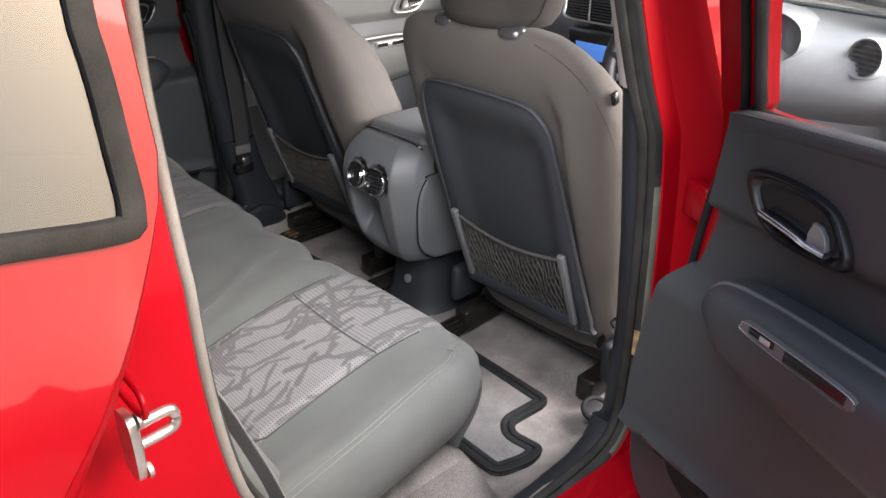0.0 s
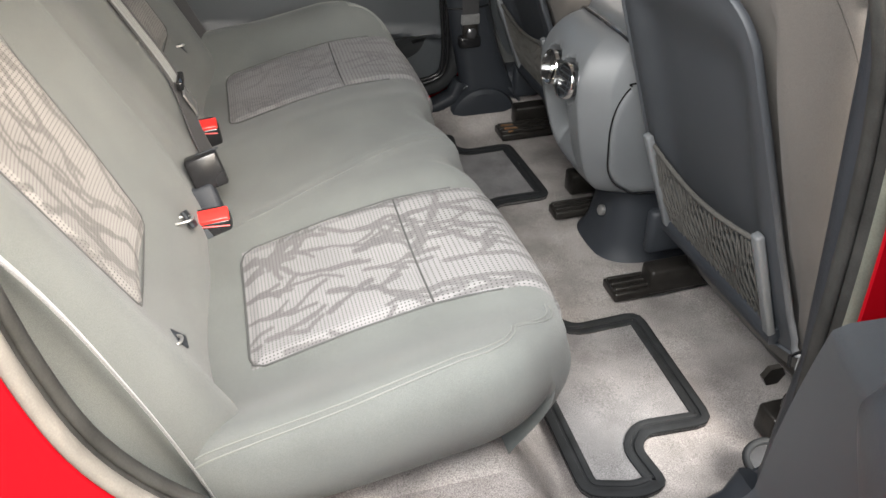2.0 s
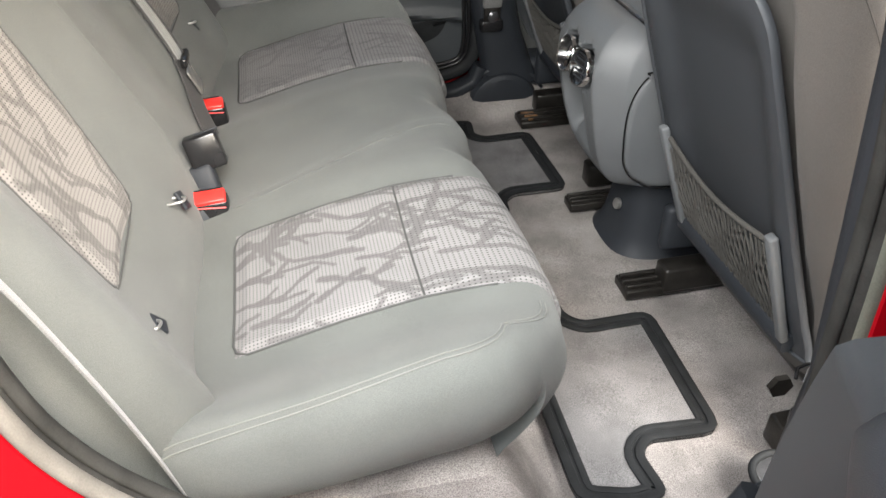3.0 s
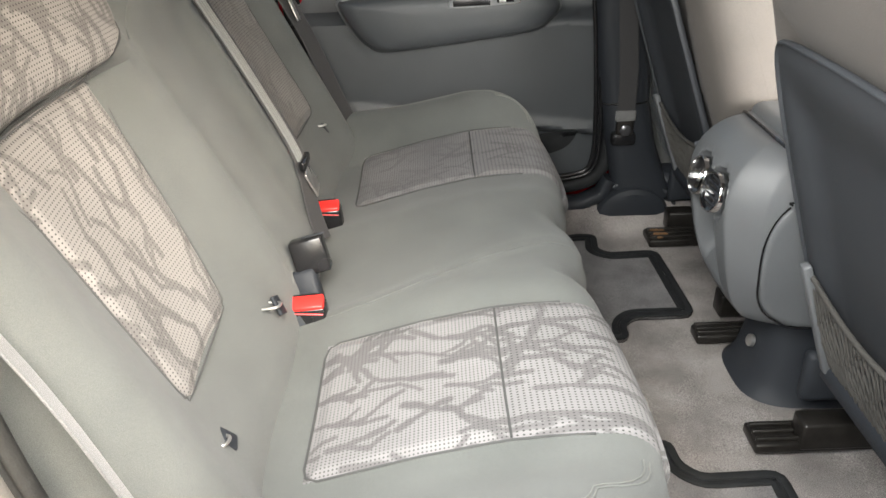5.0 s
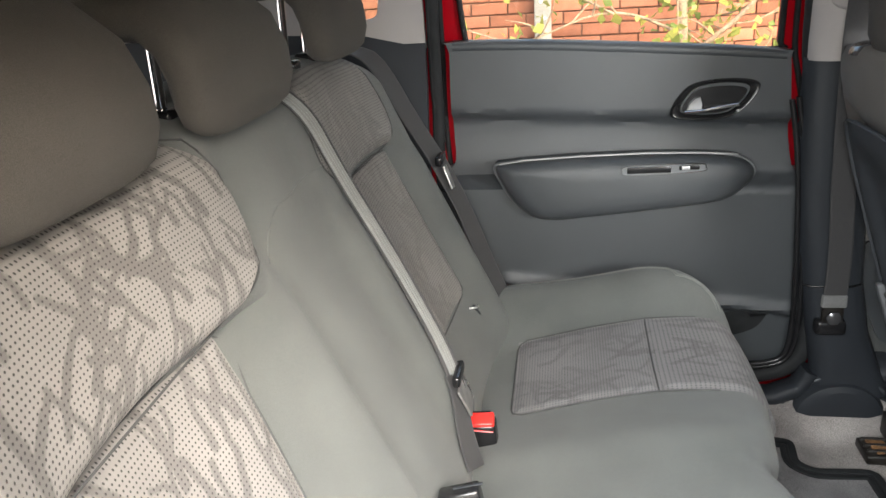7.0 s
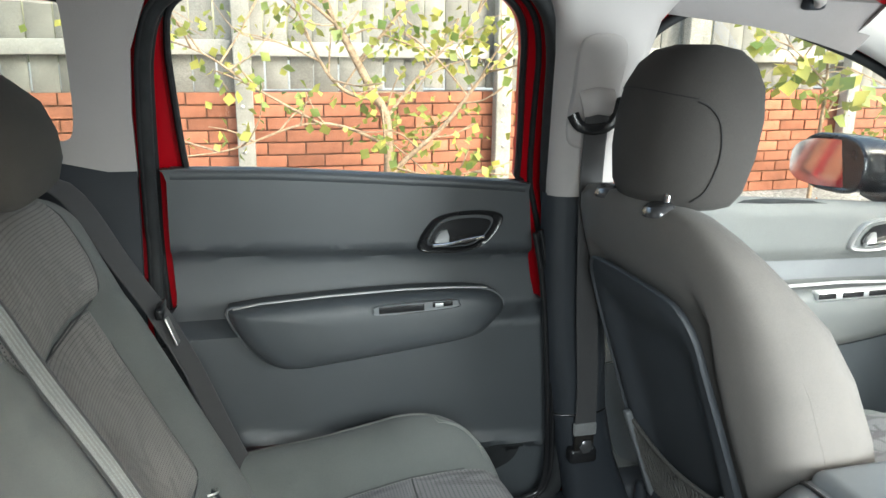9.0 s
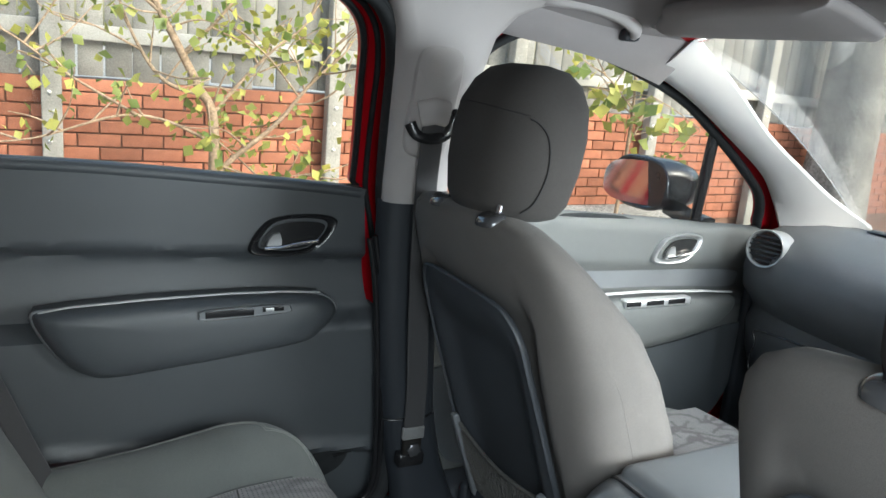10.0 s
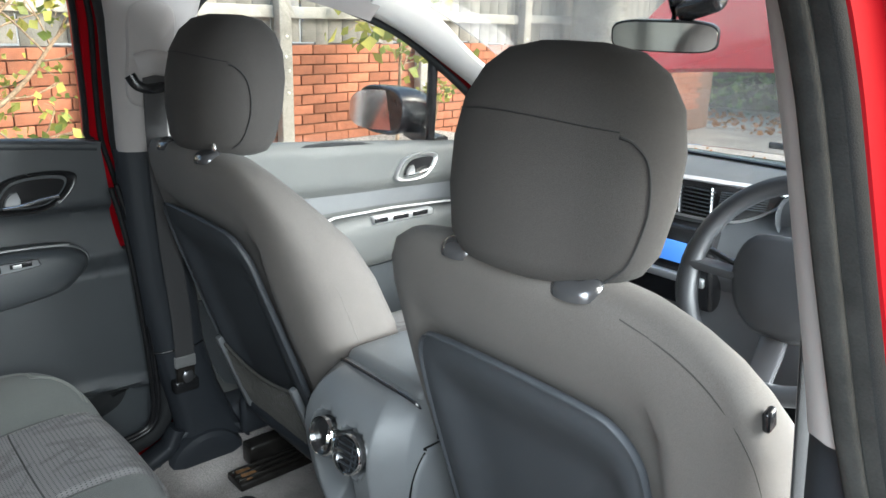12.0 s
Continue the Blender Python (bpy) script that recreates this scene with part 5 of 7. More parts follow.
def cushion_point(a, b, lift=0.0):
    """a: 0 at the back, 1 at the front lip, 2 at the foot of the front; b: -1..1 across, beyond: down the sides."""
    y_end = y_edge(b)
    y = max(min(b, 1), -1) * y_end
    xf = lobe(y)
    x = X_BACK + (xf - X_BACK) * min(a, 1)
    r = 0.15
    u, w = (x - (xf - r)) / r, (abs(y) - (y_end - r)) / r
    if u > 0 and w > 0:
        k = max(u, w) / math.hypot(u, w)
        x, y = xf - r + u * k * r, math.copysign(y_end - r + w * k * r, y)
    crown = table([(-0.36, 0.600), (-0.30, 0.628), (-0.2, 0.655), (-0.1, 0.682), (0.0, 0.702), (0.08, 0.708), (0.2, 0.702)], x)[0]
    crown += 0.012 * math.exp(-((abs(y) - 0.15) / 0.05) ** 2) - 0.010 * math.exp(-((abs(y) - 0.37) / 0.12) ** 2) + (0.058 * smoothstep(0.50, 0.65, y) if y > 0 else 0.034 * smoothstep(0.52, 0.64, -y))
    if y < 0.05:
        fold = y + 0.145 - 0.12 * smoothstep(-0.25, 0.15, x)
        crown += 0.007 * math.exp(-(fold / (0.009 if fold < 0 else 0.022)) ** 2) * smoothstep(-0.30, -0.2, x)
    crown += 0.030 * smoothstep(-0.08, -0.34, x) * smoothstep(0.50, 0.65, abs(y))
    d = min((xf - x), y_end - abs(y))
    if u > 0 and w > 0:
        d = r - math.hypot(u, w) * max(u, w) / math.hypot(u, w) * r
    R = 0.062
    if d < R:
        crown -= R - math.sqrt(max(R * R - (R - d) ** 2, 0))
    drop = max(a - 1, abs(b) - 1, 0)
    foot = 0.540 if a > 1 else 0.556
    z = crown + lift - (crown - foot) * drop
    if drop > 0:
        if a > 1:
            x += 0.016 * math.sin(math.pi * min(drop * 1.1, 1)) - 0.05 * drop ** 1.6
        if abs(b) > 1:
            y += math.copysign(1, y) * (0.010 * math.sin(math.pi * drop) - (0.030 + 0.030 * smoothstep(-0.2, 0.08, x)) * drop ** 1.4)
    return Vector((x, y, z))


rear_bench = thing("rear_seat_cushion", "wide grey cloth rear bench cushion with two print inserts", "car seat", (0.0, 0.0, 0.42))
av = [i / 40 for i in range(36)] + [0.89 + 0.11 * i / 14 for i in range(15)] + [1 + i / 10 for i in range(1, 11)]
bv = [-2 + i / 8 for i in range(8)] + [-1 + 0.16 * i / 14 for i in range(14)] + [-0.84 + 1.68 * i / 84 for i in range(85)] + [0.84 + 0.16 * i / 14 for i in range(1, 15)] + [1 + i / 8 for i in range(1, 9)]
part("cushion", sheet(av, bv, cushion_point), CLOTH, rear_bench, "smooth grey cloth cushion")


def cushion_top(x, y, lift):
    """A point of the cushion's skin above the plan (x, y)."""
    a = (x - X_BACK) / (lobe(y) - X_BACK)
    p = cushion_point(a, y / y_edge(y))
    p.z += lift
    return p


for s in (-1, 1):
    yc, half = (-0.348, 0.134) if s < 0 else (0.400, 0.126)

    def insert_point(u, v, yc=yc, half=half):
        """u: 0 at the rear edge, 1 at the cross seam, 2 below the front lip; v: -1 to 1 across."""
        y = yc + half * v
        if u <= 1:
            p = cushion_top(-0.243 + 0.247 * u, y, 0)
        else:
            a0 = (0.004 - X_BACK) / (lobe(y) - X_BACK)
            p = cushion_point(a0 + (1.35 - a0) * (u - 1), y / y_edge(y))
        edge = min(min(u, 2 - u, abs(u - 1) + 0.016) * 0.247, half * (1 - abs(v)))
        puff = 0.0005 + 0.0055 * smoothstep(0.0, 0.020, edge)
        p.z += puff
        if u > 1.5:
            p.x += puff * 1.2
        return p
    # the far insert has a fainter, paler print than the near one
    printed("seat_insert", span(0, 2, 200), span(-1, 1, 116), insert_point, lambda u, v, half=half: (0.25 * u, half * v), 0.50, 2 * half, 31 + s, PRINT_FLAT, rear_bench, "pale dotted cloth insert with twig print", 0.0 if s < 0 else 0.42)
    part("insert_seam", tube([cushion_top(0.004, yc + half * v, 0.002) for v in span(-0.98, 0.98, 16)], 0.0016, count=6), SEAM, rear_bench)
    rim = [cushion_top(x, yc + v * (half + 0.001), 0.0012) for x, v in [(0.10, -1)] + [(x, -1) for x in span(0.05, -0.225, 14)] + [(-0.240, -0.93)] + [(-0.245, v) for v in span(-0.8, 0.8, 10)] + [(-0.240, 0.93)] + [(x, 1) for x in span(-0.225, 0.05, 14)] + [(0.10, 1)]]
    part("insert_piping", tube(rim, 0.0016, count=6), SEAM, rear_bench)
    # double stitch along the outer edge
    for d in (0.0, 0.007):
        pts = []
        for x in span(-0.31, 0.05, 30):
            pts.append(cushion_top(x, s * (y_edge(s) - 0.020 - 0.030 * smoothstep(-0.45, 0.14, x) + d), 0.0012))
        y1 = y_edge(s) - 0.020 - 0.030 * smoothstep(-0.45, 0.14, 0.05)
        for t in span(0, 1, 10)[1:]:
            ang = t * math.pi / 2
            pts.append(cushion_top(0.05 + (0.095 + d) * math.sin(ang), s * (y1 - 0.10 + (0.10 + d) * math.cos(ang)), 0.0012))
        part("stitching", tube(pts, 0.0010, count=6), STITCH, rear_bench, "pale double stitching")
    if s < 0:
        pts = [cushion_top(x, s * (0.152 - 0.12 * smoothstep(-0.25, 0.15, x)), 0.0006) for x in span(-0.25, 0.15, 24)]
        part("seam", tube(pts, 0.0010, count=6), CLOTH, rear_bench)

# rear backrest
def back_x(z):
    return table([(0.56, -0.28), (0.66, -0.298), (0.744, -0.335), (0.9, -0.408), (1.055, -0.480), (1.144, -0.503), (1.22, -0.525), (1.26, -0.545)], z)[0]


def back_point(y, t, lift=0.0):
    """t: 0 at the foot, 1 at the top edge, 2 behind it."""
    top = 1.250 - 0.045 * smoothstep(0.45, 0.66, abs(y))
    z = 0.58 + (top - 0.58) * min(t, 1)
    x = back_x(z)
    ay = abs(y)
    low = smoothstep(1.25, 1.0, z)
    # ridges beside the outer places, bolsters by the doors, shallow seats between them
    ridge = 0.118 if y < 0 else 0.150
    bol = 0.026 * math.exp(-((ay - ridge) / (0.030 if ay < ridge else 0.065)) ** 2) * smoothstep(1.13, 1.02, z) * smoothstep(0.64, 0.80, z)
    bol += 0.04 * math.exp(-((ay - 0.58) / 0.06) ** 2) * low - 0.012 * math.exp(-((ay - 0.37) / 0.1) ** 2) + 0.010 * math.exp(-(y / 0.06) ** 2)
    # the pads under the headrests overhang the lower panels
    bol += (0.016 if y < 0 else 0.005) * smoothstep(1.066, 1.082, z) * smoothstep(1.26, 1.20, z) * smoothstep(0.24, 0.20, abs(ay - 0.345))
    bol -= 0.006 * math.exp(-((z - 1.068) / 0.006) ** 2) * smoothstep(0.25, 0.22, abs(ay - 0.345))
    x += bol + lift
    if ay > 0.61:
        x -= 0.10 * ((ay - 0.61) / 0.085) ** 2
    R = 0.05
    d = (1 - min(t, 1)) * 0.665
    if d < R:
        x -= R - math.sqrt(max(R * R - (R - d) ** 2, 0))
    if t > 1:
        x -= 0.09 * (t - 1)
        z -= 0.01 * (t - 1)
    return Vector((x, y, z))


def back_at(y, z, lift=0.0):
    """A point of the backrest's face at a height."""
    top = 1.250 - 0.045 * smoothstep(0.45, 0.66, abs(y))
    return back_point(y, (z - 0.58) / (top - 0.58), lift)


rear_back = thing("rear_seat_backrest", "grey cloth rear seat backrest with print panels", "car seat", (-0.35, 0.0, 0.58))
tv = [i / 50 for i in range(46)] + [0.92 + 0.08 * i / 10 for i in range(11)] + [1.33, 1.66, 2.0]
part("backrest", sheet(span(-0.695, 0.695, 120), tv, back_point, (-0.07, 0, 0)), CLOTH, rear_back, "smooth grey cloth backrest")
for s in (-1, 1):
    # lower panel: tapered, with rounded lower corners; upper pad: wide and bowed out at the sides
    lower = [(0.772, -0.392, 0.078), (0.780, -0.391, 0.094), (0.795, -0.389, 0.103), (0.90, -0.376, 0.115), (1.00, -0.368, 0.122), (1.064, -0.367, 0.124)]
    upper = [(1.074, -0.370, 0.150), (1.084, -0.360, 0.178), (1.10, -0.348, 0.205), (1.13, -0.342, 0.220), (1.17, -0.342, 0.218), (1.21, -0.345, 0.200), (1.240, -0.350, 0.178)]
    for rows, seed, faint in ((lower, 51, 0), (upper, 58, 1)):
        z0, z1 = rows[0][0], rows[-1][0]
        if s > 0:
            rows = [(z, c * 1.03, w * (0.96 if not faint else 0.86)) for z, c, w in rows]

        def panel_point(u, v, rows=rows, z0=z0, z1=z1, s=s):
            z = z0 + (z1 - z0) * u
            c, w = table(rows, z)
            edge = min(min(u, 1 - u) * (z1 - z0), (1 - abs(v)) * w)
            return back_at(-s * c + w * v, z, 0.0008 + 0.006 * smoothstep(0, 0.018, edge))

        def panel_metric(u, v, rows=rows, z0=z0, z1=z1):
            return ((z1 - z0) * u * 1.1, table(rows, z0 + (z1 - z0) * u)[1] * v)
        printed("back_insert", span(0, 1, 150 if not faint else 90), span(-1, 1, 110 if not faint else 180), panel_point, panel_metric, (z1 - z0) * 1.1, 2 * max(r[2] for r in rows), seed + s, PRINT_BACK, rear_back, "pale dotted cloth panel with twig print", 0.5 if s > 0 else (0.3 if z1 < 1.05 else 0.1))
        outline = [back_at(-s * c - w * 1.004, z, 0.0008) for z, c, w in rows] + [back_at(-s * c + w * 1.004, z, 0.0008) for z, c, w in rows[::-1]]
        part("panel_seam", tube(spline(outline, 3, True), 0.0012, closed=True, count=6, up=(1, 0, 0)), SEAM, rear_back)
# band seam across the middle place
part("seam", tube([back_at(y, 1.125 - 0.05 * smoothstep(-0.02, -0.12, y), 0.0006) for y in span(-0.10, 0.19, 20)], 0.0008, count=6), CLOTH, rear_back)


def rear_headrest(y0, label, half=0.125, lift=0.0):
    """A hooked head restraint: a front pad that folds back over the top."""
    rest = thing("rear_headrest", label, "headrest", (-0.55, y0, 1.24), "rear headrests")
    spine = [((-0.514, 1.238), 0.018, 0.80), ((-0.512, 1.247), 0.026, 0.92), ((-0.510, 1.27), 0.030, 1.0), ((-0.513, 1.30), 0.031, 1.0), ((-0.525, 1.330), 0.031, 0.99), ((-0.552, 1.354), 0.030, 0.98), ((-0.60, 1.358), 0.029, 0.97), ((-0.65, 1.350), 0.027, 0.95), ((-0.69, 1.338), 0.020, 0.9), ((-0.704, 1.332), 0.009, 0.8)]
    rings = []
    for i, ((x, z), h, k) in enumerate(spine):
        a, b = spine[max(i - 1, 0)][0], spine[min(i + 1, len(spine) - 1)][0]
        d = Vector((b[0] - a[0], 0, b[1] - a[1])).normalized()
        nrm = Vector((d.z, 0, -d.x))
        rings.append(oval((x, y0, z + lift), (0, 1, 0), nrm, half * k, h, 3.2, 32))
    part("pad", skin(rings), CLOTH_REST_SUNLIT, rest)
    for u in (-0.05, 0.05):
        part("post", tube([(-0.585, y0 + u, 1.17), (-0.58, y0 + u, 1.37 + lift)], 0.006), CHROME, rest, "chrome post")
    part("post_guide", block((-0.583, y0 - 0.05, 1.245), (0.035, 0.035, 0.018), 0.005), BLACK, rest)
    part("post_guide", block((-0.583, y0 + 0.05, 1.245), (0.035, 0.035, 0.018), 0.005), BLACK, rest)
    return rest


rear_headrest(-0.365, "taupe grey cloth hooked headrest on the bench backrest")
rear_headrest(-0.030, "dark grey cloth hooked headrest on the bench backrest", 0.132, -0.002)
rear_headrest(0.375, "dark grey cloth hooked headrest on the bench backrest", 0.125, 0.018)


# ---- belts and buckles of the bench ----
def tongue(parent, p, q):
    part("tongue", tube([p, q], 0.022, 0.003, power=4, count=12, up=(1, 0, 0.4)), STEEL, parent, "steel belt tongue")


centre_belt = thing("rear_seat_belt", "worn grey centre belt lying over the backrest", "seat belt", (-0.34, 0.15, 0.70), "rear seat belts")
route = [(p.x, p.y) for p in spline([(0.136, 1.246, 0), (0.152, 1.19, 0), (0.176, 1.11, 0), (0.194, 0.98, 0), (0.182, 0.87, 0), (0.150, 0.795, 0), (0.125, 0.73, 0), (0.095, 0.665, 0)], 5)]
path = [back_at(y, z, 0.016) for y, z in route]
for _ in range(6):
    path = path[:1] + [(a + 2 * b + c) / 4 for a, b, c in zip(path, path[1:], path[2:])] + path[-1:]
part("webbing", strap([path[0] + Vector((-0.05, 0, 0.0))] + path[:26], 0.025, 0.0025, (0.55, 1, 0.3)), WEB_LIGHT, centre_belt, "ribbed pale grey webbing")
for k in (-0.0045, 0.0, 0.0045):
    part("webbing_rib", tube([p + Vector((0.0022 + 0.5 * k, 0.88 * k, 0.2 * k)) for p in path[1:26]], 0.0010, count=6), STITCH, centre_belt)
for k in (-0.0115, 0.0115):
    part("webbing_edge", tube([p + Vector((0.0006 + 0.46 * k, 0.84 * k, 0.25 * k)) for p in path[:26]], 0.0032, 0.002, count=6), WEB, centre_belt)
part("lower_webbing", strap(path[25:], 0.036, 0.0025, (0.4, 1, 0.3)), WEB, centre_belt, "dark webbing")
tag = thing("fabric_label", "small white printed label sewn at the backrest foot", "label", (-0.318, 0.182, 0.765))
part("cloth", block((-0.316, 0.182, 0.765), (0.002, 0.020, 0.036), 0.0008, (8, -25, 0)), PILLAR_WHITE, tag)
for k in (-0.010, -0.002, 0.007):
    part("print_bar", block((-0.3145 - 0.46 * k, 0.182, 0.765 + k), (0.001, 0.014, 0.004), 0.0, (8, -25, 0)), PLASTIC, tag)
part("stop_bar", block(path[25] + Vector((0.008, 0, 0)), (0.012, 0.058, 0.018), 0.004), BLACK, centre_belt)
part("tongue", block(path[25] + Vector((0.018, -0.004, -0.035)), (0.004, 0.045, 0.05), 0.0015, (10, -20, 0)), STEEL, centre_belt, "steel belt tongue")
left_belt = thing("rear_seat_belt", "dark outer belt hanging beside the backrest", "seat belt", (-0.30, 0.66, 0.68), "rear seat belts")
pts = [(-0.60, 0.60, 1.235), (-0.522, 0.625, 1.216), (-0.455, 0.645, 1.09), (-0.412, 0.655, 1.01), (-0.362, 0.66, 0.90), (-0.31, 0.645, 0.77), (-0.275, 0.63, 0.69), (-0.262, 0.63, 0.645)]
part("webbing", strap(spline(pts[:4], 5), 0.044, 0.003, (0.7, 1, 0)), WEB, left_belt, "dark grey webbing")
part("lower_webbing", strap(spline(pts[3:], 5), 0.046, 0.003, (0.7, 1, 0)), WEB, left_belt, "dark webbing")
part("stop_bar", block((-0.402, 0.655, 1.005), (0.014, 0.062, 0.02), 0.004), BLACK, left_belt)
part("tongue", block((-0.386, 0.662, 0.965), (0.004, 0.045, 0.05), 0.0015, (-8, -20, 0)), STEEL, left_belt, "steel belt tongue")
right_belt = thing("rear_seat_belt", "dark outer belt lying along the backrest edge", "seat belt", (-0.32, -0.67, 0.60), "rear seat belts")
pts = [(-0.60, -0.60, 1.235), (-0.535, -0.615, 1.212), (-0.45, -0.645, 1.05), (-0.385, -0.66, 0.93), (-0.345, -0.665, 0.82), (-0.315, -0.668, 0.72), (-0.295, -0.665, 0.62), (-0.29, -0.66, 0.54)]
part("webbing", strap(spline(pts, 5), 0.028, 0.003, (0.5, -1, 0)), WEB_MID, right_belt, "grey webbing")
part("anchor_bolt", disc_ring((-0.285, -0.672, 0.56), (0.3, -1, 0.2), (0.013, 0.013, 0.008), (0, 0.008, 0.01), 8), STEEL, right_belt)


def buckle(p, label):
    """A buckle sunk between cushion and backrest, its red button facing up and forward."""
    ob = thing("seat_belt_buckle", label, "belt buckle", p, "belt buckles")
    x, y, z = p
    part("body", block((x - 0.020, y + 0.003, z - 0.034), (0.062, 0.034, 0.058), 0.005, (0, -4, 0)), BLACK, ob)
    cap = part("release_button", block((x - 0.020, y - 0.001, z - 0.002), (0.055, 0.026, 0.013), 0.003, (24, -4, 0)), RED_PLASTIC, ob, "red release button")
    part("button_lip", tube([(x - 0.046, y - 0.014, z - 0.011), (x - 0.020, y - 0.0145, z - 0.0125), (x + 0.006, y - 0.014, z - 0.0145)], 0.0016, 0.0012, count=6), RED_PLASTIC, cap)
    part("button_slot", block((x - 0.020, y + 0.008, z + 0.0065), (0.042, 0.006, 0.004), 0.001, (24, -4, 0)), BLACK, cap, "black tongue slot")
    return ob


buckle((-0.262, -0.138, 0.676), "black belt buckle with a red button")
buckle((-0.272, 0.200, 0.682), "black belt buckle with a red button")
third = thing("seat_belt_buckle", "black centre belt buckle standing on its stalk", "belt buckle", (-0.30, -0.07, 0.66), "belt buckles")
part("body", block((-0.282, -0.058, 0.716), (0.056, 0.034, 0.060), 0.005, (-14, -12, 6)), BLACK, third)
part("slot", block((-0.276, -0.0505, 0.7475), (0.040, 0.005, 0.003), 0.001, (-14, -12, 6)), PLASTIC, third)
part("stalk", block((-0.290, -0.082, 0.664), (0.048, 0.030, 0.070), 0.008, (-24, -14, 0)), PLASTIC, third)
part("recess_lining", block((-0.30, -0.095, 0.640), (0.05, 0.115, 0.05), 0.01, (0, -25, 0)), PLASTIC_BACK, third)
for p, tilt in (((-0.318, -0.485, 0.715), 20), ((-0.305, -0.215, 0.722), -25), ((-0.322, 0.50, 0.742), 20), ((-0.312, 0.23, 0.73), -20)):
    hook = thing("child_seat_anchor", "small steel anchor loop between cushion and backrest", "anchor", p, "child seat anchors")
    x, y, z = p
    part("loop", tube(spline([(x - 0.03, y - 0.012, z), (x - 0.004, y - 0.012, z + 0.003), (x + 0.002, y, z + 0.001), (x - 0.004, y + 0.012, z - 0.003), (x - 0.03, y + 0.012, z - 0.003)], 4), 0.0022), STEEL, hook)
    part("fabric_tab", block((x - 0.004, y + 0.012, z - 0.008), (0.006, 0.02, 0.03), 0.002, (tilt, -30, 0)), PLASTIC, hook)


# ---- floor things ----
def floor_mat(s):
    ob = thing("floor_mat", "grey pile floor mat with a black rubber border", "floor mat", (0.34, s * 0.38, 0.37), "rear floor mats")
    pts = [(0.20, 0.60), (0.285, 0.625), (0.335, 0.615), (0.325, 0.54), (0.35, 0.515), (0.47, 0.522), (0.478, 0.23), (0.345, 0.232), (0.318, 0.205), (0.315, 0.15), (0.21, 0.16)]
    loop = []
    for i, (x, y) in enumerate(pts):
        a, b, c = Vector(pts[i - 1]), Vector((x, y)), Vector(pts[(i + 1) % len(pts)])
        r = min(0.03, (a - b).length * 0.4, (c - b).length * 0.4)
        p, q = b + (a - b).normalized() * r, b + (c - b).normalized() * r
        for t in (0, 0.33, 0.67, 1):
            loop.append(p.lerp(b, t).lerp(b.lerp(q, t), t))
    part("mat_surface", plate([(p.x, s * p.y) for p in loop], [], lambda u, v, w: (u, v, floor_z(u, v) + 0.004 + w), 0.007, ucuts=span(0.22, 0.46, 8), vcuts=[s * q for q in span(0.17, 0.6, 12)]), MAT_PILE, ob, "grey pile")
    for d, h, rr in ((-0.006, 0.0125, 0.008), (-0.024, 0.0115, 0.006)):
        ring = offset_loop([(p.x, s * p.y) for p in loop], d)
        part("border", tube([(x, y, floor_z(x, y) + h) for x, y in ring], rr, 0.0035, closed=True, power=3, up=(0, 0, 1)), RUBBER, ob, "black rubber border")
    base = [(p.x, s * p.y) for p in loop]
    rings = [[(x, y, floor_z(x, y) + h) for x, y in offset_loop(base, d)] for d, h in ((0.0, 0.002), (0.0, 0.0115), (-0.026, 0.0125), (-0.026, 0.008))]
    part("border_band", skin(rings, caps=False), RUBBER, ob, "black rubber border band")


floor_mat(-1)
floor_mat(1)


def seat_rail_end(x0, x1, y0, y1, material, label):
    ob = thing("seat_rail", label, "seat rail", ((x0 + x1) / 2, (y0 + y1) / 2, 0.37), "seat rails")
    part("track", block(((x0 + x1) / 2, (y0 + y1) / 2, 0.382), (x1 - x0, y1 - y0, 0.02), 0.004), material, ob)
    for k in (0.2, 0.5, 0.8):
        part("track_lip", block(((x0 + x1) / 2, y0 + (y1 - y0) * k, 0.394), (x1 - x0 - 0.006, 0.008, 0.012), 0.003), METAL_DARK, ob)
    return ob


seat_rail_end(0.447, 0.66, -0.19, -0.13, METAL_DARK, "greasy black seat rail end set in the carpet")
seat_rail_end(0.447, 0.64, 0.125, 0.172, METAL_DARK, "greasy black seat rail end set in the carpet")
rusty = seat_rail_end(0.457, 0.66, 0.54, 0.61, METAL_DARK, "rusty black seat rail end set in the carpet")
part("rust_patch", block((0.49, 0.575, 0.3945), (0.035, 0.05, 0.006), 0.002, (0, 3, 12)), RUST, rusty, "brown rust patch")
for s in (1, -1):
    tagged(part("trim_kick_panel", block((1.58, s * 0.80, 0.70), (0.22, 0.03, 0.48), 0.012), PLASTIC, None), "charcoal plastic kick panel", "trim", kind="structure")
hatch = thing("floor_outlet", "dark oval opening in the carpet by the sill", "floor outlet", (0.48, -0.625, 0.40))
part("rim", tube(oval((0.485, -0.635, 0.405), (1, 0.2, 0), (-0.2, 1, 0.3), 0.035, 0.028, 2.2, 24), 0.006, closed=True), RUBBER, hatch)
# flat black disc; the dark of the hole is put into its colour
part("cavity_shade", skin([oval((0.485, -0.635, 0.402 + d), (1, 0.2, 0), (-0.2, 1, 0.3), 0.034, 0.027, 2.2, 24) for d in (0, 0.003)]), BLACK, hatch)

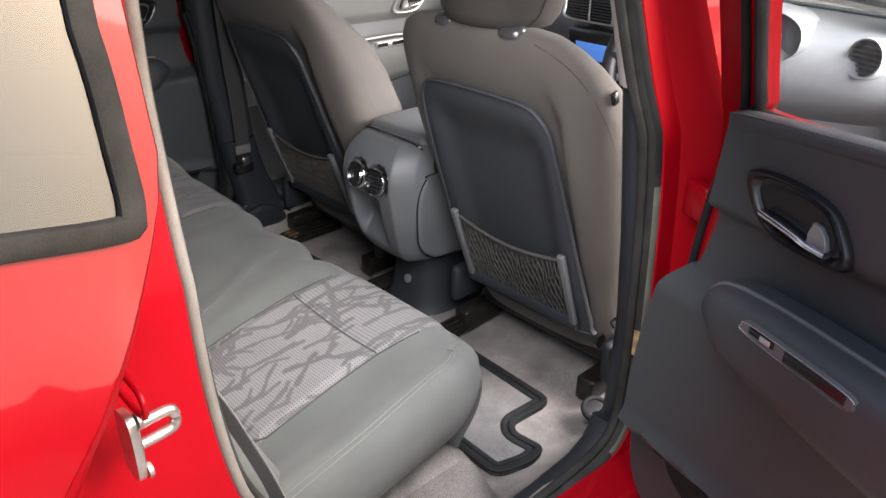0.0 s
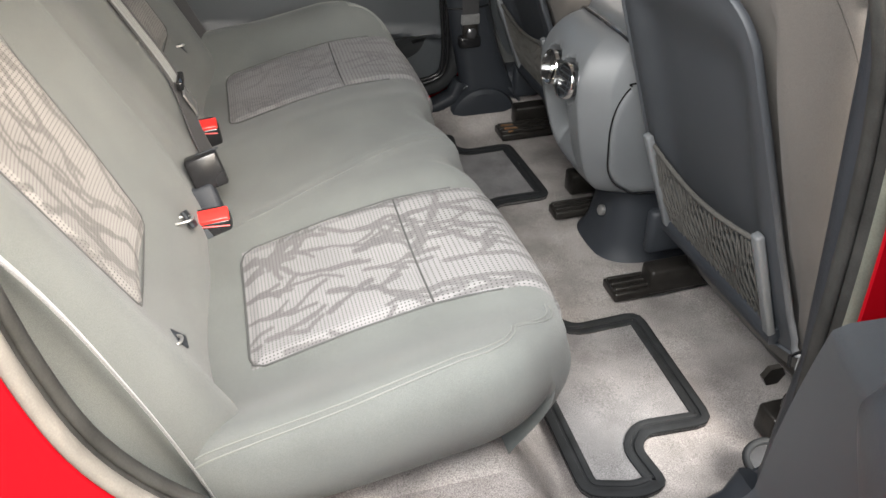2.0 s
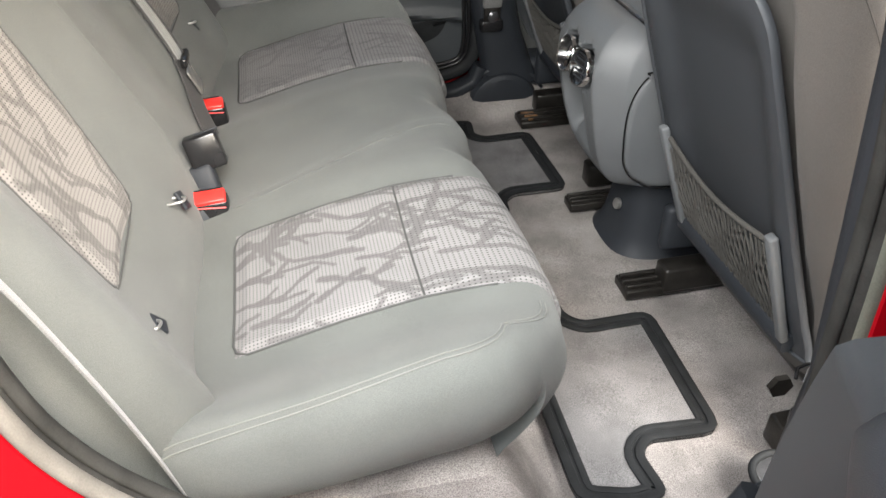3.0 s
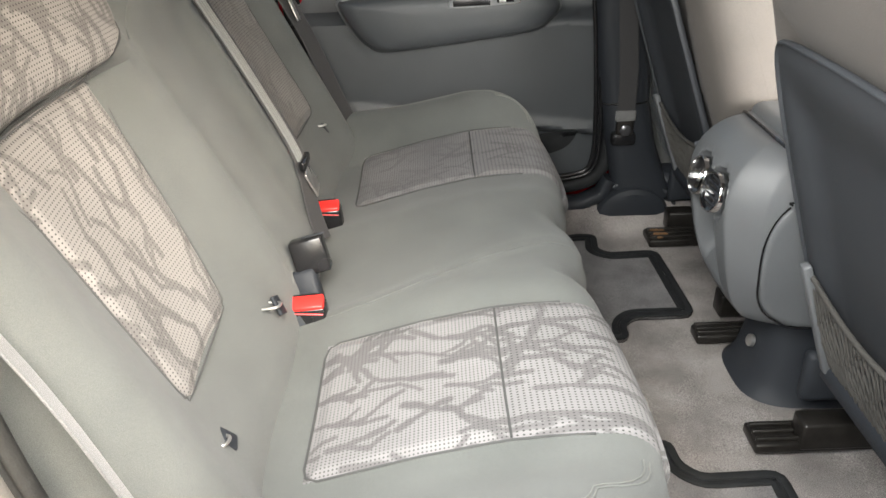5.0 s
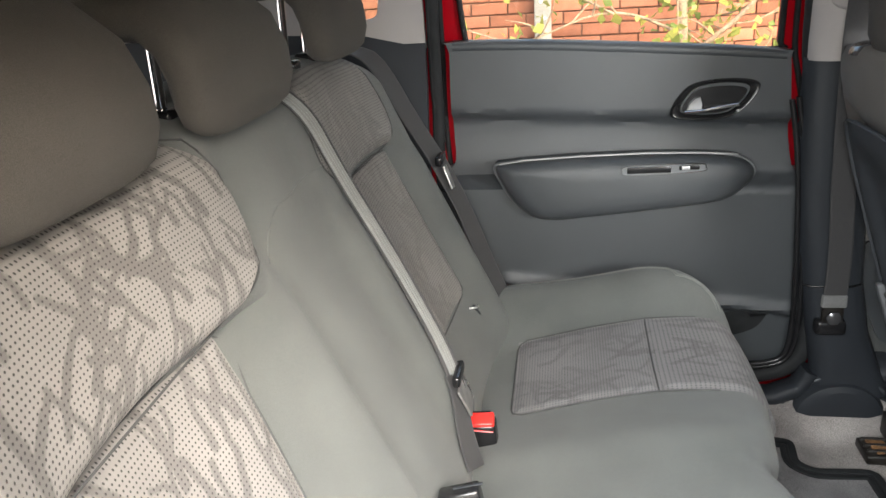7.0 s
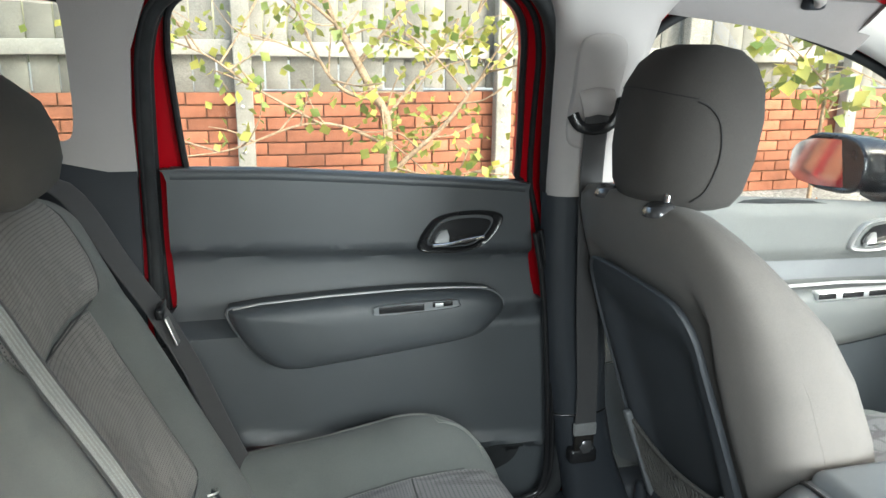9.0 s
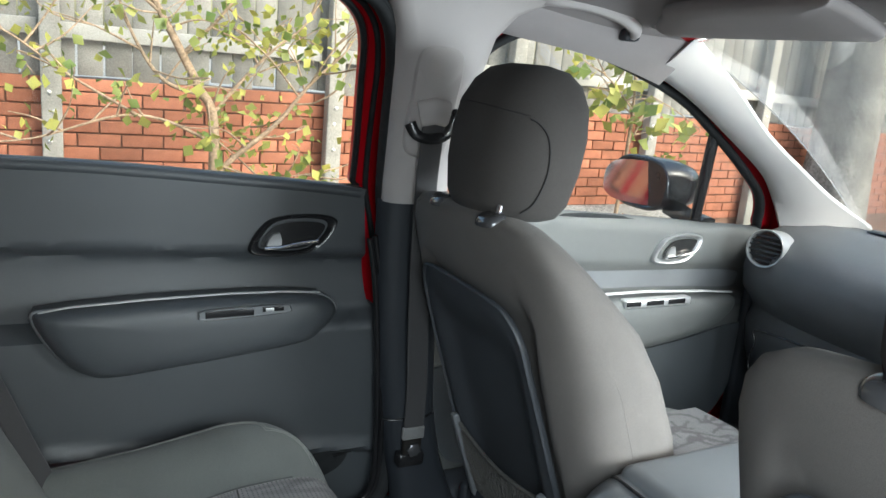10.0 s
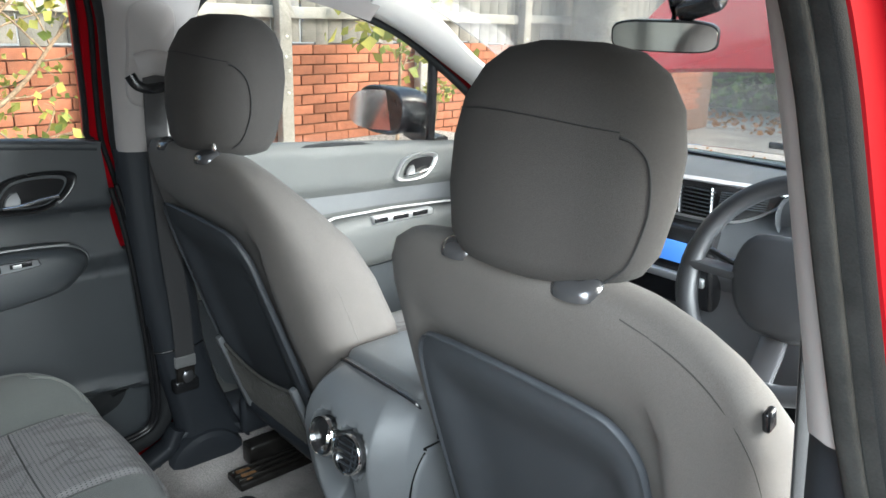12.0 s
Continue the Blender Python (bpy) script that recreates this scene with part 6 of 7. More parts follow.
# arched mouldings at the pillar feet
for s in (1, -1):
    hump = thing("belt_reel_cover", "charcoal arched moulding at the foot of the pillar", "plastic cover", (0.45, s * 0.70, 0.42), "pillar foot covers")
    arch = [(0.445 + 0.125 * math.cos(math.pi * i / 20), 0.372 + 0.112 * math.sin(math.pi * i / 20)) for i in range(21)] + [(0.32, 0.35), (0.57, 0.35)]
    part("cover", dome(arch, lambda x, z, h: (x, s * (0.715 - h), z), [(1.05, -0.03), (1, 0.0), (0.98, 0.008), (0.92, 0.012), (0.86, 0.008), (0.82, 0.006), (0.80, 0.022), (0.72, 0.034), (0.5, 0.040), (0.1, 0.041)]), PLASTIC, hump, sharp=22)
    part("arch_rim", tube([(x, s * 0.702, z) for x, z in arch[:21]], 0.006, 0.008, up=(0, 1, 0)), PLASTIC_BACK, hump)


# ---- centre console ----
console = thing("centre_console", "grey moulded centre console with rear air vents", "console", (0.75, 0.02, 0.37))
CY = 0.040


def console_ring(z, x, w):
    """Plan of the console at one height: a bluff rounded rear end and straight flanks."""
    ring = []
    flat = 0.70 * w
    for i in range(89):
        py = w * (i / 44 - 1)
        # nearly flat rear face, then a chamfer to the flank
        px = x + 0.008 * (py / w) ** 2 + 0.048 * max((abs(py) - flat) / (w - flat), 0) ** 1.25
        # open cubby under the vents, deepest at its top
        px += 0.055 * smoothstep(0.062, 0.045, abs(py - 0.012)) * smoothstep(0.735, 0.715, z) * smoothstep(0.575, 0.66, z)
        for vy in (0.066, -0.006):
            px += 0.03 * smoothstep(0.042, 0.036, math.hypot(py + CY - vy, z - 0.778))
        ring.append((px, CY + py, z))
    return ring + [(1.05, CY + w, z), (1.05, CY - w, z)]


prof = spline([(0.530, 0.500, 0.070), (0.534, 0.475, 0.088), (0.548, 0.450, 0.100), (0.585, 0.424, 0.110), (0.64, 0.405, 0.122), (0.70, 0.392, 0.128), (0.75, 0.384, 0.130), (0.79, 0.384, 0.129), (0.825, 0.396, 0.124), (0.852, 0.418, 0.113), (0.867, 0.445, 0.096), (0.868, 0.48, 0.06)], 5)
body = part("body", skin([console_ring(p.x, p.y, p.z) for p in prof]), CONSOLE, console, "mid-grey moulded box")
part("lid", block((0.745, CY, 0.858), (0.53, 0.216, 0.058), 0.022, (0, -0.6, 0), 4), CONSOLE, console, "soft grey armrest lid")
part("lid_gap", tube([(0.480 - 0.018 * math.cos(a), CY + 0.110 * math.sin(a), 0.842 + 0.031 * abs(math.cos(a)) ** 0.45) for a in span(-1.57, 1.57, 25)], 0.003, count=6), BLACK, console)
for k in (-1, 1):
    part("lid_gap", tube([(x, CY + k * 0.1285, z) for x, z in ((0.50, 0.838), (0.502, 0.80), (0.52, 0.795), (0.7, 0.80), (1.0, 0.81))], 0.0025, count=6), BLACK, console)
    part("side_panel", dome(loop2([(0.49, 0.572), (0.458, 0.61), (0.448, 0.66), (0.446, 0.71), (0.455, 0.752), (0.476, 0.782), (0.505, 0.79), (0.85, 0.79), (0.85, 0.555), (0.56, 0.552)], 5), lambda u, v, h, k=k: (u, CY + k * (0.1185 + h + 0.010 * smoothstep(0.55, 0.70, v)), v), [(1, -0.01), (1, 0.0015), (0.985, 0.0035), (0.9, 0.004), (0.1, 0.004)]), CONSOLE, console)
    part("panel_seam", tube([(u, CY + k * (0.1195 + 0.010 * smoothstep(0.55, 0.70, v)), v) for u, v in loop2([(0.488, 0.569), (0.455, 0.608), (0.445, 0.66), (0.443, 0.712), (0.452, 0.755), (0.474, 0.786), (0.505, 0.794), (0.85, 0.794), (0.85, 0.551), (0.56, 0.548)], 5)], 0.0018, closed=True, up=(0, 1, 0), count=6), BLACK, console)
for y, open_, yaw in ((0.066, True, -0.02), (-0.006, False, -0.10)):
    axis = Vector((-1, yaw, 0.22))
    c = Vector((0.380, y, 0.778))
    vent = part("air_vent", disc_ring(c, axis, (0.034, 0.034, 0.0325, 0.0305, 0.030, 0.029), (-0.012, 0.003, 0.0048, 0.004, -0.002, -0.014), 36), CHROME, console, "chrome-ringed round air vent")
    part("vent_core", disc_ring(c, axis, (0.0302, 0.0302, 0.01), (-0.015, -0.005, -0.005)), BLACK, vent)
    turn = (0, 12, -math.degrees(yaw))
    if open_:
        part("flap", disc_ring(c + Vector((0.001, -0.004, 0)), Vector((-0.8, 0.5, 0.25)), (0.0245, 0.024, 0.016, 0.008, 0.002), (-0.006, -0.001, -0.004, -0.006, -0.0065), 24), CHROME, vent, "chrome flap turned open")
    else:
        for k in span(-0.020, 0.020, 5):
            part("slat", block(c + Vector((0.004 + 0.22 * k, 0, k)), (0.004, 2 * math.sqrt(0.029 ** 2 - k * k), 0.0020), 0.0005, turn), PLASTIC, vent)
        for k in span(-0.018, 0.018, 4):
            part("vane", block(c + Vector((0.006 - yaw * k, k, 0)), (0.003, 0.0016, 2 * math.sqrt(0.029 ** 2 - k * k)), 0.0004, turn), PLASTIC, vent)
part("foot", skin([oval((0.62, CY, z), (1, 0, 0), (0, 1, 0), l, w, 3.0, 40) for z, l, w in ((0.362, 0.135, 0.115), (0.375, 0.125, 0.105), (0.40, 0.115, 0.098), (0.45, 0.106, 0.09), (0.50, 0.10, 0.084), (0.56, 0.10, 0.08))]), PLASTIC, console, "charcoal foot cover")
part("foot_screw", disc_ring((0.511, 0.024, 0.452), (-1, 0, 0.2), (0.012, 0.012, 0.008, 0.003), (0, 0.007, 0.010, 0.010), 16), STEEL, console, "steel screw head")
part("tunnel", block((1.25, CY, 0.56), (0.6, 0.24, 0.42), 0.05), PLASTIC, console, "charcoal front tunnel")
part("gear_lever", tube([(1.17, CY, 0.76), (1.15, CY, 0.86)], 0.012), BLACK, console)
part("gear_knob", skin([oval((1.147, CY, 0.86 + d), (1, 0, 0), (0, 1, 0), r, r, 2.2, 20) for d, r in ((0, 0.012), (0.015, 0.022), (0.035, 0.025), (0.05, 0.018), (0.055, 0.005))]), SATIN, console)


# ---- dashboard ----
dash = thing("dashboard", "blue-grey moulded dashboard with silver-ringed vents", "dashboard", (1.5, 0.0, 0.9))


def dash_profile(y):
    """Section of the dashboard at y: x, z from the base of the face up and over to the screen."""
    dx = -0.06 * math.exp(-((y + 0.385) / 0.2) ** 2) - 0.05 * math.exp(-(y / 0.14) ** 2) + 0.07 * (abs(y) / 0.75) ** 5
    hood = 0.05 * math.exp(-((y + 0.385) / 0.17) ** 2)
    return [(1.50 + dx, 0.62), (1.44 + dx, 0.66), (1.40 + dx, 0.74), (1.385 + dx, 0.82), (1.40 + dx, 0.865), (1.385 + dx, 0.885), (1.355 + dx, 0.92), (1.345 + dx, 0.98), (1.36 + dx, 1.03), (1.40 + dx, 1.062 + hood), (1.47 + dx, 1.082 + hood), (1.6 + dx, 1.095 + hood * 0.5), (1.8, 1.088), (1.98 - 0.15 * (y / 0.8) ** 2, 1.07)]


part("dash_body", skin([[(x, y, z) for x, z in dash_profile(y)] + [(1.7, y, 0.62)] for y in span(-0.80, 0.80, 45)]), DASH, dash, "blue-grey grained dash moulding")


part("screen_vent", tube([(1.80 - 0.06 * (y / 0.8) ** 2, y, 1.0955) for y in span(-0.66, 0.66, 25)], 0.030, 0.004, power=3, up=(0, 0, 1)), BLACK, dash, "black demister slot")


def round_vent(y):
    c = Vector((1.430, y, 1.045))
    axis = Vector((-1, -0.25 if y > 0 else 0.25, 0.15))
    v = part("air_vent", disc_ring(c + Vector((-0.03, 0, 0)), axis, (0.051, 0.051, 0.0495, 0.046, 0.045, 0.044), (-0.06, 0.012, 0.016, 0.015, 0.004, 0.0)), SATIN_DIM, dash, "silver-ringed round vent")
    part("vent_core", disc_ring(c + Vector((-0.03, 0, 0)), axis, (0.0438, 0.0438, 0.02), (-0.004, 0.002, 0.003)), BLACK, v)
    for k in span(-0.032, 0.032, 6):
        part("slat", block(c + Vector((-0.038, 0, k)), (0.006, 2 * math.sqrt(0.0428 ** 2 - k * k), 0.004), 0.001, (0, 20, 14 if y > 0 else -14)), PLASTIC, v)


round_vent(0.70)
round_vent(-0.70)
vent_frame = part("vent_panel", dome(loop2([(0.17, 1.105), (0.02, 1.118), (-0.12, 1.122), (-0.205, 1.112), (-0.215, 1.092), (-0.16, 1.05), (-0.10, 1.038), (0.05, 1.035), (0.17, 1.04), (0.185, 1.07)], 5), lambda y, z, h: (1.305 - h + 0.25 * (z - 1.05) + 0.5 * max(-0.1 - y, 0), y, z), [(1, -0.03), (1, 0.006), (0.985, 0.009), (0.965, 0.007), (0.955, 0.0)]), SATIN, dash, "satin silver vent frame")
part("vent_field", dome(loop2([(0.165, 1.101), (0.02, 1.113), (-0.12, 1.116), (-0.198, 1.107), (-0.206, 1.092), (-0.155, 1.055), (-0.10, 1.043), (0.05, 1.040), (0.165, 1.045), (0.178, 1.07)], 5), lambda y, z, h: (1.303 - h + 0.25 * (z - 1.05) + 0.5 * max(-0.1 - y, 0), y, z), [(1, -0.02), (1, 0.001), (0.9, 0.002), (0.3, 0.002)]), BLACK, vent_frame, "dark vent field")
# fields of slats between narrow silver bars; each slat ends at the frame's slanting edge
for y0, y1 in ((0.160, 0.082), (0.074, -0.004), (-0.012, -0.082), (-0.092, -0.190)):
    ym = (y0 + y1) / 2
    sweep = 0.5 * max(-0.1 - ym, 0)
    top = 1.104 + 0.03 * min(max(-ym, 0.0), 0.1)
    low = 1.046 if ym > -0.11 else 1.072
    for i in range(7):
        z = low + (top - low) * (i + 0.5) / 7
        part("slat", block((1.294 + 0.25 * (z - 1.05) + sweep, ym, z), (0.012, abs(y1 - y0), 0.0028), 0.001, (0, 14, 27 if ym < -0.11 else 0)), PLASTIC, vent_frame)
    if y1 > -0.15:
        part("bar", tube([(1.296 + 0.25 * (z - 1.05) + 0.5 * max(-0.1 - y1, 0), y1 - 0.004 + 0.012 * (z - low) / 0.06, z) for z in (low - 0.003, (low + top) / 2, top + 0.003)], 0.0022, 0.004, count=8, up=(1, 0, 0)), SATIN_DIM, vent_frame, "narrow silver bar")
stack = part("audio_unit", block((1.325, 0.02, 0.92), (0.05, 0.25, 0.21), 0.012, (0, -14, 0)), BLACK, dash, "gloss black centre stack")
part("trim_line", block((1.297, 0.02, 1.0), (0.006, 0.22, 0.004), 0.001, (0, -14, 0)), SATIN, stack)
part("display", block((1.288, 0.02, 0.952), (0.004, 0.18, 0.055), 0.001, (0, -14, 0)), SCREEN, stack, "glowing blue display")
part("button_bar", block((1.30, 0.02, 0.89), (0.012, 0.22, 0.022), 0.003, (0, -14, 0)), SATIN, stack)
part("binnacle", skin([oval((1.36 + d, -0.385, 1.075), (0, 1, 0), (0, 0, 1), 0.17 * k, 0.07 * k, 2.6, 32) for d, k in ((-0.02, 0.98), (-0.03, 1.02), (0.0, 1.06), (0.14, 0.9))]), DASH, dash, "instrument hood")
for y in (-0.30, -0.385, -0.47):
    part("dial", disc_ring((1.328, y, 1.075), (-1, 0, 0.1), (0.042, 0.042, 0.037, 0.036), (0, 0.006, 0.007, 0.001)), CHROME, dash, "chrome-ringed dial")
part("glovebox_seam", tube([(1.372, y, z) for y, z in loop2([(0.18, 0.84), (0.62, 0.84), (0.66, 0.80), (0.62, 0.70), (0.2, 0.70), (0.17, 0.78)])], 0.003, closed=True, up=(1, 0, 0)), BLACK, dash)

wheel = thing("steering_wheel", "grey leather steering wheel with a padded hub", "steering wheel", (1.1, -0.385, 0.98))
tilt = pose(1.03, -0.385, 1.03, 0, -67, 0)


def wheel_pt(r, a, h=0.0):
    return tilt @ Vector((r * math.cos(a), r * math.sin(a), h))


part("rim", tube([wheel_pt(0.184, 2 * math.pi * i / 48) for i in range(48)], 0.021, 0.018, closed=True), WHEEL, wheel, "dark grey leather rim")
# padded hub, wider above than below
boss = loop2([(0.075, -0.085), (0.085, 0.0), (0.075, 0.085), (0.02, 0.108), (-0.05, 0.085), (-0.085, 0.045), (-0.092, 0.0), (-0.085, -0.045), (-0.05, -0.085), (0.02, -0.108)], 4)
part("hub", dome(boss, lambda u, v, h: tilt @ Vector((u, v, h)), [(0.9, -0.05), (1.0, -0.03), (1.0, -0.004), (0.96, 0.006), (0.85, 0.012), (0.4, 0.016), (0.05, 0.016)]), WHEEL, wheel, "dark padded hub")
for a in (90, -90, 180):
    t = radians(a)
    lower = a == 180
    part("spoke", tube([wheel_pt(0.06, t, -0.012), wheel_pt(0.12, t, -0.014), wheel_pt(0.18, t, -0.004)], 0.024, 0.010, power=3), GUNMETAL if lower else WHEEL, wheel, "silver grey spoke" if lower else "grey spoke")
part("column", tube([wheel_pt(0, 0, -0.04), wheel_pt(0, 0, -0.3)], 0.055, 0.05, power=3), PLASTIC, wheel, "charcoal column shroud")
for k in (1, -1):
    part("stalk", tube([wheel_pt(0.05, radians(90 * k), -0.06), wheel_pt(0.19, radians(80 * k), -0.065)], 0.008), BLACK, wheel)


# ---- jamb fittings of the open doorway ----
striker = thing("door_striker", "zinc door striker bolted to the red jamb", "door striker", (-0.51, -0.79, 1.005))
part("base_plate", dome(loop2([(-0.016, -0.030), (0.0, -0.036), (0.014, -0.030), (0.016, 0.024), (0.0, 0.034), (-0.016, 0.026)]), lambda u, v, h: (-0.511 + h, -0.788 + u, 1.003 + v), [(1, -0.004), (1, 0.003), (0.9, 0.005), (0.2, 0.005)]), STEEL, striker)
part("loop", tube(spline([(-0.508, -0.785, 1.015), (-0.474, -0.782, 1.015), (-0.467, -0.782, 1.010), (-0.467, -0.782, 0.998), (-0.474, -0.782, 0.993), (-0.508, -0.785, 0.993)], 3), 0.0055), STEEL, striker, "zinc plated loop")
for z in (0.975, 1.032):
    part("bolt", disc_ring((-0.506, -0.80, z), (1, 0, 0), (0.008, 0.008, 0.005), (0, 0.004, 0.005), 8), STEEL, striker)
bump = thing("jamb_buffer", "raised red pressing above the striker", "jamb pressing", (-0.50, -0.79, 1.06))
part("pressing", tube([(-0.507, -0.80 + u, 1.062 + v) for u, v in loop2([(-0.026, -0.01), (0.026, -0.01), (0.026, 0.014), (-0.026, 0.014)])], 0.003, closed=True, up=(1, 0, 0)), RED, bump)


# ---- outside ----
BRICK = mat("orange_red_brick", (0.33, 0.135, 0.082), 0.9, vary=0.16, grain=0.22, scale=220, blotch=14, bump=0.5, rnd=0.28, spec=0.2)
MORTAR = mat("brown_lime_mortar", (0.17, 0.105, 0.078), 0.95, vary=0.2, grain=0.2, scale=200, bump=0.6, spec=0.1)
BOARD = mat("weathered_grey_fence_board", (0.275, 0.267, 0.25), 0.9, vary=0.2, grain=0.2, scale=150, blotch=5, bump=0.5, rnd=0.16, spec=0.15)
RAIL = mat("bleached_fence_rail", (0.335, 0.327, 0.305), 0.9, vary=0.15, grain=0.15, scale=150, blotch=5, bump=0.4, rnd=0.08, spec=0.15)
POST = mat("pale_fence_post", (0.32, 0.307, 0.28), 0.9, vary=0.2, grain=0.2, scale=120, blotch=6, bump=0.5, spec=0.15)
GRAVEL = mat("grey_gravel", (0.27, 0.26, 0.24), 0.95, vary=0.25, grain=0.6, scale=60, blotch=2.5, bump=1.0, spec=0.15)
BARK = mat("pale_brown_bark", (0.30, 0.22, 0.15), 0.9, vary=0.3, grain=0.3, scale=90, blotch=20, bump=0.8, spec=0.15)
BARK_GREY = mat("grey_tree_bark", (0.2, 0.19, 0.17), 0.95, vary=0.3, grain=0.3, scale=40, blotch=5, bump=1.0, spec=0.1)


def leaf_mat(name, a, b):
    m = bpy.data.materials.new(name)
    m.use_nodes = True
    nt = m.node_tree
    bs = nt.nodes["Principled BSDF"]
    geo = nt.nodes.new("ShaderNodeNewGeometry")
    ramp = nt.nodes.new("ShaderNodeMix")
    ramp.data_type = "RGBA"
    ramp.inputs["A"].default_value, ramp.inputs["B"].default_value = (*a, 1), (*b, 1)
    nt.links.new(geo.outputs["Random Per Island"], ramp.inputs["Factor"])
    nt.links.new(ramp.outputs["Result"], bs.inputs["Base Color"])
    bs.inputs["Roughness"].default_value = 0.55
    tr = nt.nodes.new("ShaderNodeBsdfTranslucent")
    nt.links.new(ramp.outputs["Result"], tr.inputs["Color"])
    mx = nt.nodes.new("ShaderNodeMixShader")
    mx.inputs[0].default_value = 0.35
    nt.links.new(bs.outputs[0], mx.inputs[1])
    nt.links.new(tr.outputs[0], mx.inputs[2])
    nt.links.new(mx.outputs[0], nt.nodes["Material Output"].inputs["Surface"])
    return m


LEAF_YELLOW = leaf_mat("yellowing_leaves", (0.13, 0.20, 0.05), (0.46, 0.43, 0.10))
LEAF_GREEN = leaf_mat("hedge_leaves", (0.03, 0.09, 0.025), (0.12, 0.22, 0.05))
LEAF_FALLEN = leaf_mat("fallen_brown_leaves", (0.25, 0.1, 0.03), (0.4, 0.2, 0.08))


def ground_z(x, y):
    return 0.45 * smoothstep(2.2, 4.2, y) * smoothstep(-8, -2, x) * smoothstep(6.0, 4.2, x) + 0.015 * noise.noise((x * 0.7, y * 0.7, 0))


xs = span(-90, -12, 8) + span(-10, 14, 60) + span(16, 90, 8)
ys = span(-90, -12, 8) + span(-10, 10, 50) + span(12, 90, 8)
tagged(part("ground", sheet(xs, ys, lambda x, y: (x, y, ground_z(x, y))), GRAVEL, None), "grey gravel drive with scattered leaves", "ground", kind="structure")

WALL_Y = 4.03


def wall_y(x):
    return WALL_Y + 0.075 * max(x - 0.5, 0)


wall = tagged(part("wall_garden", sheet(span(-7, 10, 35), span(0.0, 1.195, 3), lambda x, z: (x, wall_y(x) + 0.012, z), (0, 0.2, 0)), MORTAR, None), "orange-red brick garden wall under the fence", "wall", kind="structure")
brick_mesh = bpy.data.meshes.new("brick")
bmb = block((0, 0, 0), (0.217, 0.1, 0.067), 0.003, segments=1)
bmb.to_mesh(brick_mesh)
bmb.free()
brick_mesh.materials.append(BRICK)

# fence on the wall: boards, rails, posts
fence = thing("fence", "weathered grey close-board fence above a brick wall", "fence", (1.5, 4.05, 1.2))
random.seed(4)
x = -6.0
while x < 9.8:
    w = random.uniform(0.125, 0.15)
    y = wall_y(x) + 0.03 + random.uniform(-0.006, 0.006)
    part("board", block((x + w / 2, y, 1.98 + random.uniform(-0.02, 0.02)), (w - random.uniform(0.004, 0.012), 0.018, 1.56), 0.003, (random.uniform(-0.3, 0.3), random.uniform(-0.4, 0.4), random.uniform(-2, 2)), 1), BOARD, fence)
    x += w
for z in (1.435, 2.15):
    for x0 in (-6, -4.6, -3.2, -1.83, -0.27, 1.31, 2.69, 4.1, 5.5, 6.9, 8.3):
        x1 = x0 + 1.5
        p, q = Vector((x0, wall_y(x0) - 0.02, z)), Vector((x1, wall_y(x1) - 0.02, z))
        part("rail", block((p + q) / 2 + Vector((0, 0, random.uniform(-0.012, 0.012))), ((q - p).length, 0.05, 0.085), 0.006, (0, random.uniform(-0.5, 0.5), math.degrees(math.atan2(q.y - p.y, q.x - p.x)))), RAIL, fence)
for x in (-6.0, -4.6, -3.2, -1.83, -0.27, 1.31, 2.69, 4.1, 5.5, 6.9, 8.3):
    post = part("post", block((x, wall_y(x) - 0.085, 1.4), (0.10, 0.09, 2.8), 0.008), POST, fence, "pale square post")
    for z in (0.86, 1.02, 1.12, 1.26):
        part("bolt", disc_ring((x + random.uniform(-0.02, 0.02), wall_y(x) - 0.13, z), (0, -1, 0), (0.012, 0.012, 0.006), (0, 0.006, 0.008), 8), STEEL, post)


# ---- plants ----
def leaves(bm, centre, count, spread, size, rng, droop=0.4):
    for _ in range(count):
        c = Vector(centre) + Vector((rng.gauss(0, spread), rng.gauss(0, spread), rng.gauss(0, spread * 0.8)))
        l = size * rng.uniform(0.6, 1.3)
        w = l * rng.uniform(0.35, 0.5)
        d = Vector((rng.uniform(-1, 1), rng.uniform(-1, 1), rng.uniform(-1.0, 0.5) - droop)).normalized()
        s = d.cross(Vector((rng.uniform(-1, 1), rng.uniform(-1, 1), rng.uniform(-1, 1)))).normalized() * w
        up = s.cross(d).normalized() * l * 0.12
        a, b, e = c, c + d * l * 0.5, c + d * l
        vs = [bm.verts.new(p) for p in (a, b + s + up, e, b - s + up, b)]
        bm.faces.new((vs[0], vs[1], vs[4]))
        bm.faces.new((vs[1], vs[2], vs[4]))
        bm.faces.new((vs[2], vs[3], vs[4]))
        bm.faces.new((vs[3], vs[0], vs[4]))


def limb(bm, pts, r0, r1):
    path = spline(pts, 6)
    rings = []
    n = len(path)
    for i, p in enumerate(path):
        d = (path[min(i + 1, n - 1)] - path[max(i - 1, 0)]).normalized()
        s = d.cross(Vector((0, 1, 0.1))).normalized()
        r = r0 + (r1 - r0) * i / (n - 1)
        rings.append(oval(p, s, s.cross(d), r, r, 2, 8))
    skin(rings, bm=bm)
    return path


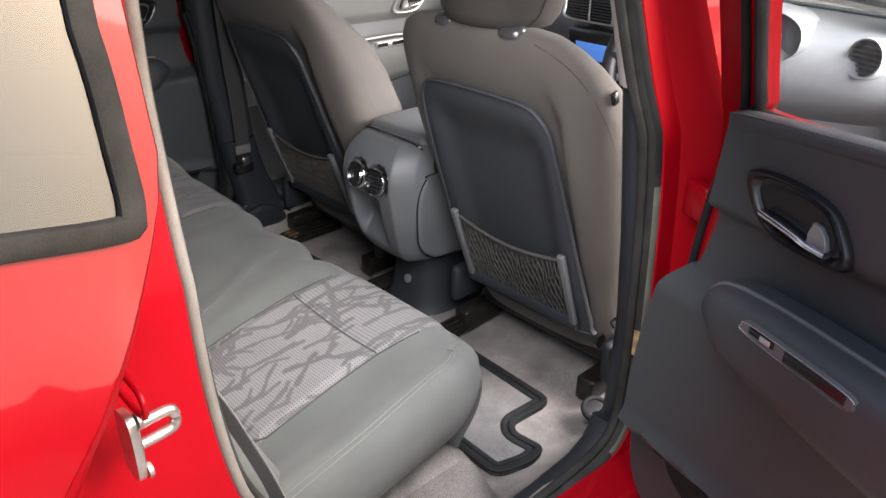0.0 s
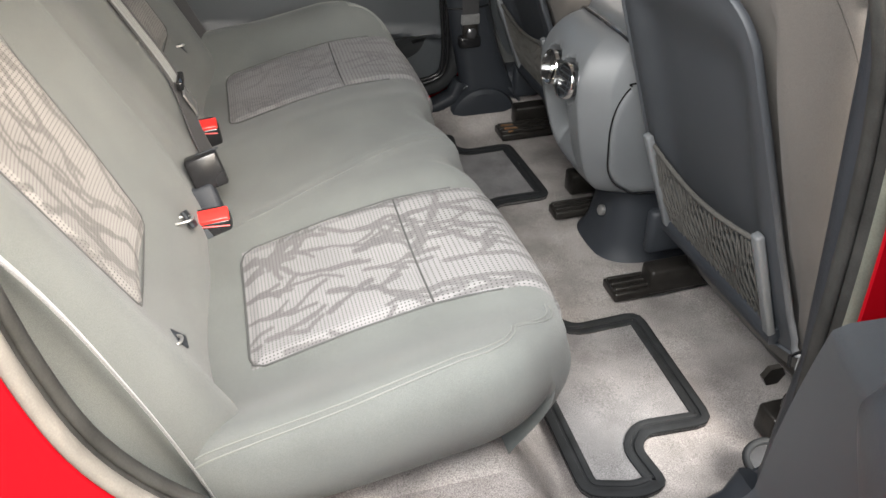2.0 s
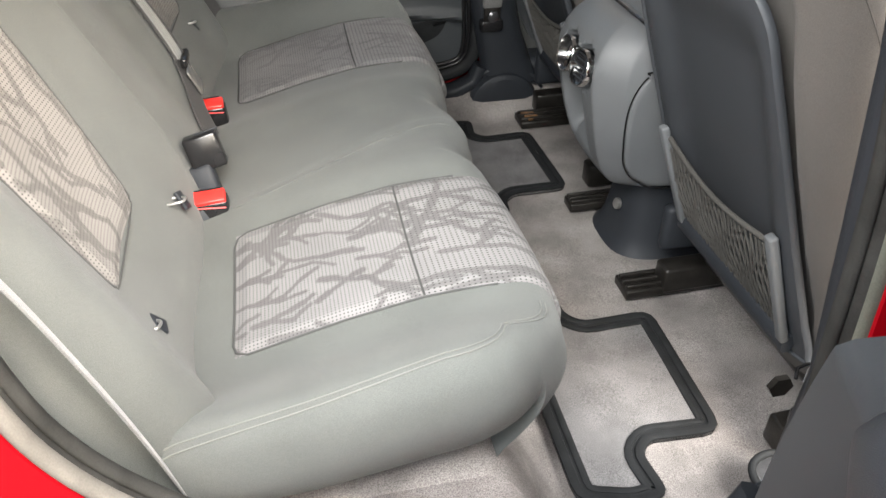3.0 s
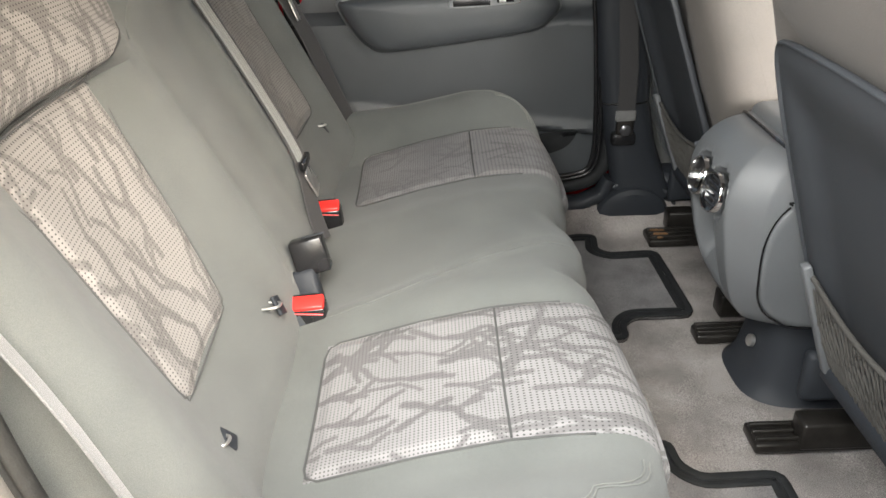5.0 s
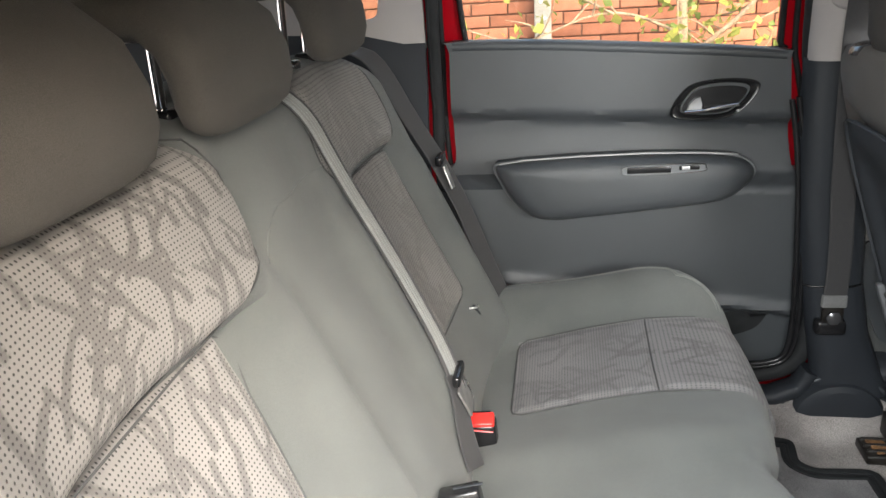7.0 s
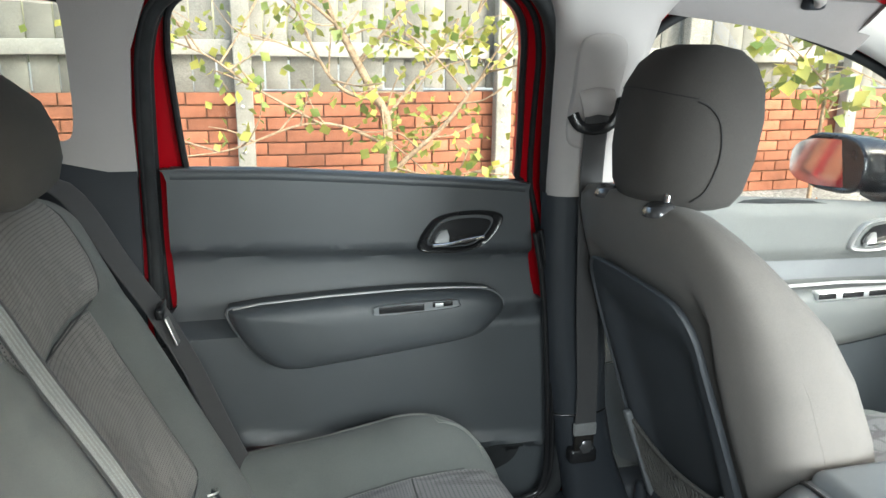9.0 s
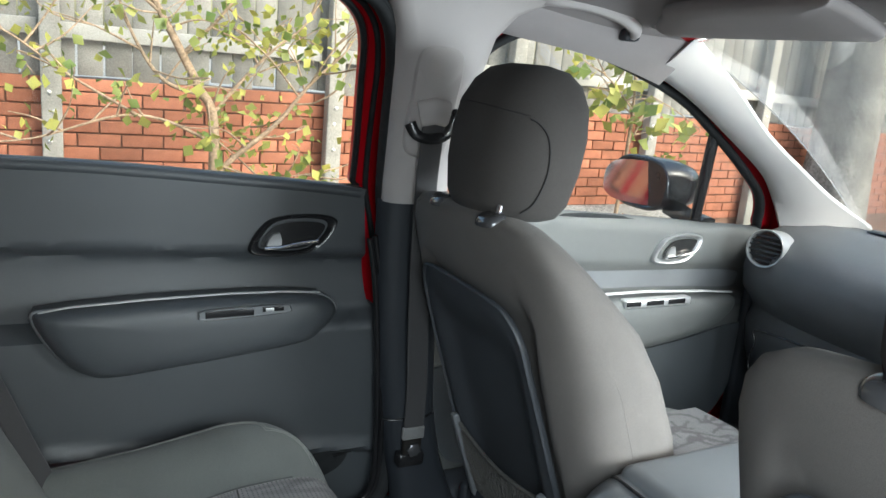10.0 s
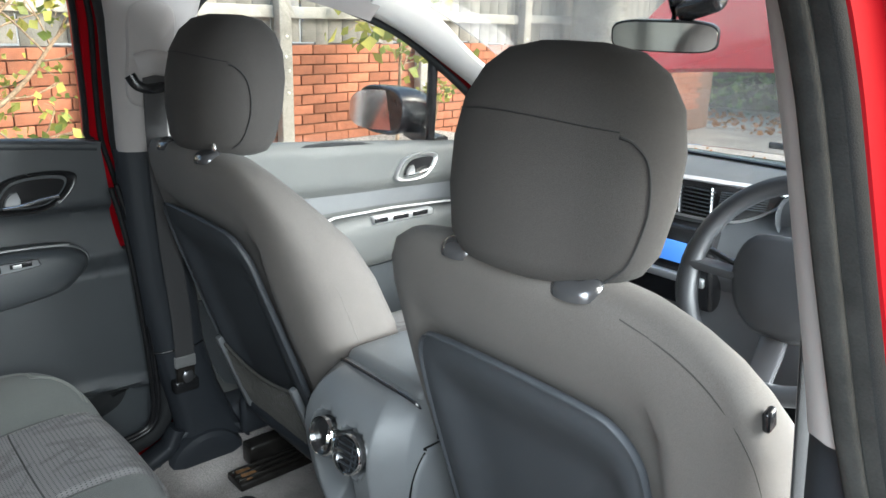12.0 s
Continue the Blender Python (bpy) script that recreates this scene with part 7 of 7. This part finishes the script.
def twiggy_tree(name, label, base, limbs, leaf, seed, leaf_count, size):
    rng = random.Random(seed)
    tree = thing(name, label, "tree", base)
    wood, crown = bmesh.new(), bmesh.new()
    for pts, r0, r1 in limbs:
        path = limb(wood, pts, r0, r1)
        n = len(path)
        for i in range(n // 4, n):
            if rng.random() < 0.55:
                p = path[i]
                d = Vector((rng.uniform(-1, 1), rng.uniform(-0.8, 0.8), rng.uniform(-0.3, 0.9))).normalized()
                l = rng.uniform(0.15, 0.45)
                q = p + d * l * 0.5 + Vector((0, 0, rng.uniform(-0.03, 0.04)))
                e = p + d * l
                limb(wood, [p, q, e], 0.006, 0.002)
                leaves(crown, q, rng.randint(2, leaf_count // 2), 0.06, size, rng)
                leaves(crown, e, rng.randint(3, leaf_count), 0.07, size, rng)
                if rng.random() < 0.5:
                    f = e + Vector((rng.uniform(-0.2, 0.2), rng.uniform(-0.15, 0.15), rng.uniform(-0.1, 0.2)))
                    limb(wood, [q, e, f], 0.004, 0.0015)
                    leaves(crown, f, rng.randint(2, leaf_count), 0.06, size, rng)
    part("trunk", wood, BARK, tree, "pale brown bark")
    part("crown", crown, leaf, tree, "sparse yellow-green leaves")
    return tree


twiggy_tree("fruit_tree", "small twiggy tree with sparse yellowing leaves by the wall", (0.45, 3.3, 0.3), [
    ([(0.45, 3.32, 0.25), (0.455, 3.3, 0.75), (0.446, 3.3, 1.09), (0.377, 3.3, 1.229), (0.258, 3.3, 1.457), (0.145, 3.3, 1.673), (0.02, 3.28, 2.0), (-0.1, 3.3, 2.4)], 0.030, 0.010),
    ([(0.454, 3.3, 0.78), (0.547, 3.27, 0.888), (0.74, 3.22, 1.069), (0.907, 3.2, 1.283), (1.05, 3.2, 1.42)], 0.018, 0.006),
    ([(0.446, 3.3, 1.10), (0.591, 3.33, 1.273), (0.754, 3.35, 1.44), (0.921, 3.37, 1.584), (1.05, 3.4, 1.8)], 0.010, 0.004),
    ([(0.40, 3.3, 1.19), (0.222, 3.32, 1.244), (0.098, 3.34, 1.415), (0.004, 3.36, 1.654), (-0.1, 3.4, 1.9)], 0.011, 0.004),
    ([(0.44, 3.28, 0.96), (0.212, 3.2, 1.066), (-0.004, 3.17, 1.08), (-0.341, 3.1, 0.974), (-0.6, 3.05, 0.95)], 0.009, 0.003),
    ([(0.30, 3.3, 1.38), (0.45, 3.25, 1.55), (0.6, 3.22, 1.75), (0.8, 3.2, 1.95)], 0.010, 0.004),
    ([(0.2, 3.3, 1.56), (0.0, 3.26, 1.70), (-0.25, 3.22, 1.75), (-0.5, 3.2, 1.7)], 0.009, 0.003),
    ([(0.1, 3.17, 1.08), (-0.2, 3.2, 1.25), (-0.45, 3.22, 1.42), (-0.7, 3.25, 1.5)], 0.007, 0.003),
    ([(0.5, 3.27, 0.84), (0.7, 3.2, 0.80), (0.95, 3.15, 0.84)], 0.007, 0.003)], LEAF_YELLOW, 11, 10, 0.055)
twiggy_tree("sapling", "thin sapling with large pale leaves by the wall", (3.38, 3.65, 0.4), [
    ([(3.38, 3.65, 0.35), (3.379, 3.62, 0.95), (3.36, 3.6, 1.35), (3.30, 3.6, 1.7)], 0.016, 0.006),
    ([(3.38, 3.62, 1.0), (3.46, 3.6, 1.2), (3.53, 3.6, 1.36)], 0.008, 0.004),
    ([(3.37, 3.6, 1.25), (3.2, 3.6, 1.40), (3.05, 3.6, 1.5)], 0.007, 0.003)], LEAF_YELLOW, 5, 4, 0.11)
rng = random.Random(21)
for base, size in (((1.1, 3.3, 0.5), 0.16), ((0.8, 3.25, 0.62), 0.14), ((3.9, 3.8, 0.75), 0.12)):
    bush = thing("low_shrub", "low yellow-green shrub at the foot of the wall", "shrub", base, "low shrubs")
    wood, crown = bmesh.new(), bmesh.new()
    for _ in range(9):
        e = Vector(base) + Vector((rng.uniform(-size, size), rng.uniform(-size, size), rng.uniform(0.05, size * 1.6)))
        limb(wood, [Vector(base) - Vector((0, 0, 0.2)), (Vector(base) + e) / 2, e], 0.004, 0.002)
        leaves(crown, e, 9, 0.06, 0.055, rng)
    part("stem", wood, BARK, bush)
    part("foliage", crown, LEAF_YELLOW, bush)

# big trunk and hedge ahead of the car
old_tree = thing("old_tree", "thick grey tree trunk beside the fence", "tree", (6.3, 4.05, 0.3))
rings = []
for z, r in ((0.0, 0.40), (0.4, 0.33), (1.0, 0.29), (2.0, 0.27), (3.2, 0.25), (4.4, 0.22)):
    rings.append([(6.3 + 0.03 * z + r * (1 + 0.10 * math.sin(5 * a + z)) * math.cos(a), 4.05 + r * (1 + 0.08 * math.cos(3 * a)) * math.sin(a), z) for a in (2 * math.pi * i / 28 for i in range(28))])
part("trunk", skin(rings), BARK_GREY, old_tree, "rough grey bark")
wood, crown = bmesh.new(), bmesh.new()
for i in range(10):
    a = i * 0.63
    tip = Vector((6.4 + 2.2 * math.cos(a), 4.05 + 2.0 * math.sin(a), 5.2 + 0.5 * math.sin(3 * a)))
    path = limb(wood, [(6.4, 4.05, 3.6 + 0.06 * i), (6.4 + 0.9 * math.cos(a), 4.05 + 0.9 * math.sin(a), 4.6), tip], 0.09, 0.02)
    for p in path[5:]:
        leaves(crown, p, 16, 0.35, 0.13, rng)
part("limb", wood, BARK_GREY, old_tree)
part("crown", crown, LEAF_GREEN, old_tree, "dense green leaves")
hedge = thing("hedge", "dense green hedge beyond the gravel", "hedge", (12.5, 2.5, 0.0), kind="stuff")
# the hedge runs on unseen to the right, added to darken reflections
hb = bmesh.new()
for _ in range(2300):
    c = Vector((rng.uniform(11.6, 13.4), rng.uniform(-11, 9), rng.uniform(0.15, 3.2)))
    leaves(hb, c, 9, 0.16, 0.12, rng, 0.1)
tagged(part("foliage", hb, LEAF_GREEN, hedge, "dense green leaves"), kind="stuff")
# solid dark block; the shade inside the foliage is put into its colour
part("core", block((13.1, -1.0, 1.4), (0.9, 20.5, 2.8), 0.2), mat("dark_hedge_shade", (0.02, 0.035, 0.015), 1.0, bump=0.0), hedge)
fallen = bmesh.new()
for _ in range(1400):
    leaves(fallen, (rng.uniform(9.9, 11.9), rng.uniform(-3, 8), 0.04), 1, 0.02, 0.09, rng, 0.0)
for _ in range(500):
    xx, yy = rng.uniform(1.0, 8.0), rng.uniform(2.2, 3.9)
    leaves(fallen, (xx, yy, ground_z(xx, yy) + 0.02), 1, 0.01, 0.06, rng, 0.0)
tagged(part("fallen_leaves", fallen, LEAF_FALLEN, None), "scatter of brown fallen leaves on the gravel", "leaves", kind="stuff")

# house behind the car, seen in the mirrors
house = thing("house", "red brick house with white framed windows", "house", (-9, 3.5, 0))
part("wall", block((-9.5, 4.0, 2.1), (0.4, 12, 4.2), 0.02), BRICK, house, "red brick wall")
# added unseen wall; its height limits skylight and reflections on the right side
part("wall", block((3, -10.0, 1.4), (18, 0.4, 2.8), 0.02), BRICK, house, "red brick wall")
for y in (-0.4, 2.4, 5.2, 8.0):
    win = part("window", block((-9.27, y, 1.7), (0.06, 1.7, 1.35), 0.01), PILLAR_WHITE, house, "white window frame")
    for k in (-0.55, 0.0, 0.55):
        part("pane", block((-9.235, y + k, 1.7), (0.02, 0.44, 1.15), 0.004), BLACK, win)

# bricks of the garden wall: single ones where the windows show it, the rest joined
rest = bmesh.new()
for row in range(16):
    z = 0.035 + row * 0.075
    x = -6.9 + (0.1125 if row % 2 else 0.0)
    while x < 9.6:
        y = wall_y(x) + 0.045 + random.uniform(-0.003, 0.003)
        if -0.95 < x < 4.0 and z > 0.62 and not (row % 2 and x > 3.6):
            ob = new("brick", brick_mesh)
            ob.parent = wall
            ob.matrix_basis = pose(x, y, z, random.uniform(-0.6, 0.6), random.uniform(-0.4, 0.4), random.uniform(-0.6, 0.6) + (4.29 if x > 0.5 else 0))
        elif z > 0.3 and x > -4.0:
            block((x, y, z), (0.215, 0.1, 0.065), 0.0, (0, 0, 4.29 if x > 0.5 else 0), bm=rest)
        x += 0.225
tagged(part("far_bricks", rest, BRICK, wall), kind="stuff")
